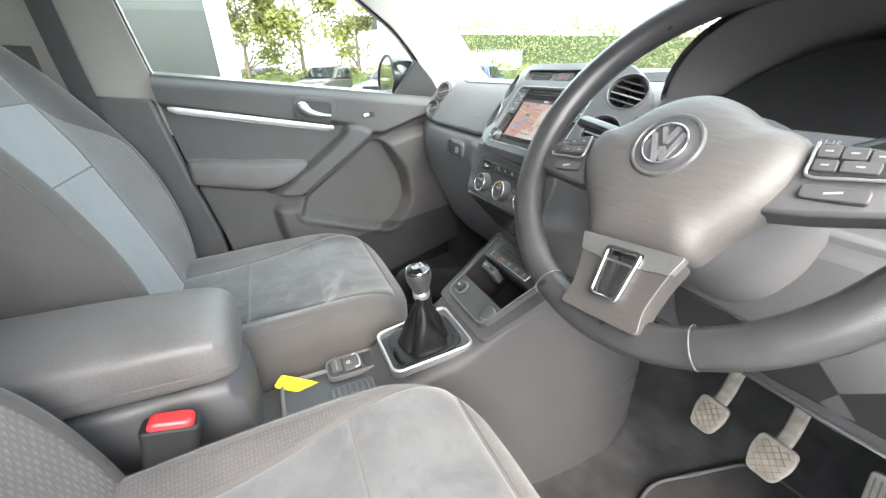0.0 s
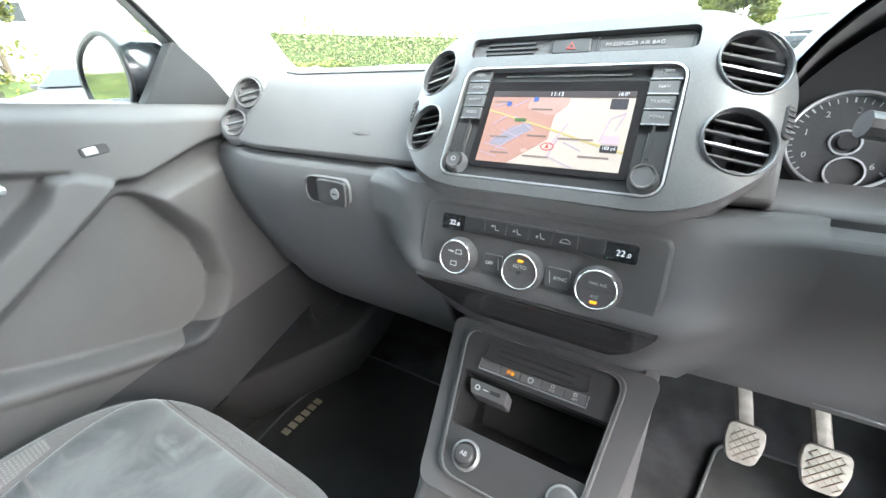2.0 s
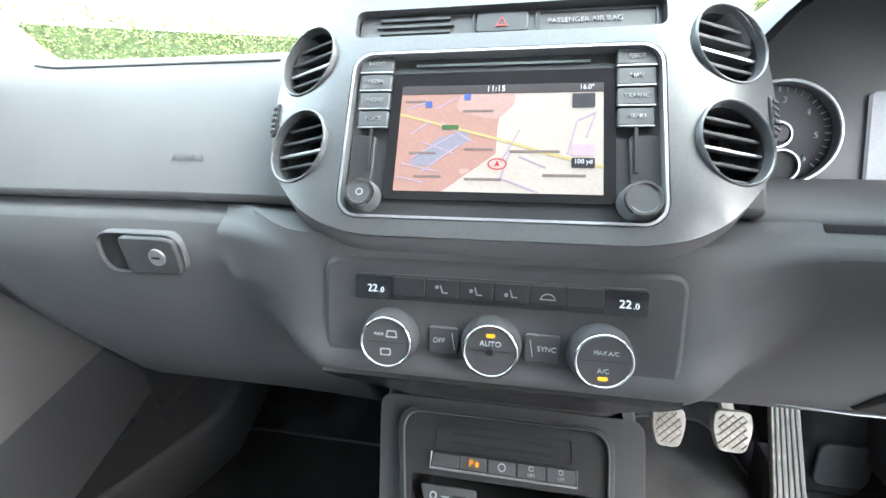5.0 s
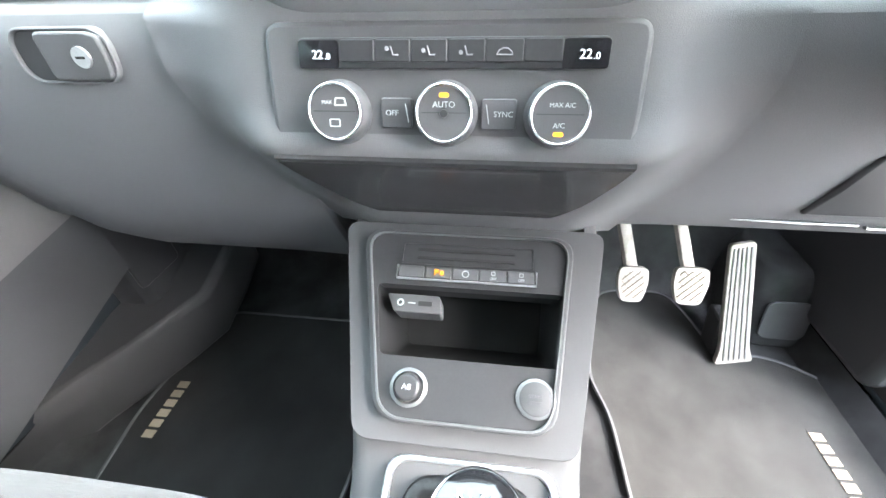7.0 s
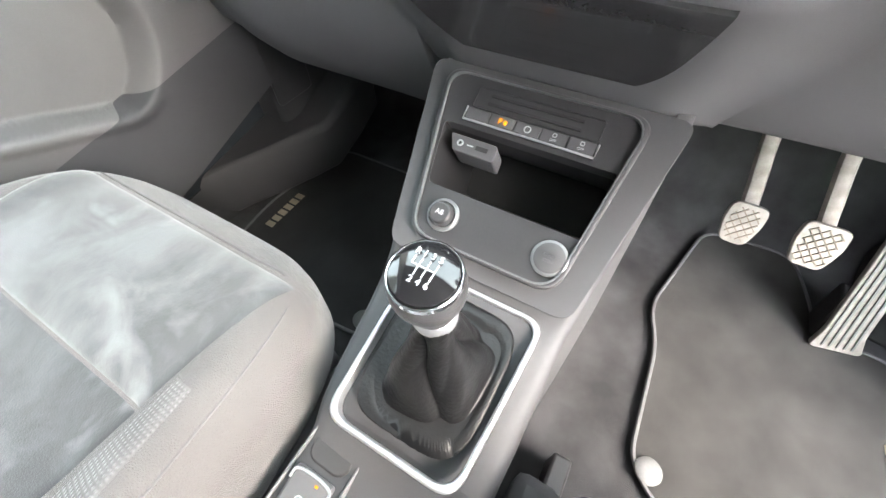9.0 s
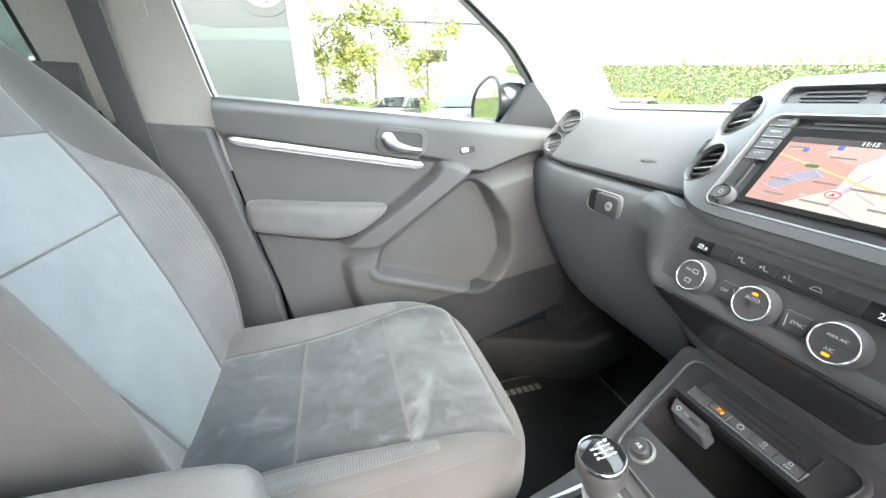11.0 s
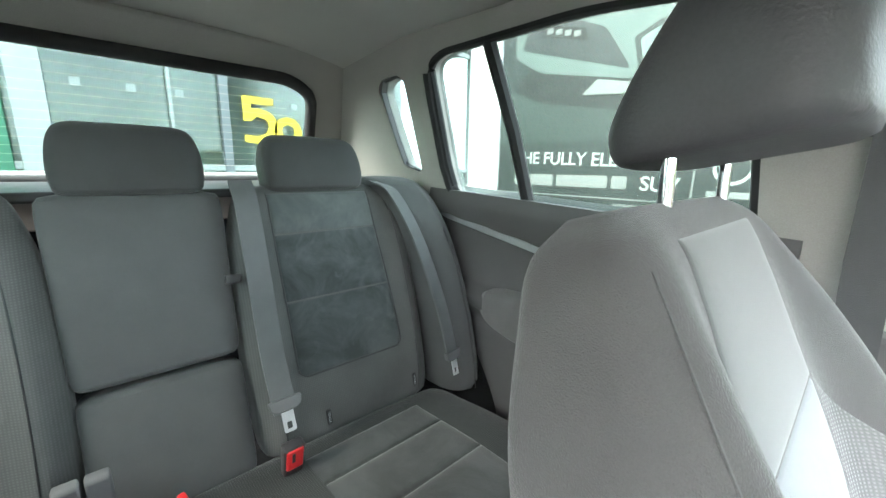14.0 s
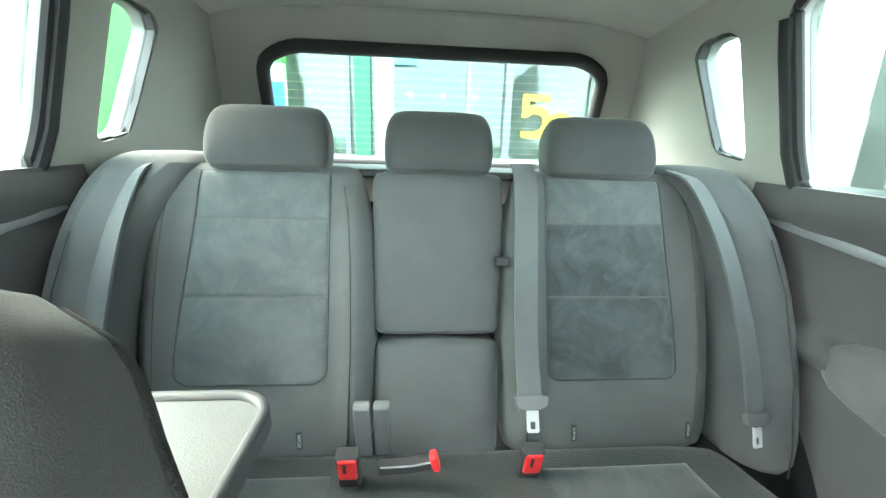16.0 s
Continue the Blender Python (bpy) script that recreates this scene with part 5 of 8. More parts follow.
for u, nums in ((-0.124, ("0", "1", "2", "3", "4", "5", "6")), (0.100, ("40", "80", "120", "160"))):
    g = part("gauge", ring(circle(0.0480, 48, u, 0.0), circle(0.0450, 48, u, 0.0), -0.002, 0.012, F_IC), M_SILVER, ic, "round gauge with silver ring", bev=0.001)
    part("gauge_face", plate(circle(0.0455, 40, u, 0.0), -0.002, 0.003, F_IC), M_FACE, g)
    part("hub_ring", ring(circle(0.0125, 32, u, 0.0), circle(0.0108, 32, u, 0.0), 0.002, 0.005, F_IC), M_SILVER, g)
    part("needle_hub", lathe([(0.0075, 0.002), (0.007, 0.008)], at(F_IC, u, 0), 20), M_BLACK, g)
    n_ = len(nums)
    for k, nm in enumerate(nums):
        a = radians(206 - (249 / (n_ - 1)) * k) if n_ > 4 else radians(165 - 50 * k)
        letters(nm, 0.0080, at(F_IC, u + 0.0315 * COS(a), 0.0315 * SIN(a), 0.0034), M_WHITEP, g)
    for k in range(31):
        a = radians(222 - 8.8 * k)
        part("tick", plate(quad((u + 0.0390 * COS(a), 0.0390 * SIN(a)), (u + 0.0435 * COS(a), 0.0435 * SIN(a)), 0.0008 if k % 5 else 0.0014), 0.003, 0.0036, F_IC), M_WHITEP, g)
    part("small_gauge", ring(circle(0.0155, 24, u + 0.004, -0.029), circle(0.0140, 24, u + 0.004, -0.029), 0.002, 0.006, F_IC), M_SILVER, g)
part("trip_display", plate(rrect(0.09, 0.085, 0.004, 4, -0.006, -0.005), -0.002, 0.004, F_IC), glow_mat("trip_display_lit", (0.42, 0.44, 0.48), 0.03), ic, "grey lit trip display")
letters("11:15", 0.010, at(F_IC, 0.0, 0.026, 0.0046), M_DIGIT, ic)

# ---------------------------------------------------------------- centre console
con = thing("centre_console", (0.02, -0.3, 0.0), "dark grey centre console with silver gear surround", "centre console")


def console_ring(y, cx, wt, wb, zt, r):
    return [Vector((cx + px, y, pz)) for px, pz in rounded([(-wb, 0.0), (wb, 0.0), (wb * 0.98, zt * 0.45), (wt, zt), (-wt, zt), (-wb * 0.98, zt * 0.45)], r)]


cb = loft([console_ring(*a) for a in ((0.42, 0.014, 0.135, 0.15, 0.55, 0.02), (0.12, 0.015, 0.132, 0.144, 0.612, 0.012), (0.075, 0.015, 0.130, 0.142, 0.590, 0.012), (-0.02, 0.017, 0.115, 0.127, 0.536, 0.012), (-0.085, 0.020, 0.102, 0.114, 0.497, 0.014), (-0.12, 0.022, 0.098, 0.11, 0.470, 0.02), (-0.20, 0.026, 0.094, 0.105, 0.452, 0.02), (-0.262, 0.028, 0.090, 0.10, 0.440, 0.02), (-0.285, 0.028, 0.082, 0.10, 0.405, 0.02), (-0.48, 0.030, 0.080, 0.10, 0.392, 0.02), (-0.95, 0.030, 0.080, 0.10, 0.38, 0.02))])
cb.normal_update()
bmesh.ops.recalc_face_normals(cb, faces=cb.faces[:])
bmesh.ops.delete(cb, geom=[f for f in cb.faces if abs(f.normal.z) > 0.6 and -0.10 < f.calc_center_median().y < 0.11 and abs(f.calc_center_median().x - 0.018) < 0.03 and f.calc_center_median().z > 0.4], context="FACES")
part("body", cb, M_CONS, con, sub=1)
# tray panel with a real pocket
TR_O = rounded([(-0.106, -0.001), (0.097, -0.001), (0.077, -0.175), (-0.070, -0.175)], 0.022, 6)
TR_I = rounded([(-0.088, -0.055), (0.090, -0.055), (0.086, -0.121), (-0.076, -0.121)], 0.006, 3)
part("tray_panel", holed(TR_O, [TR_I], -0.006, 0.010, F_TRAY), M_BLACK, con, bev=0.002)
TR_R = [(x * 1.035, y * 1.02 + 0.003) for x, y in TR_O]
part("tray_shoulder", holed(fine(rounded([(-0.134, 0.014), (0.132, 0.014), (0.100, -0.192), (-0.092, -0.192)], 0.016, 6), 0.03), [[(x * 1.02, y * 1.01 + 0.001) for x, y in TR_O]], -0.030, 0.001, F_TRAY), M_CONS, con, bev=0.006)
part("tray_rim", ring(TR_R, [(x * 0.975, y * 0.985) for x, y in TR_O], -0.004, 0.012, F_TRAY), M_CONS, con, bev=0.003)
part("tray_line", ring([(x * 0.985, y * 0.988 - 0.0005) for x, y in TR_O], [(x * 0.97, y * 0.976 - 0.001) for x, y in TR_O], 0.008, 0.0142, F_TRAY), M_KNURL, con, "fine silver line round the tray")
pk = bmesh.new()
loft([[F_TRAY @ Vector((x, y, 0.009)) for x, y in TR_I], [F_TRAY @ Vector((x * 0.97, y * 0.985, -0.03)) for x, y in TR_I], [F_TRAY @ Vector((x * 0.94, y * 0.97 + 0.02, -0.10)) for x, y in TR_I]], pk, cap=False)
pk.faces.new([v for v in pk.verts][-len(TR_I):])
part("tray_pocket", pk, M_PIT, con, "black open stowage pocket")
for k in range(2):
    part("card_slot", box((-0.0045, -0.018 - 0.0085 * k, 0.0102), (0.094, 0.0024, 0.003), F_TRAY), M_RUBBER, con)
part("slot_plate", ring(rrect(0.128, 0.022, 0.002, 3, -0.003, -0.022), rrect(0.126, 0.020, 0.002, 3, -0.003, -0.022), 0.009, 0.0112, F_TRAY), M_BLACK, con)
sw = part("switch_row", plate(rrect(0.131, 0.0135, 0.002, 3, -0.003, -0.0425), 0.004, 0.0135, F_TRAY), M_BLACK, con, bev=0.0008)
part("silver_edge", tube([F_TRAY @ Vector(p) for p in ((-0.0690, -0.036, 0.0140), (-0.0690, -0.0495, 0.0145), (0.0630, -0.0495, 0.0145), (0.0630, -0.036, 0.0140))], 0.0011, 6), M_SILVER, sw)
for k in range(5):
    u = -0.0552 + 0.0261 * k
    kb = part("switch", plate(rrect(0.0248, 0.0118, 0.001, 3, u, -0.0423), 0.010, 0.0145, F_TRAY), M_DARK, sw, bev=0.0006)
    if k == 1:
        letters("P", 0.0085, at(F_TRAY, u - 0.002, -0.0423, 0.0147), M_ORANGE, kb)
        part("symbol", box((u + 0.0035, -0.0425, 0.0148), (0.003, 0.004, 0.0006), F_TRAY), M_ORANGE, kb)
    if k == 2:
        part("symbol", ring(circle(0.0036, 16, u, -0.042), circle(0.0026, 16, u, -0.042), 0.0143, 0.0149, F_TRAY), M_WHITEP, kb)
    if k > 2:
        letters("OFF", 0.0036, at(F_TRAY, u, -0.0450, 0.0147), M_WHITEP, kb)
        part("symbol", ring(rrect(0.004, 0.004, 0.001, 3, u, -0.0398), rrect(0.0028, 0.0028, 0.001, 3, u, -0.0398), 0.0143, 0.0149, F_TRAY), M_WHITEP, kb)
us = part("usb_module", plate(rounded([(-0.078, -0.0625), (-0.026, -0.0625), (-0.024, -0.080), (-0.070, -0.080)], 0.003), -0.03, 0.004, F_TRAY), M_DARK, con, "black socket module", bev=0.001)
part("socket", ring(circle(0.0035, 20, -0.064, -0.071), circle(0.002, 20, -0.064, -0.071), 0.003, 0.0052, F_TRAY), M_SILVER, us)
part("port", box((-0.040, -0.0710, 0.0042), (0.013, 0.0045, 0.001), F_TRAY), M_RUBBER, us)
part("symbol", box((-0.053, -0.0710, 0.0044), (0.007, 0.001, 0.0006), F_TRAY), M_WHITEP, us)
lg = part("lighter", lathe([(0.0165, 0.006), (0.0165, 0.013), (0.0135, 0.0145), (0.0125, 0.012)], at(F_TRAY, -0.045, -0.147), 32), M_KNURL, con, "chrome-ringed lighter socket")
part("plug", lathe([(0.0118, 0.010), (0.0112, 0.022), (0.0095, 0.024)], at(F_TRAY, -0.045, -0.147), 28), M_BLACK, lg, bev=0.001)
letters("A8", 0.007, at(F_TRAY, -0.045, -0.147, 0.0242), M_WHITEP, lg)
sbt = part("start_button", lathe([(0.0165, 0.006), (0.0165, 0.012), (0.0150, 0.013)], at(F_TRAY, 0.0635, -0.1465), 32), M_KNURL, con, "round silver start button")
part("cap", lathe([(0.0138, 0.010), (0.0138, 0.0135), (0.0125, 0.0142)], at(F_TRAY, 0.0635, -0.1465), 28), M_CONS, sbt)
letters("START", 0.0042, at(F_TRAY, 0.0635, -0.1448, 0.0144), M_DARK, sbt)
letters("STOP", 0.0042, at(F_TRAY, 0.0635, -0.1500, 0.0144), M_DARK, sbt)

# gear lever
M_CAP = mat("black_shift_plate", (0.008, 0.008, 0.009), 0.06, var=0.05, spec=0.5)
F_GATE = axes((0.028, -0.180, 0.467), (1, 0, 0), (0, 0.985, 0.12))
gear = thing("gear_lever", (0.03, -0.18, 0.46), "black gear lever with chrome-ringed knob and leather gaiter", "gear lever")
G_O = rounded([(-0.072, 0.075), (0.072, 0.075), (0.064, -0.088), (-0.064, -0.088)], 0.020, 6)
part("gate_frame", ring(G_O, [(x * 0.925, y * 0.935) for x, y in G_O], -0.01, 0.008, F_GATE), M_SILVER, gear, "satin silver gear surround", bev=0.004)
random.seed(5)
gait = []
top = Vector((0.035, -0.186, 0.585))
for k in range(25):
    t = k / 24
    rg = []
    for i in range(96):
        a = 2 * math.pi * i / 96
        e = 4.5 - 2.5 * min(1, t * 1.6)
        bx = 0.062 * math.copysign(abs(COS(a)) ** (2 / e), COS(a))
        by = 0.074 * math.copysign(abs(SIN(a)) ** (2 / e), SIN(a))
        p0 = F_GATE @ Vector((bx, by - 0.004, 0.002))
        p1 = top + Vector((0.0145 * COS(a), 0.0145 * SIN(a), 0))
        p = p0.lerp(p1, min(1.0, t * 1.25) ** 0.62)
        p.z = p0.z + (p1.z - p0.z) * t ** 1.35 - 0.016 * math.exp(-((t - 0.22) / 0.10) ** 2)
        # a few deep slanting folds, sharp at the crest
        fold = abs(SIN(1.5 * a + 2.4 * t + 0.9)) ** 0.7 + 0.22 * abs(SIN(3.0 * a - 3.5 * t + 1.1)) ** 0.8 - 0.8
        p += Vector((COS(a), SIN(a), 0)) * 0.013 * SIN(math.pi * t) ** 0.8 * fold
        p.z += 0.004 * SIN(math.pi * t) * SIN(3 * a + 2.0)
        rg.append(p)
    gait.append(rg)
part("gaiter", loft(gait), M_BOOT, gear, "creased black leather gaiter", sub=1, deg=60)
AX = axes((0.034, -0.186, 0.573), (1, 0, 0), (0, 1, 0.1)) @ Matrix.Scale(0.9, 4)
part("collar", lathe([(0.0175, 0.0), (0.0180, 0.004), (0.0180, 0.012), (0.0165, 0.014)], AX, 28), M_SILVER, gear, "silver collar")
kn = part("knob", lathe([(0.0160, 0.012), (0.0185, 0.022), (0.0225, 0.034), (0.0255, 0.044), (0.0262, 0.052), (0.0250, 0.060), (0.0225, 0.0655)], AX, 36), M_WHEEL, gear, "black leather gear knob", bev=0.001)
part("knob_ring", ring(circle(0.0246, 40), circle(0.0224, 40), 0.058, 0.0665, AX), M_CHROME, kn, bev=0.001)
part("knob_cap", lathe([(0.0228, 0.060), (0.0220, 0.0672), (0.0150, 0.0705), (0.0060, 0.0718), (0.001, 0.072)], AX, 36), M_CAP, kn, "gloss black shift plate")
for a, b in (((-0.0085, 0.0005), (0.0075, 0.0005)), ((-0.0085, 0.0005), (-0.0085, 0.006)), ((-0.0035, -0.006), (-0.0035, 0.006)), ((0.002, -0.006), (0.002, 0.006)), ((0.0075, -0.006), (0.0075, 0.006))):
    part("shift_line", plate(quad(a, b, 0.0007), 0.0700, 0.0724, AX), M_WHITEP, kn)
for s_, u, v in (("R", -0.0085, 0.0092), ("1", -0.0035, 0.0092), ("3", 0.002, 0.0092), ("5", 0.0075, 0.0092), ("2", -0.0035, -0.0095), ("4", 0.002, -0.0095), ("6", 0.0075, -0.0095)):
    letters(s_, 0.0062, at(AX, u, v, 0.0726), M_WHITEP, kn)

# brake switches, oddments tray with a yellow card, behind the gear lever
part("oddments_rim", ring(rrect(0.125, 0.20, 0.02, 5, 0.030, -0.362), rrect(0.112, 0.186, 0.016, 5, 0.030, -0.362), 0.385, 0.416, Matrix()), M_DASH, con, bev=0.003)
part("oddments_floor", plate(rrect(0.114, 0.188, 0.016, 5, 0.030, -0.362), 0.380, 0.4090, Matrix()), M_BLACK, con)
bs = part("switch_block", plate(rrect(0.054, 0.106, 0.014, 5, -0.0225, -0.319), 0.396, 0.4165, Matrix()), M_BLACK, con, "black parking brake switch panel", bev=0.002)
part("switch_rim", ring(rrect(0.058, 0.110, 0.016, 5, -0.0225, -0.319), rrect(0.0525, 0.1045, 0.0135, 5, -0.0225, -0.319), 0.400, 0.4195, Matrix()), M_DASH, bs, bev=0.0012)
kb = part("hold_switch", box((-0.0265, -0.354, 0.4175), (0.037, 0.021, 0.007), turn=(4, 0, 0)), M_DARK, bs, "autohold switch", bev=0.002)
letters("AUTO HOLD", 0.0052, pose(-0.0265, -0.354, 0.4214, 4, 0, 0), M_PRINTG, kb)
kb = part("brake_switch", box((-0.0225, -0.323, 0.4185), (0.041, 0.034, 0.008), turn=(8, 0, 0)), M_DARK, bs, "parking brake switch with silver bow", bev=0.003)
part("switch_mark", ring(circle(0.0042, 16, -0.024, -0.3300), circle(0.0032, 16, -0.024, -0.3300), 0.4205, 0.4228, Matrix()), M_WHITEP, kb)
letters("P", 0.0055, pose(-0.024, -0.3300, 0.4232), M_WHITEP, kb)
part("silver_bow", tube(spline([(-0.0425, -0.3195, 0.4232), (-0.0405, -0.3110, 0.4242), (-0.0225, -0.3085, 0.4246), (-0.0045, -0.3110, 0.4242), (-0.0025, -0.3195, 0.4232)], 5), 0.0014, 6), M_SILVER, kb, "bright silver bow")
part("brake_lamp", box((-0.016, -0.3140, 0.4248), (0.003, 0.002, 0.0008)), M_ORANGE, kb, "small amber lamp")
part("soft_pad", plate(rrect(0.044, 0.030, 0.012, 5, -0.0225, -0.286), 0.410, 0.4190, Matrix()), M_RUBBER, bs, bev=0.002)
cup = part("ribbed_blind", plate(rrect(0.052, 0.104, 0.016, 5, 0.0530, -0.330), 0.400, 0.4150, Matrix()), M_BLACK, con, "black ribbed roller blind", bev=0.002)
for k in range(9):
    part("rib", box((0.0530, -0.372 + 0.0105 * k, 0.4155), (0.044, 0.0055, 0.003)), M_DARK, cup, bev=0.001)
solid("yellow_card", plate(rounded([(-0.048, -0.012), (0.044, -0.016), (0.050, 0.012), (-0.044, 0.016)], 0.006), 0.0, 0.004, pose(-0.012, -0.425, 0.408, 12, 10, 62)), M_YELLOW, "bright yellow plastic card lying in the oddments tray", "card", bev=0.001)

# armrest box between the seats
arm = thing("armrest", (0.03, -0.7, 0.38), "grey padded centre armrest with stitched lid", "armrest")
part("box", loft([[Vector((0.030 + px, y, pz)) for px, pz in rounded([(-0.078, 0.35), (0.078, 0.35), (0.080, 0.46), (w, zt), (-w, zt), (-0.080, 0.46)], 0.02)] for y, w, zt in ((-0.495, 0.060, 0.52), (-0.512, 0.075, 0.552), (-0.55, 0.082, 0.562), (-0.93, 0.082, 0.57))]), M_DARK, arm, bev=0.006)
MA = Matrix(((1, 0, 0, 0.030), (0, 0, -1, 0), (0, 1, 0, 0.602), (0, 0, 0, 1)))
LID = [(0.490, 0.050, 0.020, -0.012, 0), (0.494, 0.070, 0.032, -0.006, 0), (0.508, 0.084, 0.040, 0.0, 0), (0.545, 0.090, 0.042, 0.004, 0), (0.70, 0.090, 0.042, 0.012, 0), (0.88, 0.088, 0.040, 0.018, 0), (0.93, 0.08, 0.034, 0.016, 0), (0.945, 0.06, 0.02, 0.012, 0)]
part("lid", soft(LID, MA, 36, 5.0), M_LEATHER, arm, "grey leatherette armrest lid", sub=1)
for sg in (-1, 1):
    part("stitching", tube(spline([(0.030 + sg * 0.0885, -0.93, 0.612), (0.030 + sg * 0.0915, -0.7, 0.604), (0.030 + sg * 0.0915, -0.55, 0.596), (0.030 + sg * 0.080, -0.502, 0.588)], 8), 0.0012, 5), M_DARK, arm)

# ---------------------------------------------------------------- steering wheel
whl = thing("steering_wheel", F_WHEEL.translation, "black leather steering wheel with silver lower spoke", "steering wheel")
part("rim", tube([F_WHEEL @ Vector((0.1715 * COS(a), 0.1715 * SIN(a), 0.004 * COS(2 * a))) for a in [2 * math.pi * i / 72 for i in range(72)]], 0.0165, 14, closed=True), M_WHEEL, whl, "worn black leather rim")
PADO = rounded([(-0.088, 0.009), (-0.062, 0.016), (-0.036, 0.037), (-0.012, 0.047), (0.012, 0.047), (0.036, 0.037), (0.062, 0.016), (0.088, 0.009), (0.090, -0.018), (0.079, -0.046), (0.056, -0.076), (0.046, -0.099), (-0.046, -0.099), (-0.056, -0.076), (-0.079, -0.046), (-0.090, -0.018)], 0.02, 6)
PADO = [(x, y + 0.022) for x, y in PADO]
rg = []
for k, n_ in ((0.98, -0.012), (1.0, 0.004), (0.985, 0.014), (0.955, 0.020), (0.90, 0.025), (0.75, 0.031), (0.45, 0.0345), (0.1, 0.0355)):
    rg.append([F_WHEEL @ Vector((x * k, y * k - 0.022, n_)) for x, y in PADO])
part("airbag_cover", loft(rg), M_PAD, whl, "grained grey airbag cover", deg=60)
EM = at(F_WHEEL, 0, -0.012)
part("emblem_dish", lathe([(0.0290, 0.030), (0.0290, 0.0365), (0.0280, 0.0378), (0.0262, 0.0378), (0.0250, 0.0362)], EM, 48), M_BEZEL, whl, "raised grey ring round the emblem")
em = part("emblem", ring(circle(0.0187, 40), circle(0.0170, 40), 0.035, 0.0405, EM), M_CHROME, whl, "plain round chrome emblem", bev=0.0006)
part("emblem_face", plate(circle(0.0256, 36), 0.034, 0.0368, EM), M_DARK, em)
for a, b in (((-0.0125, 0.0095), (-0.0035, -0.0150)), ((0.0125, 0.0095), (0.0035, -0.0150)), ((-0.0035, -0.0150), (0.0, -0.003)), ((0.0035, -0.0150), (0.0, -0.003)), ((-0.006, 0.0148), (0.0, 0.001)), ((0.006, 0.0148), (0.0, 0.001))):
    part("emblem_bar", plate(quad(a, b, 0.0034), 0.036, 0.0395, EM), M_SILVER, em)
letters("AIRBAG", 0.010, at(F_WHEEL, 0.0, -0.080, 0.0262), M_PAD, whl)
for sg in (-1, 1):
    sp = part("spoke", loft([[F_WHEEL @ Vector((sg * u, v, n_)) for v, n_ in ((v0, -0.010), (v1, -0.010), (v1, n1), ((v0 + v1) / 2, n1 + 0.003), (v0, n1))] for u, v0, v1, n1 in ((0.065, -0.050, 0.008, 0.016), (0.100, -0.046, 0.004, 0.014), (0.130, -0.040, 0.0, 0.012), (0.150, -0.034, -0.002, 0.008), (0.166, -0.030, -0.004, 0.002))]), M_DARK, whl, bev=0.003)
    kp = part("key_pad", plate(rounded([(sg * 0.091, -0.0215), (sg * 0.134, -0.0195), (sg * 0.124, -0.001), (sg * 0.091, 0.0040)][::sg], 0.004), 0.008, 0.0200, F_WHEEL), M_BLACK, sp, "black wheel key pad", bev=0.0015)
    for du, dv, kw, kh in ((0.0975, -0.0035, 0.011, 0.0085), (0.1100, -0.0045, 0.012, 0.0085), (0.1225, -0.0060, 0.011, 0.0080), (0.0985, -0.0135, 0.012, 0.0080), (0.1150, -0.0135, 0.018, 0.0080)):
        wk = part("wheel_key", plate(rrect(kw, kh, 0.0015, 3, sg * du, dv), 0.018, 0.0216, F_WHEEL), M_DARK, kp, bev=0.0006)
        part("key_mark", box((sg * du, dv, 0.0217), (0.004, 0.0010, 0.0006), F_WHEEL), M_PRINTG, wk)
    part("key_trim", tube(spline([F_WHEEL @ Vector((sg * u, v, 0.0206)) for u, v in ((0.134, -0.017), (0.131, -0.0205), (0.112, -0.0215), (0.0925, -0.0215), (0.0905, -0.010), (0.0905, 0.003))], 5), 0.0011, 6), M_SILVER, kp, "thin silver key trim")
    lk = part("lower_key", plate(rrect(0.034, 0.0095, 0.003, 4, sg * 0.108, -0.0310), 0.010, 0.0185, F_WHEEL), M_DARK, sp, bev=0.0008)
    part("key_mark", box((sg * 0.108, -0.0310, 0.0187), (0.009, 0.0012, 0.0006), F_WHEEL, turn=(0, 0, 12)), M_WHITEP, lk)
SLOT = rounded([(-0.0135, -0.1065), (0.0135, -0.1065), (0.0105, -0.1475), (-0.0105, -0.1475)], 0.004)
SLOTO = rounded([(-0.0175, -0.1030), (0.0175, -0.1030), (0.0140, -0.1510), (-0.0140, -0.1510)], 0.006)
part("lower_spoke", holed(fine(rounded([(-0.046, -0.098), (0.046, -0.098), (0.039, -0.122), (0.035, -0.150), (0.040, -0.168), (-0.040, -0.168), (-0.035, -0.150), (-0.039, -0.122)], 0.008), 0.02), [SLOT], -0.004, 0.0185, F_WHEEL), M_SPOKE, whl, "grained grey lower spoke with a slot", bev=0.004)
part("spoke_band", holed(rounded([(-0.0475, -0.0965), (0.0475, -0.0965), (0.0415, -0.1135), (0.019, -0.1160), (-0.019, -0.1160), (-0.0415, -0.1135)], 0.003), [[(max(-0.0174, min(0.0174, x)), max(y, -0.1150)) for x, y in rrect(0.0352, 0.0130, 0.003, 3, 0.0, -0.1095)]], 0.012, 0.0205, F_WHEEL), M_SATIN, whl, "polished silver spoke band", bev=0.0012)
part("slot_frame", ring(SLOTO, SLOT, 0.002, 0.0235, F_WHEEL), M_BRIGHT, whl, "polished silver slot frame", bev=0.0010)
part("column_shroud", lathe([(0.075, -0.20), (0.080, -0.10), (0.078, -0.05), (0.06, -0.012)], at(F_WHEEL, 0, -0.01), 32), M_LOWER, whl)
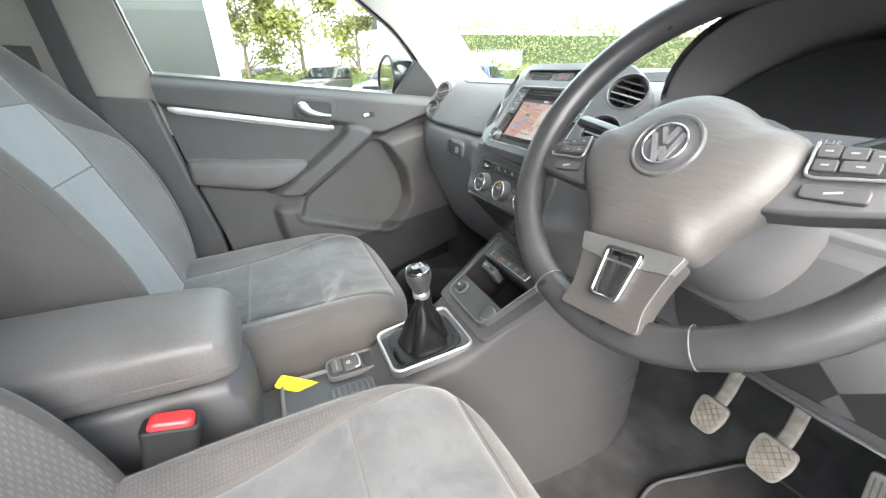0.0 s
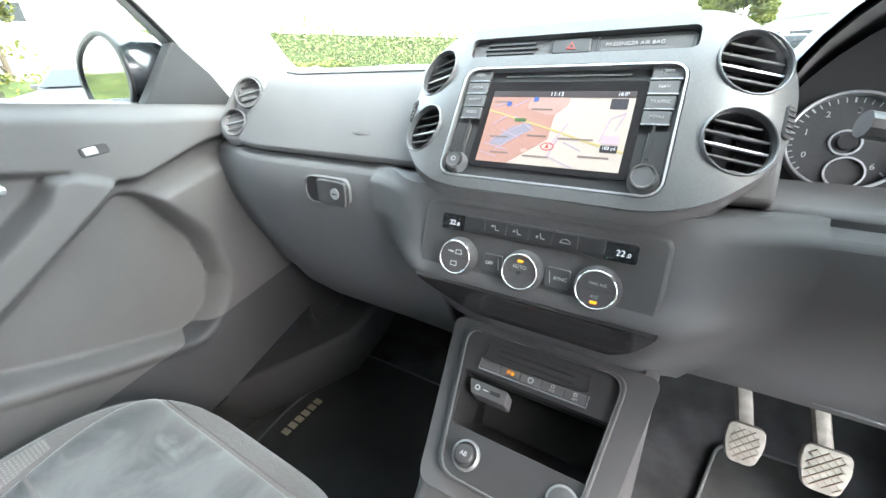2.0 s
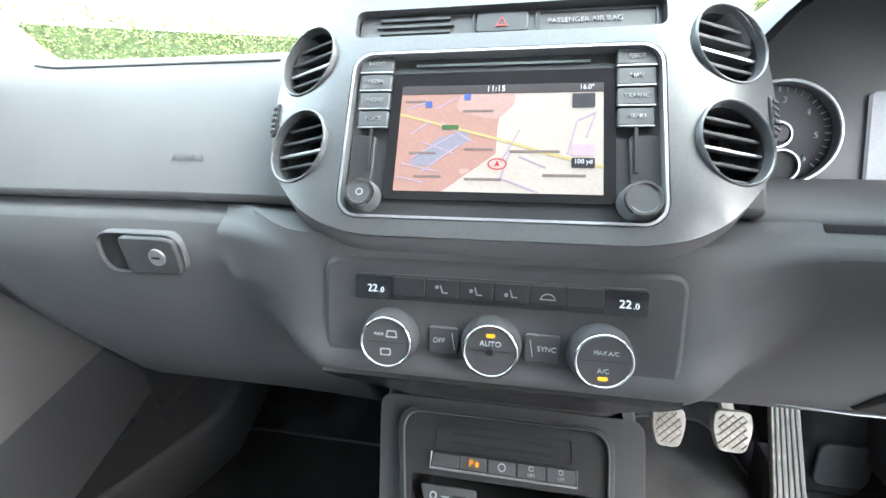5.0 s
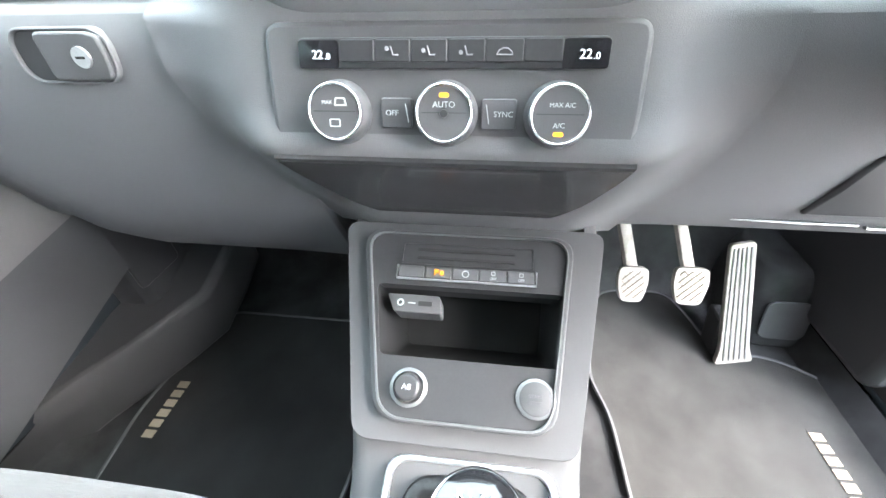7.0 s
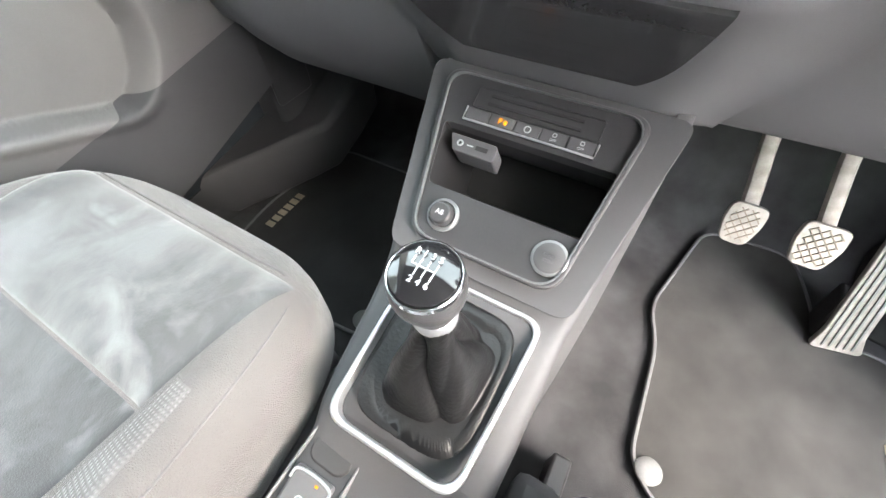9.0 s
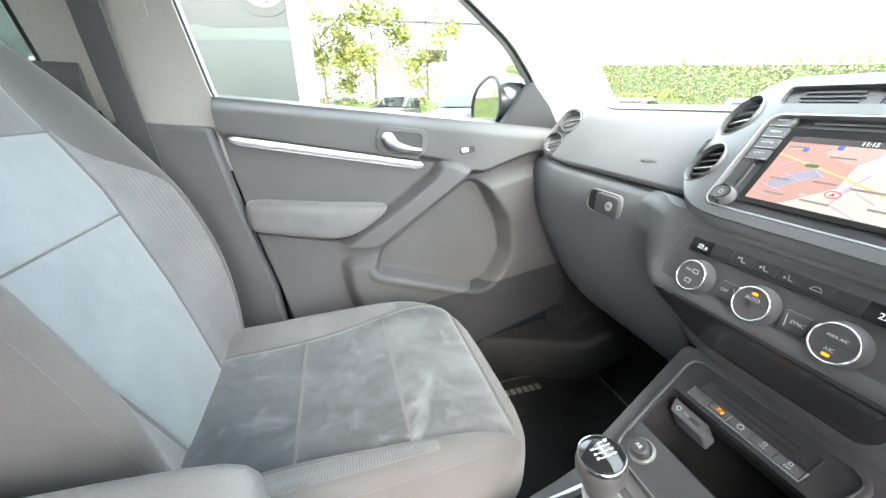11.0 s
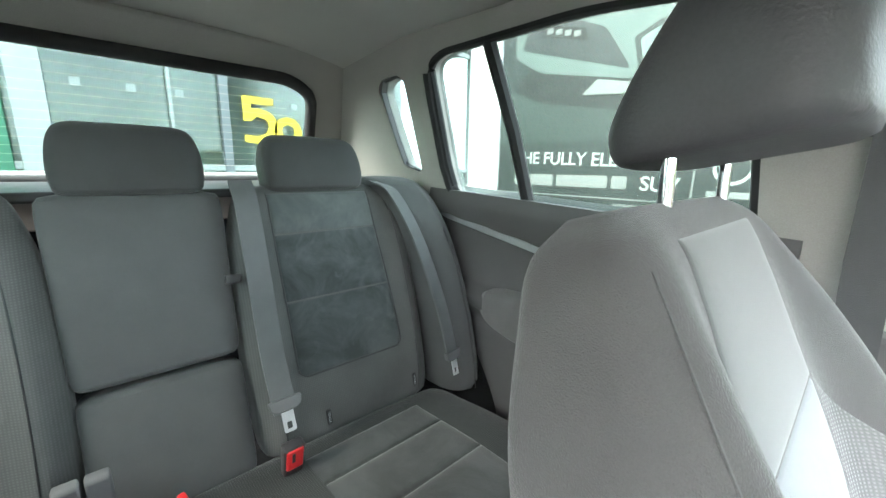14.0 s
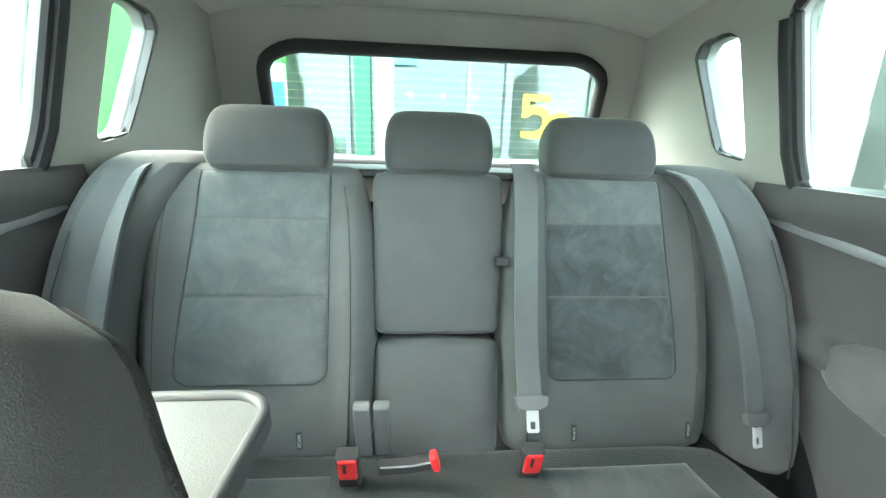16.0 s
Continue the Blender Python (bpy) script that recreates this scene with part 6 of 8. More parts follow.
for sg in (-1, 1):
    part("stalk", tube(spline([F_WHEEL @ Vector(p) for p in ((sg * 0.06, 0.020, -0.055), (sg * 0.12, 0.045, -0.05), (sg * 0.175, 0.060, -0.045))], 6), 0.011, 10, flat=((0, 0, 1), 0.7)), M_BLACK, whl, "black control stalk")
    part("stitch", tube([F_WHEEL @ Vector(((0.1715 - 0.017 * COS(b)) * COS(a), (0.1715 - 0.017 * COS(b)) * SIN(a), 0.017 * SIN(b))) for a in [radians(245 if sg < 0 else 295)] for b in [2 * math.pi * k / 20 for k in range(20)]], 0.0006, 5, closed=True), M_KNURL, whl)

# ---------------------------------------------------------------- pedals and footwell
M_BARS = mat("worn_brown_grip", (0.16, 0.135, 0.11), 0.7, var=0.2)
def pedal(name, c, w, h, tilt, roll, label, bars):
    x, y, z = c
    m = axes(c, (COS(radians(roll)), 0, SIN(radians(roll))), (0, SIN(radians(tilt)), COS(radians(tilt))))
    p = thing(name, c, label, "pedal", "foot pedals")
    part("pad", plate(rounded([(-w * 0.34, -h / 2), (w * 0.34, -h / 2), (w / 2, h * 0.05), (w * 0.46, h / 2), (-w * 0.46, h / 2), (-w / 2, h * 0.05)], 0.012), -0.008, 0.004, m), M_METAL, p, "worn silver pedal pad", bev=0.002)
    k = 0.0175
    for i in range(-6, 7):
        for sg in (-1, 1):
            pts = []
            for j in range(41):
                t = -0.06 + 0.003 * j
                u, v = i * k * 1.41 / 2 * 1.2 + t, sg * t
                if abs(u) < w * 0.36 and abs(v) < h * 0.42:
                    pts.append((u, v))
            if len(pts) > 2:
                part("ridge", plate(quad(pts[0], pts[-1], 0.0018), 0.003, 0.0062, m), M_BARS if bars else M_METAL, p)
    part("arm", tube(spline([m @ Vector(q) for q in ((0, h * 0.3, -0.010), (-0.005, h * 0.9, -0.03), (-0.02, h * 2.2, -0.05), (-0.03, h * 4, -0.03))], 6), 0.009, 8, flat=((1, 0, 0), 1.5)), M_METAL if bars else M_RUBBER, p)
    return p


pedal("clutch_pedal", (0.314, 0.324, 0.303), 0.058, 0.070, 28, 0, "worn metal clutch pedal with diamond grip", True)
pedal("brake_pedal", (0.423, 0.332, 0.300), 0.066, 0.074, 28, 0, "worn metal brake pedal with diamond grip", True)
acc = thing("accelerator_pedal", (0.56, 0.36, 0.05), "long ribbed metal accelerator pedal", "pedal", "foot pedals")
MAC = axes((0.570, 0.382, 0.203), (0.975, 0.09, 0.19), (-0.060, 0.080, 0.275))
part("plate", plate(rounded([(-0.040, -0.146), (0.040, -0.146), (0.030, -0.10), (0.025, 0.150), (-0.023, 0.150), (-0.030, -0.10)], 0.010), -0.008, 0.004, MAC), M_METAL, acc, bev=0.002)
for k in range(5):
    part("rib", plate(quad((-0.022 + 0.011 * k, -0.135), (-0.016 + 0.008 * k, 0.140), 0.0028), 0.003, 0.0062, MAC), M_TRAY, acc)
part("foot", loft([[Vector((0.595 + dx, 0.385 + dy + 0.3 * (z - 0.045), z)) for dx, dy in ((-0.028, -0.02), (0.034, -0.02), (0.034, 0.04), (-0.028, 0.04))] for z in (0.045, 0.09, 0.14)]), M_RUBBER, acc, bev=0.006)


def floor_mat(name, outline, z, label, cloth):
    f = thing(name, (sum(p[0] for p in outline) / len(outline), sum(p[1] for p in outline) / len(outline), z), label, "floor mat", "floor mats")
    o = rounded(outline, 0.05, 5)
    part("carpet", plate(o, 0.0, 0.009, Matrix.Translation((0, 0, z))), cloth, f, bev=0.003)
    part("edging", tube([(x, y, z + 0.008) for x, y in fine(o, 0.03)], 0.0042, 6, closed=True), M_LOWER, f, "black bound edge")
    return f


fm = floor_mat("floor_mat", [(0.275, 0.28), (0.345, 0.56), (0.53, 0.57), (0.56, 0.48), (0.58, 0.37), (0.70, 0.375), (0.81, 0.30), (0.80, 0.06), (0.74, -0.05), (0.68, -0.09), (0.36, -0.09), (0.31, -0.04), (0.305, 0.19)], 0.046, "black carpet floor mat with dusty marks in the driver footwell", M_MAT)
fp = floor_mat("floor_mat", [(-0.66, 0.38), (-0.24, 0.38), (-0.19, 0.10), (-0.21, -0.09), (-0.34, -0.10), (-0.67, -0.10), (-0.70, 0.10)], 0.046, "black carpet floor mat in the passenger footwell", M_MATP)
for f, x, y, turn, flip in ((fp, -0.640, 0.100, 91, 1), (fm, 0.6925, 0.131, -88, 1)):
    lm = pose(x, y, 0.0565, 0, 0, turn)
    for k in range(6):
        part("badge_bar", box((-0.056 + 0.0225 * k, 0, 0), (0.016, 0.024, 0.002), lm), M_GOLD, f, "pale plain bars of a woven badge")
for f, x, y in ((fp, -0.254, -0.059), (fm, 0.340, -0.046), (fm, 0.710, -0.021)):
    part("fixing_disc", lathe([(0.022, 0.009), (0.022, 0.014), (0.018, 0.017), (0.008, 0.017)], Matrix.Translation((x, y, 0.046)), 28), M_TRAY, f, "round grey mat fixing")
# foot rest and sill trims
fr_ = thing("foot_rest", (0.72, 0.48, 0.045), "dark carpeted block beside the accelerator pedal", "foot rest")
part("block", loft([[Vector((x, y, z)) for x, y in rrect(w, 0.24 - k * 0.06, 0.04, 4, 0.725, 0.53 + k * 0.03)] for z, w, k in ((0.045, 0.15, 0.0), (0.12, 0.145, 0.3), (0.20, 0.13, 0.7), (0.235, 0.10, 1.0))]), M_CARPET, fr_, bev=0.01)
part("cover", plate(rrect(0.10, 0.10, 0.02), 0.0, 0.006, axes((0.725, 0.428, 0.125), (1, 0, 0), (0, 0.25, 0.97))), M_DARK, fr_, "plain moulded cover", bev=0.002)
for s in (-1, 1):
    rg = []
    for y, x, z in [(y_, x_ if s < 0 else max(x_, 0.815), z_) for y_, x_, z_ in ((0.50, 0.60, 0.30), (0.40, 0.595, 0.26), (0.30, 0.605, 0.217), (0.22, 0.640, 0.212), (0.15, 0.688, 0.198), (0.07, 0.745, 0.186), (0.0, 0.785, 0.175), (-0.15, 0.798, 0.160), (-0.6, 0.80, 0.12), (-0.9, 0.80, 0.12))]:
        rg.append([Vector((s * (x + dx), y, z + dz)) for dx, dz in ((0.0, -0.14), (0.0, -0.018), (0.012, 0.0), (0.87 - x, 0.0), (0.87 - x, -0.14))])
    # sill and kick panel are darkened with the same footwell shade
    solid("sill_trim", loft(rg), M_BIN, "grey plastic door sill trim", "sill trim", "sill trims", bev=0.006)
    kx = 0.70 if s < 0 else 0.76
    kp = thing("kick_panel", (s * 0.79, 0.50, 0.13), "dark grey footwell side panel with a square hatch" if s < 0 else "dark grey footwell side panel", "kick panel", "kick panels")
    part("panel", box((s * (kx + 0.82) / 2, 0.49, 0.45), (0.82 - kx, 0.48, 0.64)), M_BIN, kp, bev=0.02)
    if s < 0:
        part("hatch", plate(rrect(0.115, 0.20, 0.012, 4, 0.305, 0.365), 0.0, 0.006, axes((-kx, 0, 0), (0, 1, 0), (0, 0, 1))), M_BLACK, kp, "dark square hatch", bev=0.002)
part("fuse_trim", tube([(0.285, 0.122, 0.592), (0.345, 0.116, 0.594), (0.40, 0.116, 0.594)], 0.003, 8, flat=((0, 0, 1), 0.5)), M_KNURL, dash)
part("fuse_trim", tube([(0.41, 0.117, 0.590), (0.55, 0.119, 0.590), (0.66, 0.14, 0.590)], 0.003, 8, flat=((0, 0, 1), 0.5)), M_KNURL, dash)
part("knee_pocket", across([(0.063, 0.690), (0.080, 0.650), (0.100, 0.612), (0.112, 0.616), (0.092, 0.652), (0.074, 0.692)], [0.33, 0.335, 0.45, 0.56, 0.655, 0.66], bow), M_BLACK, dash, "dark lower pocket lid", bev=0.003)


# ---------------------------------------------------------------- front seats
M_SEAM = mat("dark_seam_thread", (0.092, 0.089, 0.089), 0.9, var=0.1)
M_HEAD = mat("headrest_leatherette", (0.056, 0.056, 0.058), 0.55, bump=0.25, bscale=300, var=0.08)
CUSH = [(0.0, 0.07, 0.03, -0.05, 0.0), (0.010, 0.135, 0.050, -0.032, 0.001), (0.03, 0.185, 0.062, -0.018, 0.004), (0.06, 0.218, 0.071, -0.009, 0.009), (0.10, 0.240, 0.076, -0.004, 0.014), (0.16, 0.254, 0.078, -0.003, 0.020), (0.28, 0.259, 0.078, -0.014, 0.030), (0.44, 0.257, 0.078, -0.026, 0.034), (0.54, 0.25, 0.074, -0.030, 0.030), (0.58, 0.22, 0.05, -0.035, 0.01)]
BACK = [(-0.04, 0.19, 0.04, -0.05, 0.0), (-0.02, 0.225, 0.06, -0.05, 0.01), (0.0579, 0.245, 0.068, -0.05, 0.035), (0.193, 0.262, 0.07, -0.05, 0.052), (0.3281, 0.27, 0.068, -0.052, 0.056), (0.4439, 0.258, 0.064, -0.055, 0.05), (0.5404, 0.225, 0.058, -0.058, 0.032), (0.6176, 0.18, 0.052, -0.06, 0.014), (0.6658, 0.15, 0.044, -0.062, 0.004), (0.69, 0.115, 0.026, -0.064, 0.0)]


def cushion_frame(cx, front, up):
    return Matrix(((1, 0, 0, cx), (0, 0, -1, front), (0, 1, 0, up), (0, 0, 0, 1)))


BACK_D = [(s * 1.02, w * (1 + 0.15 * min(1, max(0, (s - 0.42) / 0.26))), h, c + 0.065 * step(0.46, 0.16, s), b) for s, w, h, c, b in BACK]
CUSH_D = [(s, w * 0.94, h, c, b) for s, w, h, c, b in CUSH]
# passenger back: a little taller, deeper behind and broader at the shoulders
BACK = [(s * 1.026, w * 0.974 * (1 + 0.275 * min(1, max(0, (s - 0.45) / 0.24))), h * 1.13, c - 0.13 * h, b * (1.22 + 0.2 * step(0.08, 0.15, s) * step(0.46, 0.36, s))) for s, w, h, c, b in BACK]


def back_frame(cx, lean, base, up=0.430):
    a = radians(lean)
    return Matrix(((1, 0, 0, cx), (0, COS(a), -SIN(a), base), (0, SIN(a), COS(a), up), (0, 0, 0, 1)))


def face_of(table, bolster, swell, e=4.5):
    def f(x, s):
        w, h, c, b = hermite(table, s)
        k = abs(x) / w
        return c + h * max(0.0, 1 - min(0.9999, k) ** e) ** (1 / e) + b * math.exp(-((k - bolster) / swell) ** 2)
    return f


def even(a, b, n):
    return [a + (b - a) * i / n for i in range(n + 1)]


def headrest(m, seat):
    """A wedge-shaped headrest: upright face, narrow top, its deep lower edge reaching far back."""
    tab = [(0.7287, 0.098, 0.054, -0.098, 0), (0.733, 0.119, 0.063, -0.107, 0), (0.745, 0.129, 0.066, -0.111, 0), (0.769, 0.132, 0.067, -0.106, 0), (0.820, 0.129, 0.073, -0.066, 0), (0.870, 0.116, 0.084, -0.016, 0), (0.915, 0.095, 0.098, 0.040, 0), (0.940, 0.072, 0.104, 0.076, 0), (0.950, 0.045, 0.103, 0.092, 0)]
    rings = []
    for s in [0.7287, 0.7305, 0.733, 0.738, 0.745] + even(0.755, 0.930, 22) + [0.936, 0.942, 0.947, 0.950]:
        w, yf, yr, _ = hermite(tab, s)
        rg = []
        for i in range(96):
            t = 2 * math.pi * i / 96
            u, v = [math.copysign(abs(k) ** (2 / 4.4), k) for k in (COS(t), SIN(t))]
            rg.append(m @ Vector((w * u * (0.95 + 0.05 * v), (yf + yr) / 2 + (yf - yr) / 2 * v, s + 0.003 * (1 - v))))
        rings.append(rg)
    hd = part("headrest", loft(rings), M_HEAD, seat, "dark grey leatherette headrest", deg=70)
    for sg in (-1, 1):
        part("post", tube([m @ Vector((sg * 0.092, -0.072, 0.655)), m @ Vector((sg * 0.092, -0.050, 0.755))], 0.0062, 12), M_CHROME, seat, "chrome headrest post")
        part("post_guide", lathe([(0.016, -0.02), (0.016, 0), (0.015, 0.008), (0.010, 0.010)], m @ Matrix.Translation((sg * 0.092, -0.068, 0.676)), 20), M_BLACK, seat)
    return hd


def front_seat(cx, label, lean, base, ccx, front, up, top, mh, CUSH, BACK, suede, shift):
    seat = thing("front_seat", (cx, -0.5, 0.0), label, "car seat", "front seats")
    mc, mb = cushion_frame(ccx, front, up), back_frame(cx, lean, base, top)
    part("cushion", soft(CUSH, mc, 120, 4.5, 0.84, [0.0, 0.003, 0.006] + even(0.010, 0.565, 56) + [0.573, 0.58], swell=0.15), M_CLOTH, seat, "grey cloth seat cushion", deg=70)
    fc = face_of(CUSH, 0.84, 0.15)
    lo, hi = (lambda s: -0.150 - 0.042 * step(0.40, 0.06, s)), (lambda s: 0.150 + 0.042 * step(0.40, 0.06, s))
    for s0, s1 in ((0.052, 0.205), (0.2055, 0.37), (0.3705, 0.54)):
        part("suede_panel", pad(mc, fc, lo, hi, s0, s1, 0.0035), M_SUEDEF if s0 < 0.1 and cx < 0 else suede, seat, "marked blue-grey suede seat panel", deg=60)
    # the driver backrest takes the shaded copy of the cloth
    part("backrest", soft(BACK, mb, 120, 4.5, 0.84, [BACK[0][0], -0.03, -0.02] + even(-0.01, BACK[-2][0], 60) + [BACK[-1][0] - d for d in (0.018, 0.012, 0.007, 0.003, 0.0)], swell=0.16), M_CLOTH if cx < 0 else M_CLOTHD, seat, "grey cloth backrest" if cx < 0 else "grey cloth backrest darkened for shade", deg=70)
    fb = face_of(BACK, 0.84, 0.16)
    bl = lambda s: -lerp([(0.0, 0.085), (0.2, 0.120), (0.40, 0.140), (0.66, 0.108)], s)[0]
    for s0, s1 in ((0.02, 0.355), (0.3555, 0.500), (0.5005, BACK[-1][0] - 0.028)):
        part("suede_panel", pad(mb, fb, lambda s: bl(s) + shift * 0.4, lambda s: shift - bl(s), s0, s1, 0.003), M_SUEDEB if s0 < 0.45 else M_SUEDEU, seat, "blue-grey suede back panel, paled by light and haze" if s0 < 0.45 else "grey suede upper back panel", deg=60)
    wb, wc = (lambda s: hermite(BACK, s)[0]), (lambda s: hermite(CUSH, s)[0])
    for sg in (-1, 1):
        a, b = (lambda s: -bl(s) + 0.004 + (shift if sg > 0 else -shift * 0.4)), (lambda s: a(s) + (0.80 * wb(s) - a(s)) * max(0.04, step(0.53, 0.36, s)))
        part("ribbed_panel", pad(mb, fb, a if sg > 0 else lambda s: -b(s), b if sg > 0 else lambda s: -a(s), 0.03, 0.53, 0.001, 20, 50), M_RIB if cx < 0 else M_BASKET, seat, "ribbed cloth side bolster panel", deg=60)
        a, b = (lambda s: hi(s) + 0.004), (lambda s: 0.82 * wc(s))
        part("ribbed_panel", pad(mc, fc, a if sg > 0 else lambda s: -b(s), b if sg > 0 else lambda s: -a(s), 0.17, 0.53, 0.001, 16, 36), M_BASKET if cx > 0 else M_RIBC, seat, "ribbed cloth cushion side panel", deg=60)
        part("seam", tube([mb @ Vector((sg * 0.90 * wb(s), fb(0.90 * wb(s), s) + 0.0004, s)) for s in even(0.0, BACK[-1][0] - 0.043, 50)], 0.0010, 6), M_SEAM, seat)
        part("seam", tube([mc @ Vector((sg * 0.90 * wc(s), fc(0.90 * wc(s), s) + 0.0004, s)) for s in even(0.075, 0.54, 40)], 0.0012, 6), M_SEAM, seat)
        part("side_cover", loft([[Vector((ccx + sg * x, y, z)) for x, z in ((0.20, 0.10), (0.250, 0.12), (0.258, zt), (0.20, zt))] for y, zt in ((-0.19, 0.30), (-0.30, 0.345), (-0.60, 0.35), (-0.70, 0.33))]), M_DARK, seat, bev=0.015)
        part("rail", box((ccx + sg * 0.19, -0.42, 0.06), (0.03, 0.62, 0.12)), M_BLACK, seat, bev=0.005)
        part("hinge_cover", loft([[mb @ Vector((sg * x, -0.03 + y, s)) for x, y in ((0.20, -0.05), (0.262, -0.045), (0.262, 0.045), (0.20, 0.05))] for s in (-0.06, 0.0, 0.05)]), M_DARK, seat, bev=0.012)
    # added dark sheet: the shade on the rear of the driver backrest
    def cover(u, v):
        sv = BACK[0][0] + 0.02 + (BACK[-1][0] - 0.006 - BACK[0][0] - 0.02) * v
        w, h, c, _ = hermite(BACK, sv)
        a = 2 * math.pi * (0.515 + 0.47 * u)
        x, y = [math.copysign(abs(k) ** (2 / 4.5), k) for k in (COS(a), SIN(a))]
        n = mb.to_3x3() @ Vector((x * 0.6, y, 0)).normalized()
        return mb @ Vector((w * x, c + h * y, sv)) + n * 0.003, n
    if cx > 0:
        part("back_shade", sheet(cover, 48, 44, 0.002), M_SHELL, seat, "thin dark sheet giving the shade on the rear of the backrest", deg=70)
    # seam across the front of the cushion
    part("seam", tube([mc @ Vector((x, fc(x, 0.047) + 0.0006, 0.047)) for x in even(-0.17, 0.17, 40)], 0.0012, 6), M_SEAM, seat)
    part("base", box((ccx, -0.42, 0.28), (0.40, 0.46, 0.16)), M_BLACK, seat, bev=0.01)
    headrest(mh, seat)
    return seat


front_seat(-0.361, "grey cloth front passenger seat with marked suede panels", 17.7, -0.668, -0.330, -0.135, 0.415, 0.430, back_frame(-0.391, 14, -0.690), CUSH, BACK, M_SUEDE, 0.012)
ds = front_seat(0.385, "grey cloth driver seat with suede panels and ribbed bolsters", 29, -0.695, 0.392, -0.160, 0.455, 0.440, back_frame(0.385, 22, -0.700, 0.45), CUSH_D, BACK_D, M_SUEDED, 0.0)
# folding tray, open, on the back of the driver seat
trm = axes((0.385, -1.145, 0.845), (1, 0, 0), (0, 1, -0.04))
part("folding_tray", plate(rrect(0.36, 0.23, 0.035, 6), -0.016, 0.0, trm), M_TRAY, ds, "pale grey folding tray, open", bev=0.004)
part("tray_edge", ring(rrect(0.376, 0.246, 0.042, 6), rrect(0.352, 0.222, 0.032, 6), -0.02, 0.006, trm), M_DARK, ds, "dark rounded tray edge", bev=0.005)
part("cup_recess", ring(circle(0.042, 32, -0.09, 0.045), circle(0.036, 32, -0.09, 0.045), -0.001, 0.005, trm), M_TRAY, ds, bev=0.0015)
part("tray_hinge", box((0.385, -1.02, 0.835), (0.30, 0.06, 0.03)), M_DARK, ds, bev=0.008)
# driver belt buckle beside the armrest
bk = thing("belt_buckle", (0.135, -0.62, 0.42), "black belt buckle with red release button", "belt buckle", "belt buckles")
MB = axes((0.156, -0.572, 0.552), (1, 0, 0), (0, 0.97, 0.0)) @ pose(0, 0, 0, -14, -5, 0)
part("body", loft([[MB @ Vector((x, y, z)) for x, y in rrect(w, d, 0.008)] for z, w, d in ((-0.15, 0.024, 0.046), (-0.02, 0.030, 0.060), (0.012, 0.032, 0.064))]), M_PIT, bk, bev=0.003)
part("release_button", loft([[MB @ Vector((x, y, z)) for x, y in rrect(w, d, 0.006)] for z, w, d in ((0.004, 0.026, 0.050), (0.017, 0.025, 0.048), (0.021, 0.019, 0.040))]), M_RED, bk, "red release button", bev=0.002)

# ---------------------------------------------------------------- rear bench
LEAN_R = radians(15)
def rb(x):
    return Matrix(((1, 0, 0, x), (0, COS(LEAN_R), -SIN(LEAN_R), -1.570), (0, SIN(LEAN_R), COS(LEAN_R), 0.480), (0, 0, 0, 1)))


M_RCLOTH = weave_mat("rear_seat_cloth", (0.104, 0.106, 0.104), 0.0042, "Z", strength=0.22)
# darker copy of the rear suede: the dim look of its nap, in colour
M_RSUEDED = suede_mat("rear_suede_dark_nap", (0.030, 0.036, 0.037), (0.072, 0.082, 0.083), 9, (0.092, 0.102, 0.103))
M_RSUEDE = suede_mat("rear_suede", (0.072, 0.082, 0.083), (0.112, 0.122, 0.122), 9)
# bench suede and cloth: the front seats' shadow is put into both colours
M_BSUEDE = suede_mat("shaded_bench_suede", (0.008, 0.010, 0.011), (0.038, 0.042, 0.043), 8)
M_BCLOTH = weave_mat("shaded_bench_cloth", (0.025, 0.027, 0.027), 0.0045, "Y", strength=0.6)
# headrests: plain rear cloth with their shading put into the colour
M_RHEAD = mat("shaded_headrest_cloth", (0.062, 0.064, 0.064), 0.85, bump=0.4, bscale=800, var=0.08, sheen=0.2)
M_RPLAIN = mat("rear_plain_cloth", (0.086, 0.088, 0.089), 0.9, bump=0.4, bscale=800, var=0.06, sheen=0.25)
RB = [(0.0, 0.20, 0.035, -0.05, 0.0), (0.015, 0.222, 0.048, -0.05, 0.006), (0.08, 0.232, 0.055, -0.05, 0.016), (0.30, 0.236, 0.055, -0.05, 0.022), (0.50, 0.225, 0.052, -0.05, 0.016), (0.585, 0.205, 0.045, -0.05, 0.006), (0.615, 0.190, 0.030, -0.052, 0.0), (0.622, 0.17, 0.015, -0.052, 0.0)]


def rear_headrest(seat, m, w):
    hr = [(0.600, w - 0.03, 0.030, -0.035, 0), (0.606, w - 0.008, 0.042, -0.03, 0), (0.625, w, 0.050, -0.028, 0), (0.68, w, 0.050, -0.03, 0), (0.718, w - 0.008, 0.044, -0.034, 0), (0.737, w - 0.02, 0.032, -0.038, 0), (0.744, w - 0.04, 0.016, -0.04, 0)]
    return part("headrest", soft(hr, m, 40, 5.0), M_RHEAD, seat, "dark grey cloth headrest", sub=1)


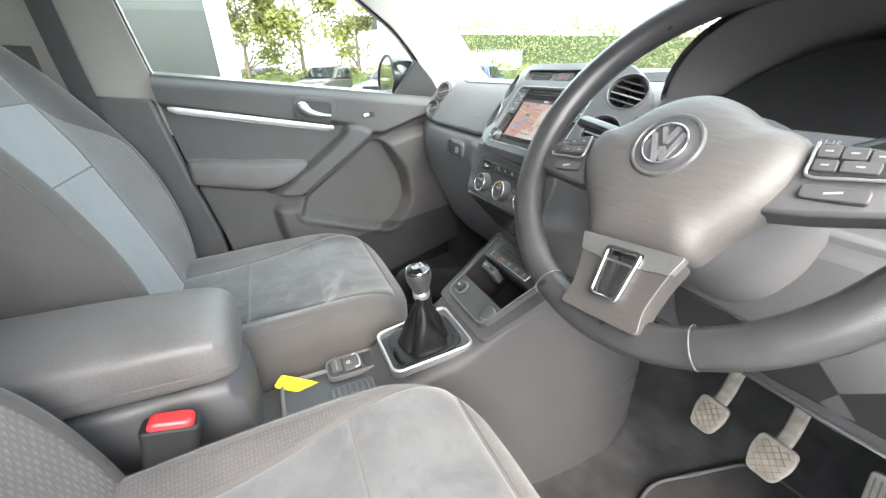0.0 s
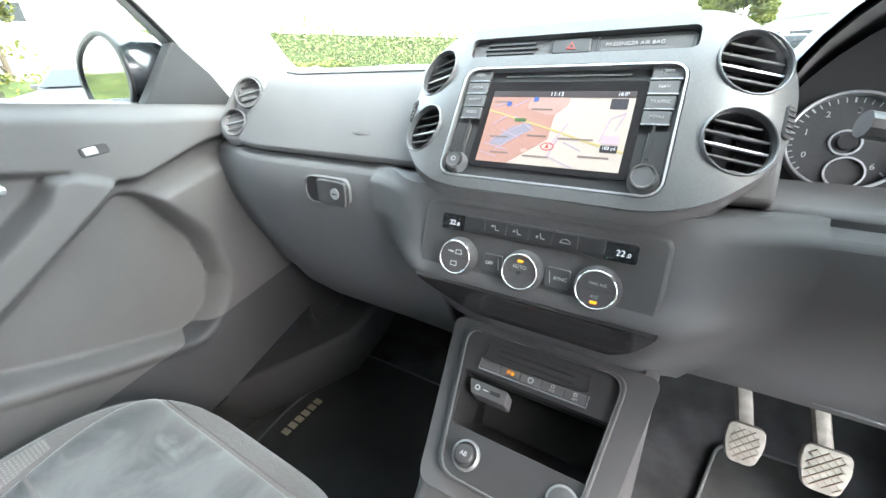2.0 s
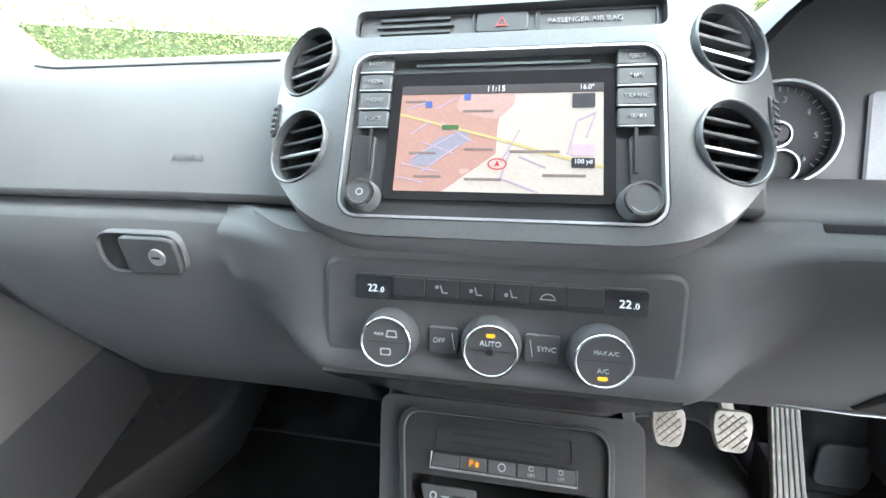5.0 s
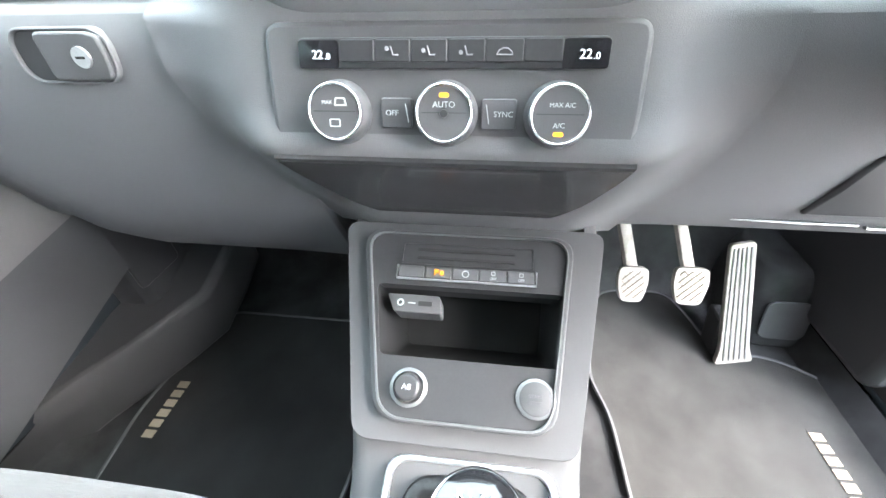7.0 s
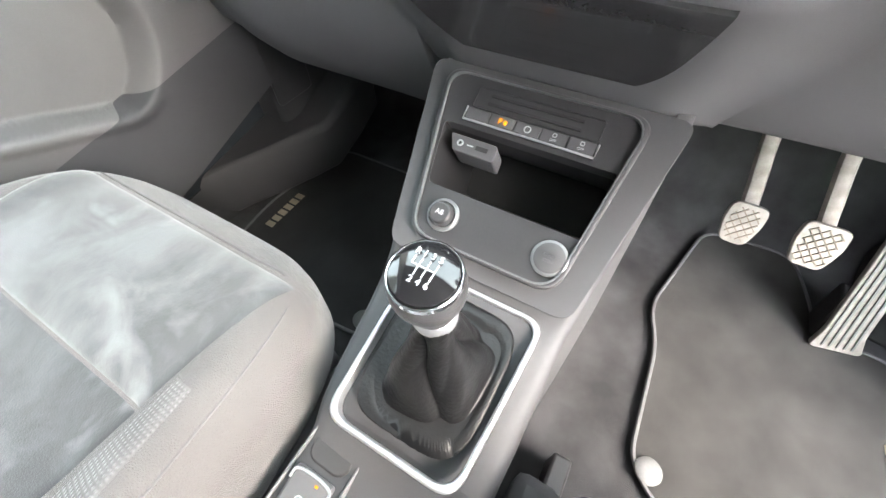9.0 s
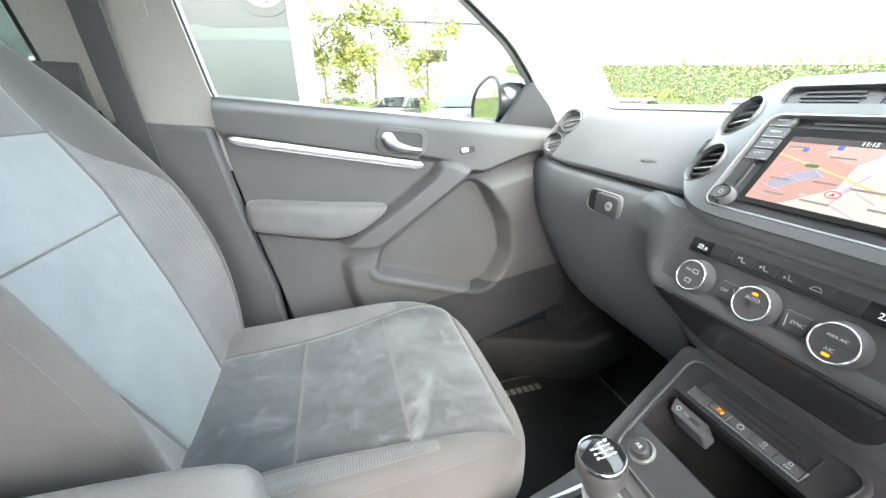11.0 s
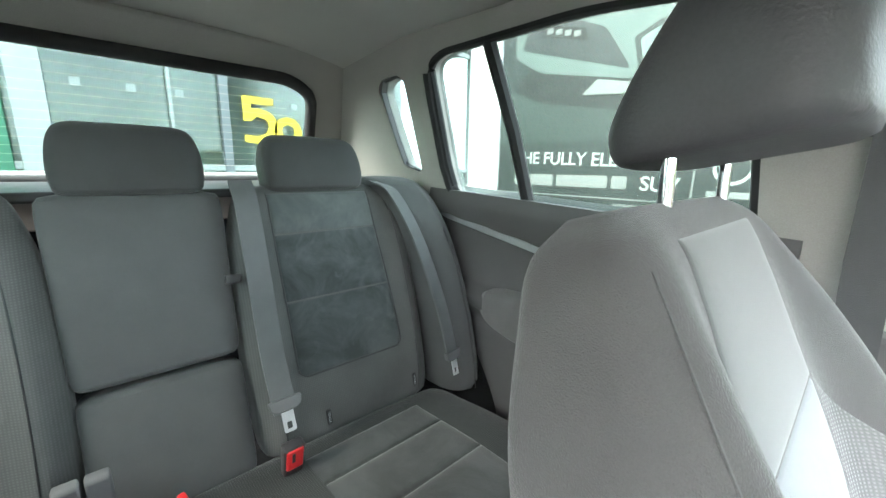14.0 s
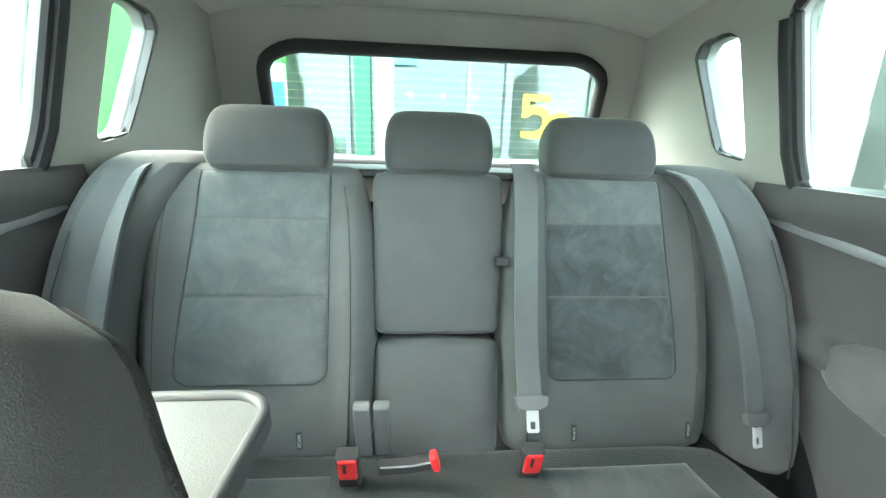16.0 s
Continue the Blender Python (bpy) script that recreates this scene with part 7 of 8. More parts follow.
def rear_outer(cx, inner, tp):
    st = thing("rear_seat_back", (cx, -1.6, 0.48), "dark grey cloth rear seat back with suede panels", "rear seat", "rear seat backs")
    m = rb(cx)
    part("backrest", soft(RB, m, 120, 5.0, 0.84, [0.0, 0.006] + even(0.015, 0.59, 50) + [0.60, 0.608, 0.615, 0.62, 0.622], swell=0.14), M_RCLOTH, st, deg=70)
    f = face_of(RB, 0.84, 0.14, 5.0)
    o = inner
    lo, hi, r = tp
    for s0, s1 in ((0.163, 0.339), (0.340, 0.499), (0.500, 0.598)):
        cut = lambda s: (r - math.sqrt(max(0.0, r * r - max(0.0, r - (s - 0.163)) ** 2))) if s < 0.163 + r else 0.0
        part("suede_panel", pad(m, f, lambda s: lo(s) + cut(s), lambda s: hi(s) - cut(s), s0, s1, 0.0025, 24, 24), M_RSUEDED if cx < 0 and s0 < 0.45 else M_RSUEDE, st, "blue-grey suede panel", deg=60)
    part("panel_seam", tube([m @ Vector((x, f(x, s) + 0.0006, s)) for x, s in [(lo(s) + cut(s) - 0.001, s) for s in even(0.598, 0.164, 40)] + [(lo(0.163) + r + (hi(0.163) - lo(0.163) - 2 * r) * k / 12, 0.162) for k in range(13)] + [(hi(s) - cut(s) + 0.001, s) for s in even(0.164, 0.598, 40)]], 0.0013, 5), M_BLACK, st)
    for sg in (-1, 1):
        part("seam", tube([m @ Vector((sg * 0.80 * hermite(RB, s)[0], f(0.80 * hermite(RB, s)[0], s) + 0.0004, s)) for s in even(0.03, 0.57, 40)], 0.0015, 5), M_BLACK, st)
    rear_headrest(st, rb(cx + o), 0.127)
    return st


rl = rear_outer(0.375, -0.010, (lambda s: -0.1400, lambda s: 0.120 + 0.036 * step(0.60, 0.17, s), 0.030))
rrr = rear_outer(-0.365, 0.013, (lambda s: -0.120 - 0.028 * step(0.60, 0.17, s), lambda s: 0.141 - 0.006 * step(0.5, 0.17, s), 0.020))
rm = thing("rear_centre_back", (0.01, -1.6, 0.48), "dark grey cloth centre section of the rear seat with folded armrest", "rear seat", "rear seat backs")
RM1 = [(0.0, 0.118, 0.035, -0.046, 0), (0.010, 0.129, 0.050, -0.046, 0), (0.13, 0.131, 0.054, -0.046, 0), (0.240, 0.131, 0.050, -0.046, 0), (0.252, 0.122, 0.035, -0.046, 0)]
RM2 = [(0.256, 0.120, 0.035, -0.048, 0), (0.266, 0.132, 0.050, -0.048, 0), (0.42, 0.137, 0.054, -0.048, 0), (0.595, 0.142, 0.048, -0.048, 0), (0.614, 0.134, 0.03, -0.048, 0)]
mm_ = rb(0.008)
part("armrest_section", soft(RM1, mm_, 40, 7.0, steps=[0.0, 0.010, 0.03, 0.13, 0.22, 0.240, 0.252]), M_RPLAIN, rm, sub=1)
part("back_section", soft(RM2, mm_, 40, 7.0, steps=[0.256, 0.266, 0.29, 0.42, 0.56, 0.595, 0.614]), M_RPLAIN, rm, sub=1)
rear_headrest(rm, mm_, 0.118)
part("belt_clip", box((-0.134, 0.012, 0.415), (0.030, 0.014, 0.020), mm_), M_BLACK, rrr, "small black belt clip", bev=0.003)
for x in (-0.268, -0.513, 0.275):
    tg = part("fabric_tag", plate(rrect(0.012, 0.034, 0.002), 0.0, 0.0025, axes((x, -1.555 + 0.012, 0.558), (0.9, 0.25, 0.0), (0, -0.2, 0.97))), M_BLACK, rrr if x < 0 else rl, "small black fabric tag")
    letters("ISOFIX", 0.0085, axes((x, -1.5400, 0.558), (0, -0.2, 0.97), (-0.9, -0.25, 0.0)) @ pose(0, 0, 0.003), M_WHITEP, tg)
# bench cushion
RC = [(0.0, 0.60, 0.04, -0.04, 0), (0.015, 0.625, 0.06, -0.03, 0), (0.06, 0.635, 0.072, -0.016, 0), (0.20, 0.64, 0.075, -0.016, 0), (0.40, 0.635, 0.075, -0.036, 0), (0.50, 0.62, 0.07, -0.045, 0), (0.53, 0.58, 0.04, -0.05, 0)]
MRC = Matrix(((1, 0, 0, 0.008), (0, 0, -1, -1.07), (0, 1, 0, 0.472), (0, 0, 0, 1)))
bench = thing("rear_bench", (0.0, -1.3, 0.05), "dark grey cloth rear bench cushion with suede panels", "rear seat")
# cushion and panels wear the shadowed colours
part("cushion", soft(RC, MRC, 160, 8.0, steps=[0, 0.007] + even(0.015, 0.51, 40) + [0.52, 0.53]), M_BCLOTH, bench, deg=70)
for x0, x1 in ((-0.50, -0.20), (0.20, 0.50)):
    for s0, s1 in ((0.07, 0.21), (0.212, 0.34), (0.342, 0.44)):
        part("suede_panel", pad(MRC, lambda x, s: hermite(RC, s)[1] + hermite(RC, s)[2] * (1 - min(0.999, abs(x) / hermite(RC, s)[0]) ** 8) ** 0.125, lambda s, a=x0: a, lambda s, b=x1: b, s0, s1, 0.003, 20, 16), M_BSUEDE, bench, "brushed suede panel darkened for shade", deg=60)
part("base", box((0, -1.32, 0.23), (1.20, 0.46, 0.40)), M_DARK, bench, bev=0.02)
# side bolsters between bench and doors
for s in (-1, 1):
    rg = []
    for z, x0, x1, y0 in ((0.46, 0.60, 0.735, -1.46), (0.56, 0.60, 0.735, -1.47), (0.70, 0.60, 0.732, -1.50), (0.85, 0.585, 0.728, -1.55), (0.95, 0.56, 0.722, -1.60), (1.02, 0.52, 0.710, -1.645), (1.075, 0.48, 0.690, -1.69), (1.095, 0.47, 0.665, -1.75)):
        rg.append([Vector((s * x, y, z)) for x, y in ((x0, -1.84), (x0, y0 - 0.10), (x0 + 0.02, y0 - 0.055), (x0 + 0.05, y0 - 0.02), (x1 - 0.045, y0 - 0.004), (x1 - 0.015, y0 - 0.03), (x1, y0 - 0.08), (x1, -1.84))])
    sbl = thing("side_bolster", (s * 0.66, -1.65, 0.46), "dark grey rounded trim beside the rear seat", "side bolster", "rear side bolsters")
    part("pad", loft(rg), M_RPLAIN, sbl, sub=1)
    part("seam", tube([Vector((s * (x1 - 0.058), y0 - 0.006, z)) for z, x0, x1, y0 in ((0.50, 0.60, 0.735, -1.465), (0.56, 0.60, 0.735, -1.47), (0.70, 0.60, 0.732, -1.50), (0.85, 0.585, 0.728, -1.55), (0.95, 0.56, 0.722, -1.60))], 0.0016, 6), M_BLACK, sbl)
# rear belts
def rear_belt(path, across, tongue, mt, label):
    b = thing("seat_belt", path[-1], label, "seat belt", "rear seat belts")
    part("webbing", belt(spline(path, 6), across, 0.047), M_BELT, b)
    p, d = Vector(tongue), (Vector(path[-1]) - Vector(path[-2])).normalized()
    m = axes(p, across, -d)
    part("tongue_grip", plate(rounded([(-0.034, 0.012), (-0.030, -0.008), (-0.016, -0.014), (0.016, -0.014), (0.030, -0.008), (0.034, 0.012)], 0.005), -0.006, 0.007, m), M_DASH, b, "grey belt tongue grip", bev=0.002)
    part("tongue", holed(rrect(0.024, 0.046, 0.004, 4, 0, -0.032), [rrect(0.010, 0.014, 0.002, 4, 0, -0.042)], -0.0015, 0.0015, m), M_TONGUE, b, "metal belt tongue", bev=0.0005)
    return b


rear_belt([(-0.165, -1.705, 1.085), (-0.166, -1.672, 1.04), (-0.167, -1.640, 0.93), (-0.168, -1.590, 0.74), (-0.170, -1.535, 0.62)], (1, 0, 0), (-0.170, -1.532, 0.640), 0, "grey centre seat belt hanging down the rear seat")
rear_belt([(-0.520, -1.74, 1.078), (-0.545, -1.685, 1.05), (-0.575, -1.612, 0.93), (-0.600, -1.545, 0.76), (-0.612, -1.505, 0.62)], (1, 0.25, 0.1), (-0.612, -1.500, 0.615), 0, "grey outer seat belt hanging beside the rear seat")
rear_belt([(0.592, -1.74, 1.070), (0.600, -1.685, 1.045), (0.608, -1.612, 0.93), (0.614, -1.545, 0.76), (0.618, -1.505, 0.62)], (1, -0.25, -0.1), (0.627, -1.500, 0.50), 0, "grey outer seat belt behind the driver seat")
# rear buckles
def buckle(p, lean, yaw, h, label):
    b = thing("belt_buckle", p, label, "belt buckle", "belt buckles")
    m = pose(*p, lean, 0, yaw)
    part("body", loft([[m @ Vector((x, y, z)) for x, y in rrect(w, d, 0.006)] for z, w, d in ((-0.06, 0.036, 0.02), (0.0, 0.040, 0.024), (h, 0.042, 0.026))]), M_BLACK, b, bev=0.003)
    part("release_button", box((0, 0.011, h - 0.028), (0.034, 0.010, 0.052), m), M_RED, b, "red release button", bev=0.004)
    part("slot", box((0.004, 0.0166, h - 0.020), (0.006, 0.002, 0.022), m), M_BLACK, b)
    return b


buckle((-0.163, -1.500, 0.512), -14, 0, 0.070, "black rear buckle with red button standing in the bench")
buckle((0.172, -1.490, 0.522), -14, 0, 0.070, "black rear buckle with red button beside the centre seat")
lb = thing("belt_buckle", (0.06, -1.49, 0.53), "grey buckle lying flat with red tip", "belt buckle", "belt buckles")
part("body", loft([[Vector((x, y + dy, z + dz)) for dy, dz in ((-0.012, -0.008), (0.012, -0.008), (0.012, 0.009), (-0.012, 0.009))] for x, y, z in ((0.12, -1.485, 0.545), (0.06, -1.47, 0.562), (0.025, -1.463, 0.575))]), M_BLACK, lb, bev=0.003)
part("bright_edge", tube([(0.115, -1.473, 0.556), (0.06, -1.458, 0.572), (0.026, -1.451, 0.585)], 0.0016, 6), M_SILVER, lb)
part("release_button", box((0.020, -1.460, 0.580), (0.014, 0.024, 0.030), turn=(0, 15, 0)), M_RED, lb, "red release button", bev=0.004)
for x in (0.118, 0.155):
    part("buckle_strap", loft([[Vector((x + dx, y, z)) for dx in (-0.016, 0.016)] + [Vector((x + dx, y + 0.012, z)) for dx in (0.016, -0.016)] for y, z in ((-1.575, 0.50), (-1.550, 0.58), (-1.540, 0.635), (-1.548, 0.642))]), M_DASH, lb, bev=0.004)


# ---------------------------------------------------------------- outside
GZ = -0.38
M_ASPHALT = mat("pale_asphalt", (0.075, 0.068, 0.063), 0.9, bump=0.6, bscale=60, var=0.18, scale=0.6)
M_GRASS = mat("grass", (0.05, 0.085, 0.02), 0.95, bump=0.8, bscale=30, var=0.3, scale=1.2)
M_LINE = mat("road_paint", (0.6, 0.6, 0.57), 0.8, var=0.15, scale=3)
M_WHITE = mat("white_cladding", (0.62, 0.63, 0.63), 0.6, var=0.05, scale=1.0)
M_FENCE = mat("white_palisade_steel", (0.5, 0.51, 0.5), 0.5, var=0.1)
M_BARK = mat("tree_bark", (0.09, 0.07, 0.05), 0.95, bump=1.0, bscale=40, var=0.25)
M_ROOFG = mat("grey_roof_sheet", (0.16, 0.17, 0.18), 0.6, var=0.1, scale=0.5)


def leaf_mat(name, a, b):
    m = mat(name, a, 0.7, var=0.2, scale=2.0)
    n, l = m.node_tree.nodes, m.node_tree.links
    bs = n["Principled BSDF"]
    g = n.new("ShaderNodeNewGeometry")
    mx = n.new("ShaderNodeMix")
    mx.data_type = "RGBA"
    mx.inputs["A"].default_value, mx.inputs["B"].default_value = (*a, 1), (*b, 1)
    l.new(g.outputs["Random Per Island"], mx.inputs["Factor"])
    l.new(mx.outputs["Result"], bs.inputs["Base Color"])
    bs.inputs["Subsurface Weight"].default_value = 0.0
    return m


M_LEAF = leaf_mat("summer_leaves", (0.08, 0.105, 0.016), (0.19, 0.18, 0.035))
M_HEDGE = leaf_mat("hedge_leaves", (0.15, 0.18, 0.06), (0.30, 0.30, 0.12))
ground = solid("ground", plate([(-400, -400), (400, -400), (400, 400), (-400, 400)], -0.2, 0.0, Matrix.Translation((0, 0, GZ))), M_ASPHALT, "pale grey asphalt car park", "ground", kind="structure")
solid("grass_verge", plate([(-26, 24), (60, 30), (60, 40), (-26, 34)], 0.0, 0.10, Matrix.Translation((0, 0, GZ))), M_GRASS, "green mown grass verge beside the car park", "grass", kind="structure")
solid("grass_bank", plate([(-26, -6), (-20.5, -6), (-17.5, 8), (-18, 18), (-26, 18)], 0.0, 0.10, Matrix.Translation((0, 0, GZ))), M_GRASS, "green grass strip below the fence", "grass", kind="structure")
for k in range(5):
    solid("bay_line", plate(quad((-11.5, -1.0 + 2.6 * k), (-16.5, -0.2 + 2.6 * k + 2.2), 0.1), 0.002, 0.006, Matrix.Translation((0, 0, GZ))), M_LINE, "white painted parking bay line on asphalt", "road marking", "parking lines")
solid("bay_line", plate(quad((-11.5, -3), (-11.2, 14), 0.12), 0.002, 0.006, Matrix.Translation((0, 0, GZ))), M_LINE, "white painted parking bay line on asphalt", "road marking", "parking lines")


def leaves(bm_v, bm_f, rng, c, r, n, size, squash=0.85):
    for _ in range(n):
        while True:
            p = Vector((rng.uniform(-1, 1), rng.uniform(-1, 1), rng.uniform(-1, 1)))
            if 0.15 < p.length < 1:
                break
        q = Vector(c) + Vector((p.x * r, p.y * r, p.z * r * squash))
        u = Vector((rng.gauss(0, 1), rng.gauss(0, 1), rng.gauss(0, 0.6))).normalized()
        w = u.cross(Vector((rng.gauss(0, 1), rng.gauss(0, 1), rng.gauss(0, 1)))).normalized()
        s = size * rng.uniform(0.6, 1.3)
        i = len(bm_v)
        bm_v += [q - u * s, q + w * s * 0.45, q + u * s, q - w * s * 0.45]
        bm_f.append((i, i + 1, i + 2, i + 3))


def raw_part(name, verts, faces, material, parent, kind=""):
    me = bpy.data.meshes.new(name)
    o = ORG[parent.name]
    me.from_pydata([tuple(v - o) for v in verts], [], faces)
    me.materials.append(material)
    ob = new(name, me)
    ob.parent = parent
    return tagged(ob, kind=kind)


def tree(x, y, h, r, n, label, seed, material=None, size=0.16, low=0.35):
    rng = random.Random(seed)
    t = thing("tree", (x, y, GZ), label, "tree", "car park trees")
    trunk_h = h * 0.42
    tp = [Vector((x, y, GZ)), Vector((x + 0.05, y, GZ + trunk_h * 0.5)), Vector((x - 0.04, y + 0.05, GZ + trunk_h)), Vector((x, y, GZ + h * 0.8))]
    part("trunk", tube(spline(tp, 4), [0.16 * (1 - 0.075 * i) for i in range(13)], 9), M_BARK, t)
    v, f = [], []
    for k in range(9):
        a = rng.uniform(0, 6.28)
        z0 = GZ + h * rng.uniform(low, 0.7)
        L = r * rng.uniform(0.55, 1.0)
        e = Vector((x + L * COS(a), y + L * SIN(a), z0 + h * rng.uniform(0.1, 0.28)))
        part("limb", tube(spline([(x, y, z0), (x + L * 0.4 * COS(a), y + L * 0.4 * SIN(a), z0 + h * 0.06), e], 4), [0.05 * (1 - 0.09 * i) for i in range(9)], 6), M_BARK, t)
        for j in range(3):
            leaves(v, f, rng, e + Vector((rng.uniform(-0.4, 0.4), rng.uniform(-0.4, 0.4), rng.uniform(-0.3, 0.5))) * r * 0.5, r * rng.uniform(0.22, 0.42), n // 32, size)
    for j in range(6):
        leaves(v, f, rng, (x + rng.uniform(-0.5, 0.5) * r, y + rng.uniform(-0.5, 0.5) * r, GZ + h * rng.uniform(low + 0.2, 0.95)), r * rng.uniform(0.25, 0.45), n // 30, size)
    raw_part("crown", v, f, material or M_LEAF, t)
    return t


def hedge(x0, y0, x1, y1, h, w, n, label, seed, material=None, size=0.11, fall=0.0):
    rng = random.Random(seed)
    t = thing("hedge", ((x0 + x1) / 2, (y0 + y1) / 2, GZ), label, "hedge", kind="stuff")
    v, f = [], []
    d = Vector((x1 - x0, y1 - y0))
    nrm = Vector((-d.y, d.x)).normalized()
    for _ in range(n):
        s = rng.random()
        hh = h * (1 - fall * s) * (0.9 + 0.16 * noise.noise(Vector((s * 14, seed, 0))) + 0.10 * noise.noise(Vector((s * 60, seed, 3))))
        z = GZ + hh * (rng.random() ** 0.7)
        o = rng.uniform(-w / 2, w / 2)
        c = Vector((x0 + d.x * s + nrm.x * o, y0 + d.y * s + nrm.y * o, z))
        leaves(v, f, rng, c, 0.12, 1, size)
    raw_part("foliage", v, f, material or M_HEDGE, t, "stuff")
    # added solid filler, coloured as the shaded depth between the leaves
    m_core = bpy.data.materials.get("hedge_inner_shade") or mat("hedge_inner_shade", (0.06, 0.08, 0.03), 0.95, var=0.3, scale=3)
    a = math.degrees(math.atan2(d.y, d.x))
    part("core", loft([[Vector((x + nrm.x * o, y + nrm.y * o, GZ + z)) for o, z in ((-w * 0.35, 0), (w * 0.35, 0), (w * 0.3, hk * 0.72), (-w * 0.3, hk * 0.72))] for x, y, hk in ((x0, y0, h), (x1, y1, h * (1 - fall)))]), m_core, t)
    return t


# parked cars: one builder, nose along local +y
M_CGLASS = mat("dark_car_window", (0.012, 0.014, 0.016), 0.1, var=0.05, spec=0.3)
M_TYRE = mat("tyre_rubber", (0.02, 0.02, 0.02), 0.8, var=0.1)
M_ALLOY = mat("alloy_wheel", (0.4, 0.41, 0.42), 0.3, metal=0.8)
M_LAMP = mat("clear_headlamp", (0.6, 0.62, 0.65), 0.1, metal=0.3)
M_TAILR = mat("red_tail_lamp", (0.4, 0.02, 0.02), 0.2)
M_PLATE = mat("pale_plate", (0.6, 0.6, 0.55), 0.5)
PAINTS = {}


def parked_car(x, y, yaw, color, label, height=1.0, seed=0):
    m = pose(x, y, GZ, 0, 0, yaw) @ Matrix.Diagonal((1, 1, height, 1))
    c = thing("parked_car", (x, y, GZ), label, "car", "parked cars")
    pm = PAINTS.get(color)
    if not pm:
        pm = PAINTS[color] = mat("car_paint_%d" % len(PAINTS), color, 0.3, metal=0.0, var=0.03, coat=0.25)
    W = 0.9
    low = [(-2.20, 0.30), (-2.22, 0.75), (-2.10, 1.0), (-1.0, 1.02), (0.80, 1.04), (1.85, 0.93), (2.12, 0.78), (2.18, 0.30)]
    rings = []
    for u in (-1, -0.96, -0.8, 0, 0.8, 0.96, 1):
        k = 1 - 0.03 * abs(u) ** 4
        rings.append([m @ Vector((W * u, yy * k, zz * (1 - 0.05 * (abs(u) > 0.95)))) for yy, zz in low])
    part("body", loft(rings), pm, c, bev=0.03)
    cab = [(-2.08, 1.0), (-1.92, 1.42), (-1.72, 1.585), (-0.4, 1.62), (0.10, 1.55), (0.82, 1.03)]
    rings = []
    for u, k, dz in ((-1, 1.0, 0.0), (-0.86, 0.97, 0.0), (0, 1.0, 0.02), (0.86, 0.97, 0.0), (1, 1.0, 0.0)):
        rings.append([m @ Vector((W * u * (0.97 - 0.20 * (zz - 1.0) / 0.6 * (abs(u) > 0.8)), yy * k, zz + dz * (zz > 1.4) - (0.04 if abs(u) == 1 and zz > 1.3 else 0))) for yy, zz in cab])
    part("cabin", loft(rings), pm, c, bev=0.04)
    for sg in (-1, 1):
        for pts in (((-1.80, 1.06), (-1.02, 1.06), (-1.02, 1.47), (-1.62, 1.46)), ((-0.95, 1.06), (-0.10, 1.06), (-0.12, 1.48), (-0.95, 1.48)), ((-0.03, 1.06), (0.62, 1.06), (0.05, 1.45), (-0.03, 1.47))):
            q = [m @ Vector((sg * (W * 0.985 - 0.27 * (zz - 1.0)), yy, zz)) for yy, zz in pts]
            q2 = [p + m.to_3x3() @ Vector((sg * 0.012, 0, 0)) for p in q]
            part("window", loft([q, q2]), M_CGLASS, c)
    for pts, mt, nm in ((((-0.72, 0.85, 1.06), (0.72, 0.85, 1.06), (0.58, 0.17, 1.50), (-0.58, 0.17, 1.50)), M_CGLASS, "windscreen"), (((-0.66, -2.10, 1.05), (0.66, -2.10, 1.05), (0.56, -1.93, 1.46), (-0.56, -1.93, 1.46)), M_CGLASS, "rear_window")):
        q = [m @ (Vector(p) + Vector((0, 0.02 * (1 if p[1] > 0 else -1), 0.01))) for p in pts]
        q2 = [m @ (Vector(p) + Vector((0, 0.035 * (1 if p[1] > 0 else -1), 0.025))) for p in pts]
        part(nm, loft([q, q2]), mt, c)
    for sx in (-1, 1):
        for yy in (-1.35, 1.33):
            w = part("wheel", lathe([(0.34, -0.11), (0.355, -0.06), (0.355, 0.06), (0.34, 0.11)], m @ pose(sx * 0.82, yy, 0.35, 0, 90, 0), 24), M_TYRE, c, "black tyre")
            part("rim", lathe([(0.24, 0.0), (0.24, 0.118), (0.06, 0.10), (0.05, 0.11)], m @ pose(sx * 0.82, yy, 0.35, 0, 90 * sx, 0), 20), M_ALLOY, w)
        part("headlamp", box((sx * 0.66, 2.06, 0.76), (0.40, 0.18, 0.13), m), M_LAMP, c, "clear headlamp", bev=0.03)
        part("tail_lamp", box((sx * 0.74, -2.12, 0.90), (0.28, 0.2, 0.16), m), M_TAILR, c, "red tail lamp", bev=0.03)
        part("mirror", box((sx * 0.98, 0.55, 1.10), (0.2, 0.1, 0.13), m), pm, c, bev=0.03)
        part("roof_rail", tube([m @ Vector((sx * 0.62, yy, zz)) for yy, zz in ((-1.6, 1.60), (-1.4, 1.65), (-0.3, 1.67), (0.0, 1.60))], 0.02, 6), M_ALLOY, c)
    part("grille", box((0, 2.13, 0.76), (0.80, 0.12, 0.14), m), M_CGLASS, c, bev=0.02)
    part("bumper", box((0, 2.13, 0.42), (1.60, 0.16, 0.22), m), M_TYRE, c, bev=0.04)
    part("number_plate", box((0, 2.22, 0.52), (0.52, 0.02, 0.11), m), M_PLATE, c, "plain pale number plate")
    part("number_plate", box((0, -2.24, 0.70), (0.52, 0.02, 0.11), m), M_PLATE, c, "plain pale number plate")
    return c


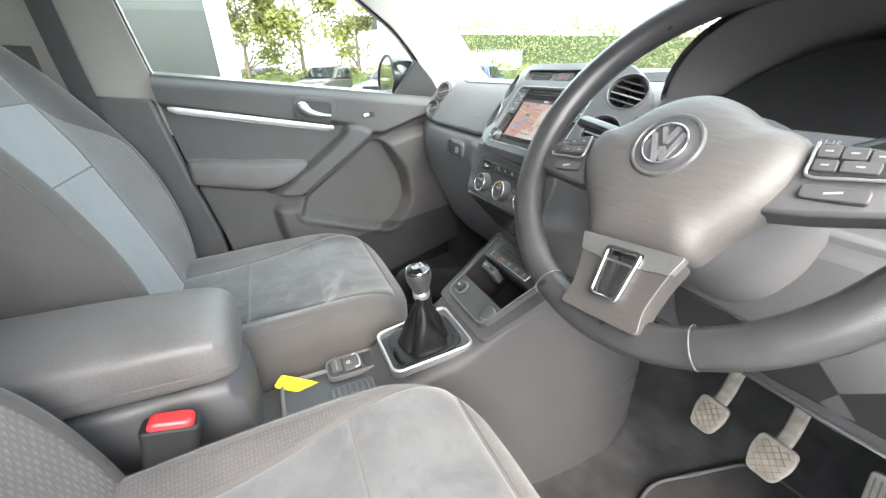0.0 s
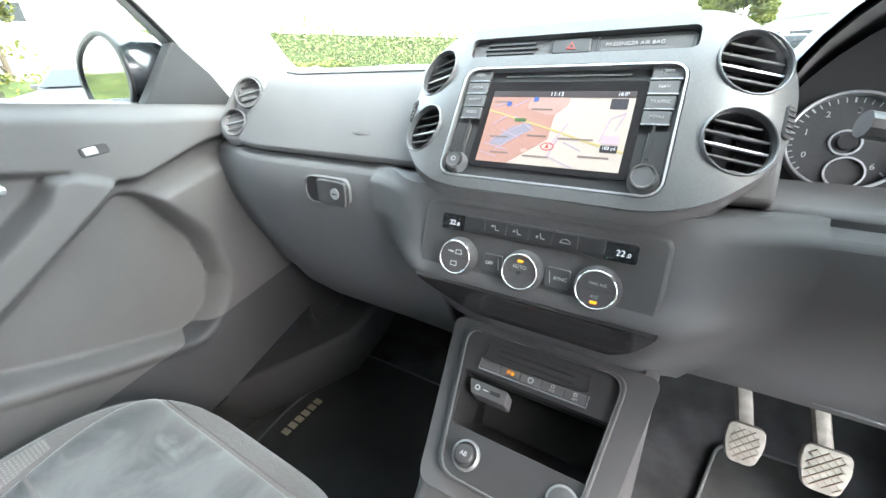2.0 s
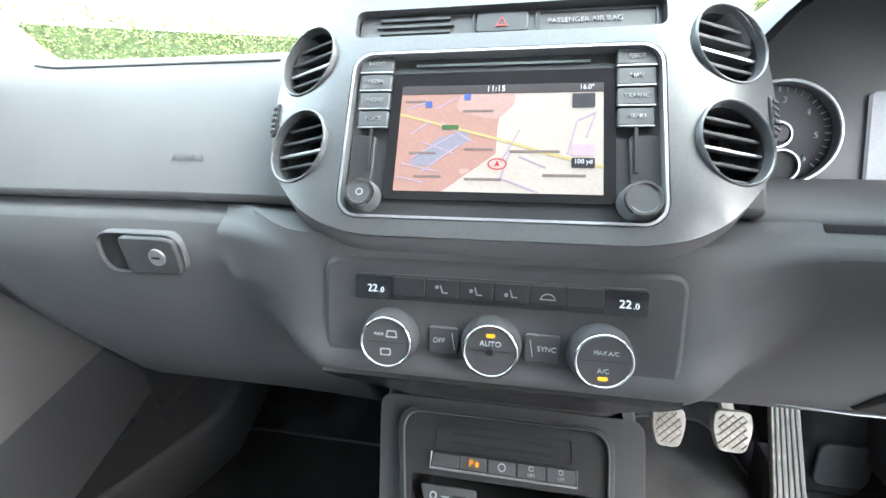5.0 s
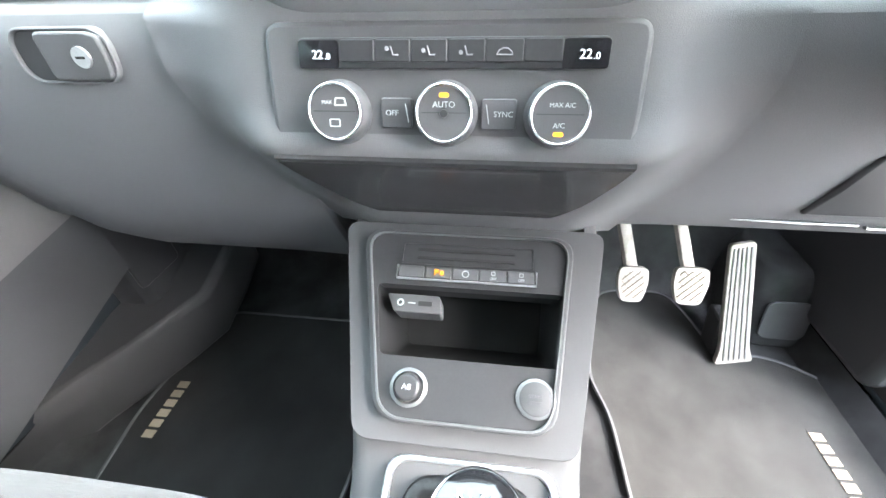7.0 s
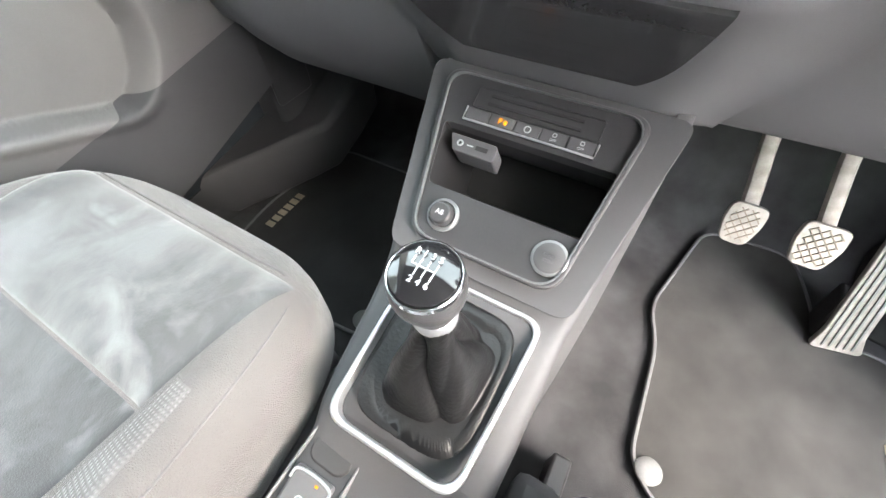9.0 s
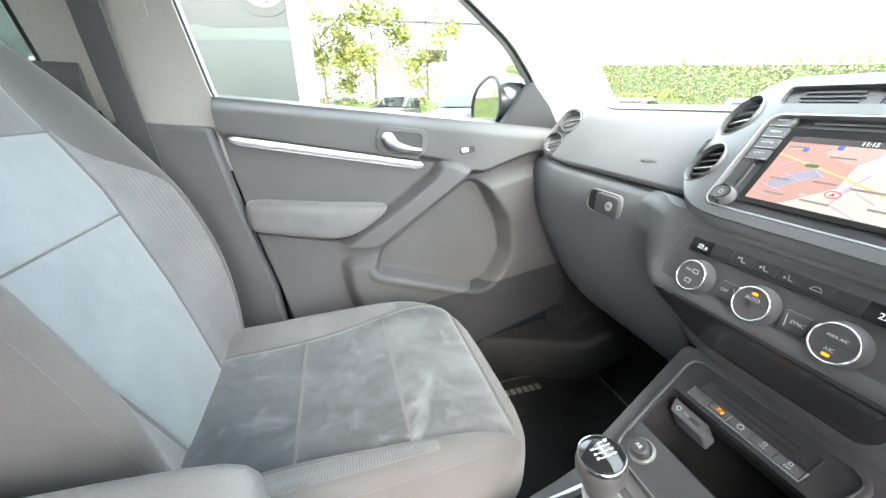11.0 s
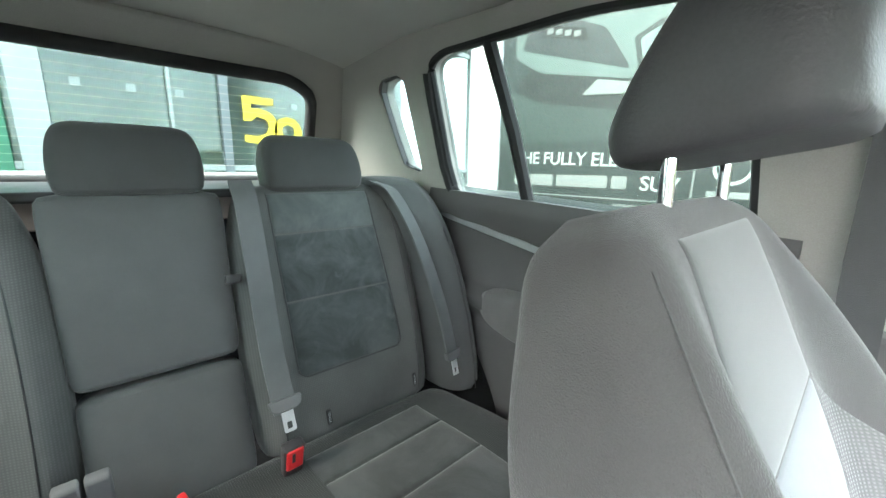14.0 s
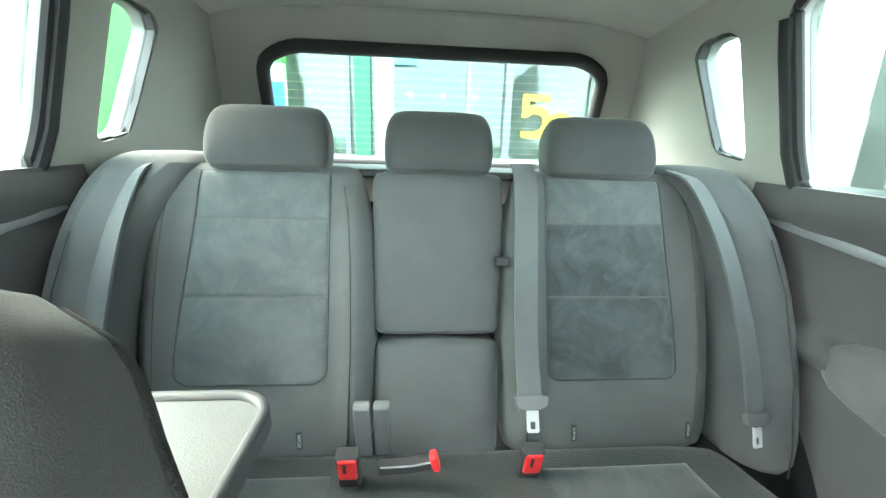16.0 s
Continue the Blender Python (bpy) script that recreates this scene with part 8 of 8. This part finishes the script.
MAROON = (0.10, 0.012, 0.014)
GREY, BROWN, BLUE, DARK, SILV, WHT, REDC = (0.055, 0.055, 0.058), (0.055, 0.050, 0.044), (0.03, 0.045, 0.08), (0.015, 0.015, 0.018), (0.16, 0.165, 0.172), (0.5, 0.5, 0.5), (0.25, 0.02, 0.02)
parked_car(-15.6, 4.9, -133, GREY, "dark grey sport utility car parked nose out by the fence")
parked_car(-20.8, 2.9, -128, BROWN, "brown-grey sport utility car parked nose out by the fence")
parked_car(-24.0, -0.4, -125, DARK, "black car parked beside the fence")
parked_car(-17.0, 9.6, 48, BLUE, "blue hatchback parked tail out by the fence", 0.95)
parked_car(-16.0, 13.8, 35, MAROON, "dark red hatchback parked before the hedge", 0.78)
parked_car(-11.8, 15.2, 40, SILV, "silver saloon car parked before the hedge", 0.74)
parked_car(-5.6, 17.5, 62, SILV, "silver estate car parked across the car park")
parked_car(-2.6, 21.0, 62, WHT, "white estate car parked across the car park")
parked_car(-9.2, 26.0, 80, DARK, "dark car parked far across the car park")
for k, c_ in enumerate((WHT, DARK, REDC, GREY, WHT, BLUE, DARK, REDC, SILV)):
    parked_car(2.5 + 3.6 * k, 46 + 0.5 * (k % 3), 75 + 4 * (k % 4), c_, "car parked in the far row before the showroom", 0.9)
parked_car(6.3, -6.2, 178, REDC, "red car parked beside the showroom", 0.95)
solid("far_bank", loft([[Vector((x, yy, GZ + zz)) for yy, zz in ((42.5, 0.0), (43.5, 0.55), (60, 0.6), (60, 0.0))] for x in (-8, 60)]), M_GRASS, "low grassy bank before the far car row", "grass bank", kind="structure")
for ob in [o for o in scene.objects if o.parent is None and o.name.startswith("parked_car") and o.location.y > 40]:
    ob.location.z += 0.57

# fence with pales, in front of the white unit
fence = thing("palisade_fence", (-23.5, 6, GZ), "white steel palisade fence behind the parked cars", "fence")
P0, P1 = Vector((-26.5, -6)), Vector((-21.5, 15))
pale_me = None
for k in range(150):
    q = P0.lerp(P1, k / 149)
    if pale_me is None:
        bm = plate([(-0.035, 0.0), (0.035, 0.0), (0.035, 2.15), (0.018, 2.28), (0.0, 2.4), (-0.018, 2.28), (-0.035, 2.15)], -0.012, 0.012, Matrix(((0, 0, 1, 0), (1, 0, 0, 0), (0, 1, 0, 0), (0, 0, 0, 1))))
        pale_me = bpy.data.meshes.new("pale")
        bmesh.ops.recalc_face_normals(bm, faces=bm.faces[:])
        bm.to_mesh(pale_me)
        bm.free()
        pale_me.materials.append(M_FENCE)
    ob = new("pale", pale_me)
    ob.parent = fence
    ob.location = (q.x - fence.location.x, q.y - fence.location.y, 0)
for z in (0.5, 1.8):
    part("rail", loft([[Vector((p.x - 0.05 + dx, p.y, GZ + z + dz)) for dx, dz in ((-0.02, -0.03), (0.02, -0.03), (0.02, 0.03), (-0.02, 0.03))] for p in (P0, P1)]), M_FENCE, fence)
unit = thing("warehouse", (-48, 8, GZ), "white clad warehouse behind the fence", "building")
part("wall", box((-46, 2, GZ + 4.2), (10, 44, 8.4)), M_WHITE, unit)
part("roof", box((-45.6, 2, GZ + 8.6), (11, 45, 0.5)), M_ROOFG, unit, bev=0.05)
for k in range(4):
    part("window", box((-40.95, -14 + 8 * k, GZ + 5.5), (0.08, 3.0, 1.1)), M_CGLASS, unit)
tree(-21.8, -0.6, 7.0, 2.1, 4560, "leafy young tree by the white fence", 1, low=0.12, size=0.105)
tree(-22.0, 2.0, 6.4, 2.0, 4080, "leafy young tree by the white fence", 2, low=0.12, size=0.105)
tree(-22.6, 5.0, 7.0, 1.6, 2640, "thin leafy young tree by the white fence", 3, low=0.12, size=0.105)
tree(-23.0, -3.6, 7.4, 2.0, 3840, "leafy young tree by the white fence", 4, low=0.12, size=0.105)
hedge(-22.8, -4, -19.0, 20, 1.7, 1.4, 6500, "low green bushes along the fence", 5, M_LEAF)
hedge(-30, 13.5, -8.5, 26.5, 5.2, 2.4, 42000, "tall pale green hedge beyond the car park", 6, size=0.085, fall=0.42)
hedge(-9.5, 24.0, -6.5, 24.6, 2.0, 1.6, 1500, "rounded green shrub at the end of the hedge", 7)
hedge(-30, 48, 2, 62, 4.2, 5, 5200, "distant line of low trees", 8, M_LEAF, size=0.35)
hedge(30, 62, 90, 40, 5.0, 5, 5200, "distant line of low trees", 9, M_LEAF, size=0.35)
tree(2.0, 31.0, 5.4, 1.85, 15000, "round clipped green tree in the car park", 11, size=0.13)
tree(20.2, 36.0, 5.4, 2.1, 15000, "round clipped green tree in the car park", 12, size=0.13)
tree(30.5, 38.0, 5.0, 1.7, 5000, "round clipped green tree in the car park", 13, size=0.13)
far = thing("far_showroom", (14, 66, GZ), "long white low showroom across the road", "building")
part("wall", loft([[Vector((x, yy, zz)) for yy, zz in ((62, GZ), (62, z1), (74, z1), (74, GZ))] for x, z1 in ((-4.5, 2.7), (8, 3.6), (26, 4.9))]), M_WHITE, far)
part("roof", loft([[Vector((x, yy, z1 + dz)) for yy, dz in ((61.2, 0.0), (61.2, 0.35), (75, 0.35), (75, 0.0))] for x, z1 in ((-4.8, 2.7), (8, 3.6), (26.5, 4.9))]), M_ROOFG, far)
for k in range(9):
    part("window", box((-2.6 + 3.1 * k, 61.96, GZ + 1.7), (2.3, 0.08, 1.5 + 0.12 * k)), M_CGLASS, far)
for k in range(6):
    solid("bollard_hoop", tube(spline([(3 + 4.2 * k, 42.0, GZ), (3 + 4.2 * k, 42.0, GZ + 0.9), (3.3 + 4.2 * k, 42, GZ + 1.15), (4.5 + 4.2 * k, 42, GZ + 1.15), (4.8 + 4.2 * k, 42.0, GZ + 0.9), (4.8 + 4.2 * k, 42.0, GZ)], 4), 0.06, 6), M_FENCE, "white steel hoop barrier before the car row", "barrier", "hoop barriers")

# poster wall close to the passenger side
hoard = thing("poster_board", (-3.5, -2.3, GZ), "large dark poster board with a pale car picture and white lettering", "billboard")
F_P = axes((-3.5, 0, 0), (0, 1, 0), (0, 0, 1))


def inlay(pts, color, lift, name="poster_shape"):
    key = "poster_%.2f_%.2f_%.2f" % color
    m = bpy.data.materials.get(key) or mat(key, tuple(0.24 * c for c in color), 0.45, var=0.06, scale=2.0)
    return part(name, plate(pts, 0.0, lift, F_P), m, hoard)


part("board", plate([(-3.86, 0.69), (-0.64, 0.69), (-0.64, 3.9), (-3.86, 3.9)], -0.12, 0.001, F_P), mat("poster_ground", (0.02, 0.026, 0.027), 0.5, var=0.1, scale=1.0), hoard)
part("lower_skirt", plate([(-3.86, GZ), (-0.5, GZ), (-0.5, 0.60), (-3.86, 0.60)], -0.10, -0.03, F_P), M_WHITE, hoard)
for a, b in (((-0.655, 0.60), (-0.50, 3.95)), ((-4.28, GZ), (-3.80, 3.95))):
    part("white_post", plate([a, (b[0], a[1]), b, (a[0], b[1])], -0.16, 0.03, F_P), M_WHITE, hoard, "white poster frame post", bev=0.01)
part("bottom_rail", plate([(-3.8, 0.60), (-0.65, 0.60), (-0.65, 0.70), (-3.8, 0.70)], -0.12, 0.02, F_P), M_WHITE, hoard)
inlay([(-3.80, 1.40), (-0.66, 1.42), (-0.66, 1.66), (-1.6, 1.70), (-2.6, 1.78), (-3.80, 1.98)], (0.14, 0.18, 0.175), 0.003)
for k in range(14):
    zz = 1.43 + 0.028 * k
    inlay(quad((-3.78, zz + 0.02 * (k % 2)), (-1.0 - 0.12 * k, zz + 0.005), 0.006), (0.10, 0.125, 0.12), 0.004, "paving_line")
inlay([(-3.6, 1.95), (-3.25, 1.80), (-2.2, 1.62), (-1.2, 1.50), (-0.66, 1.52), (-0.66, 1.75), (-2.2, 1.85), (-3.4, 2.2)], (0.06, 0.065, 0.07), 0.005)
inlay(rounded([(-3.62, 2.30), (-3.30, 2.10), (-2.40, 1.92), (-1.85, 1.84), (-0.66, 1.80), (-0.66, 2.6), (-1.7, 2.75), (-3.0, 3.1), (-3.62, 2.9)], 0.08), (0.34, 0.43, 0.41), 0.007)
inlay(rounded([(-3.54, 2.36), (-2.36, 1.99), (-2.62, 2.38), (-3.36, 2.72)], 0.06), (0.09, 0.10, 0.11), 0.009)
inlay(rounded([(-3.30, 2.44), (-2.78, 2.30), (-2.82, 2.42), (-3.30, 2.55)], 0.01), (0.02, 0.02, 0.022), 0.011)
for k in range(4):
    inlay(rrect(0.07, 0.05, 0.01, 3, -3.2 + 0.10 * k, 2.475 - 0.028 * k), (0.6, 0.62, 0.62), 0.013, "plain_bar")
inlay(rounded([(-2.80, 1.83), (-2.66, 1.95), (-2.10, 1.83), (-2.35, 1.79)], 0.015), (0.66, 0.72, 0.70), 0.010)
inlay(rounded([(-2.30, 1.98), (-1.98, 1.99), (-1.96, 2.30), (-2.14, 2.34), (-2.36, 2.24)], 0.03), (0.06, 0.08, 0.08), 0.009)
inlay(rounded([(-2.26, 2.01), (-2.01, 2.02), (-1.99, 2.26), (-2.14, 2.29), (-2.31, 2.22)], 0.03), (0.55, 0.68, 0.66), 0.011)
inlay([(min(-0.66, x), y) for x, y in circle(0.235, 32, -0.82, 1.82)], (0.05, 0.05, 0.055), 0.011)
inlay([(min(-0.66, x), y) for x, y in circle(0.17, 32, -0.82, 1.82)], (0.45, 0.47, 0.48), 0.013)
for k in range(9):
    a = 2 * math.pi * k / 9
    p = (-0.82 + 0.15 * COS(a), 1.82 + 0.15 * SIN(a))
    if p[0] < -0.67:
        inlay(quad((-0.82, 1.82), p, 0.025), (0.06, 0.06, 0.065), 0.015, "wheel_gap")
inlay([(-3.86, 0.70), (-0.66, 0.70), (-0.66, 1.36), (-3.86, 1.40)], (0.085, 0.105, 0.105), 0.006)
MT = F_P @ pose(-2.72, 1.225, 0.008, 0, 0, -1.5)
M_PRINT = mat("poster_white", (0.3, 0.315, 0.31), 0.5, var=0.03)
letters("THE FULLY ELECTRIC", 0.175, MT, M_PRINT, hoard, extrude=0.002, bold=0.003)
for k, (y0, w) in enumerate(((-3.30, 0.50), (-2.74, 0.54), (-2.36, 0.14))):
    inlay(rrect(w, 0.115, 0.02, 3, y0, 1.02), (0.7, 0.73, 0.72), 0.009, "plain_bar")
letters("SUV", 0.175, F_P @ pose(-2.02, 1.01, 0.008, 0, 0, -1.5), M_PRINT, hoard, extrude=0.002, bold=0.003)
inlay(quad((-3.80, 0.87), (-1.77, 0.87), 0.014), (0.7, 0.73, 0.72), 0.009, "thin_line")
inlay(quad((-1.77, 0.75), (-1.77, 1.36), 0.014), (0.7, 0.73, 0.72), 0.009, "thin_line")
inlay(quad((-3.79, 0.90), (-3.79, 1.55), 0.016), (0.7, 0.73, 0.72), 0.009, "thin_line")
inlay(rrect(0.5, 0.05, 0.01, 3, -2.15, 0.80), (0.5, 0.53, 0.52), 0.009, "plain_bar")
part("round_mark", ring(circle(0.13, 32, -1.52, 1.16), circle(0.105, 32, -1.52, 1.16), 0.004, 0.009, F_P), M_PRINT, hoard)
inlay(rrect(0.30, 0.05, 0.01, 3, -1.52, 0.955), (0.7, 0.73, 0.72), 0.009, "plain_bar")

# glazed showroom behind the car
show = thing("showroom", (0, -9, GZ), "glazed car showroom with white mullions and a pale interior", "building")
M_MULL = mat("pale_mullion", (0.30, 0.32, 0.31), 0.5, var=0.06)
M_SHOWGL = glass_mat("showroom_glass", (0.80, 0.88, 0.86))
for nd in M_SHOWGL.node_tree.nodes:
    if nd.type == "MATH":
        nd.operation, nd.inputs[1].default_value = "ADD", 0.05
part("glass", box((-1.0, -8.6, GZ + 2.6), (14, 0.02, 5.2)), M_SHOWGL, show, "reflecting showroom glass").visible_shadow = False
part("back_wall", box((-1.0, -13.5, GZ + 2.6), (16, 0.2, 5.4)), mat("showroom_interior", (0.20, 0.20, 0.18), 0.8, var=0.12, scale=0.6), show)
part("floor", box((-1.0, -11, GZ + 0.05), (16, 5, 0.1)), M_MULL, show)
part("canopy", box((-1.0, -10.5, GZ + 5.4), (17, 6, 0.5)), M_MULL, show, bev=0.03)
for x, w, mt in ((1.30, 0.10, M_ROOFG), (1.02, 0.30, None), (0.62, 0.35, M_MULL), (-0.95, 0.05, M_MULL), (-1.72, 0.14, M_ROOFG), (-3.4, 0.1, M_MULL), (-5.2, 0.14, M_ROOFG), (-7.8, 0.2, M_MULL)):
    part("mullion", box((x, -8.52, GZ + 2.6), (w, 0.14, 5.2)), mt or mat("dark_green_post", (0.03, 0.14, 0.08), 0.5), show, bev=0.01)
for z in (1.45, 4.4):
    part("transom", box((-1.0, -8.53, GZ + z), (14, 0.10, 0.10)), M_MULL, show)
part("lit_panel", box((1.95, -10.2, GZ + 2.7), (0.95, 0.08, 2.2)), M_MULL, show, "white display panel")
part("notice", box((0.25, -8.50, GZ + 3.25), (0.45, 0.02, 0.26)), mat("blue_notice", (0.1, 0.3, 0.42), 0.5), show, "blue notice on the glass")
M_SIGN = mat("yellow_sign", (0.66, 0.47, 0.03), 0.5, var=0.05)
FS = axes((-2.35, -8.46, GZ + 2.10), (-1, 0, 0), (0, 0, 1))
part("yellow_numeral", plate([(-0.36 + (x + 0.40) * 0.76, 0.60 - (0.62 - y) * 0.76) for x, y in [(-0.40, 0.06), (-0.40, 0.62), (0.30, 0.62), (0.30, 0.46), (-0.22, 0.46), (-0.22, 0.34), (0.0, 0.36), (0.24, 0.28), (0.36, 0.10), (0.36, -0.15), (0.22, -0.36), (-0.02, -0.46), (-0.40, -0.42), (-0.40, -0.26), (-0.10, -0.28), (0.10, -0.20), (0.17, -0.04), (0.10, 0.12), (-0.10, 0.18), (-0.24, 0.06)]], 0.0, 0.03, FS), M_SIGN, show, "large yellow window numeral")
part("yellow_disc", ring(circle(0.26, 32, 0.42, 0.04), circle(0.12, 32, 0.42, 0.04), 0.0, 0.03, FS), M_SIGN, show)
for k in range(9):
    part("glass_dot", box((2.0 - 0.62 * k, -8.585, GZ + 2.62), (0.12, 0.01, 0.12)), M_MULL, show)
gp = thing("green_pillar", (2.7, -8.2, GZ), "bright green entrance panel with small blue notices", "entrance panel")
M_GREEN = mat("bright_green", (0.05, 0.42, 0.03), 0.45, var=0.05)
part("panel", box((2.62, -8.2, GZ + 2.4), (0.62, 0.25, 5.0)), M_GREEN, gp, bev=0.02)
part("panel", box((5.05, -8.0, GZ + 2.4), (1.1, 0.25, 5.0)), M_GREEN, gp, bev=0.02)
part("white_notice", box((2.42, -8.06, GZ + 2.55), (0.34, 0.02, 0.8)), M_PRINT, gp)
part("blue_notice", box((2.42, -8.045, GZ + 2.45), (0.26, 0.02, 0.42)), mat("notice_blue", (0.02, 0.15, 0.5), 0.5), gp)


# ---------------------------------------------------------------- ceiling fittings
for x in (-0.379, 0.379):
    hk = thing("coat_hook", (x * 1.12, -1.192, 1.40), "small beige plastic coat hook on the headliner", "coat hook", "coat hooks")
    mh = pose(x * 1.12, -1.192, 1.428)
    part("base", plate(rrect(0.05, 0.022, 0.008), -0.006, 0.02, mh), M_BEIGE, hk, bev=0.003)
    part("hook", tube(spline([mh @ Vector(p) for p in ((0, 0, 0.0), (0.0, 0.004, -0.012), (0.0, 0.016, -0.016), (0, 0.022, -0.006))], 5), 0.006, 8), M_BEIGE, hk)
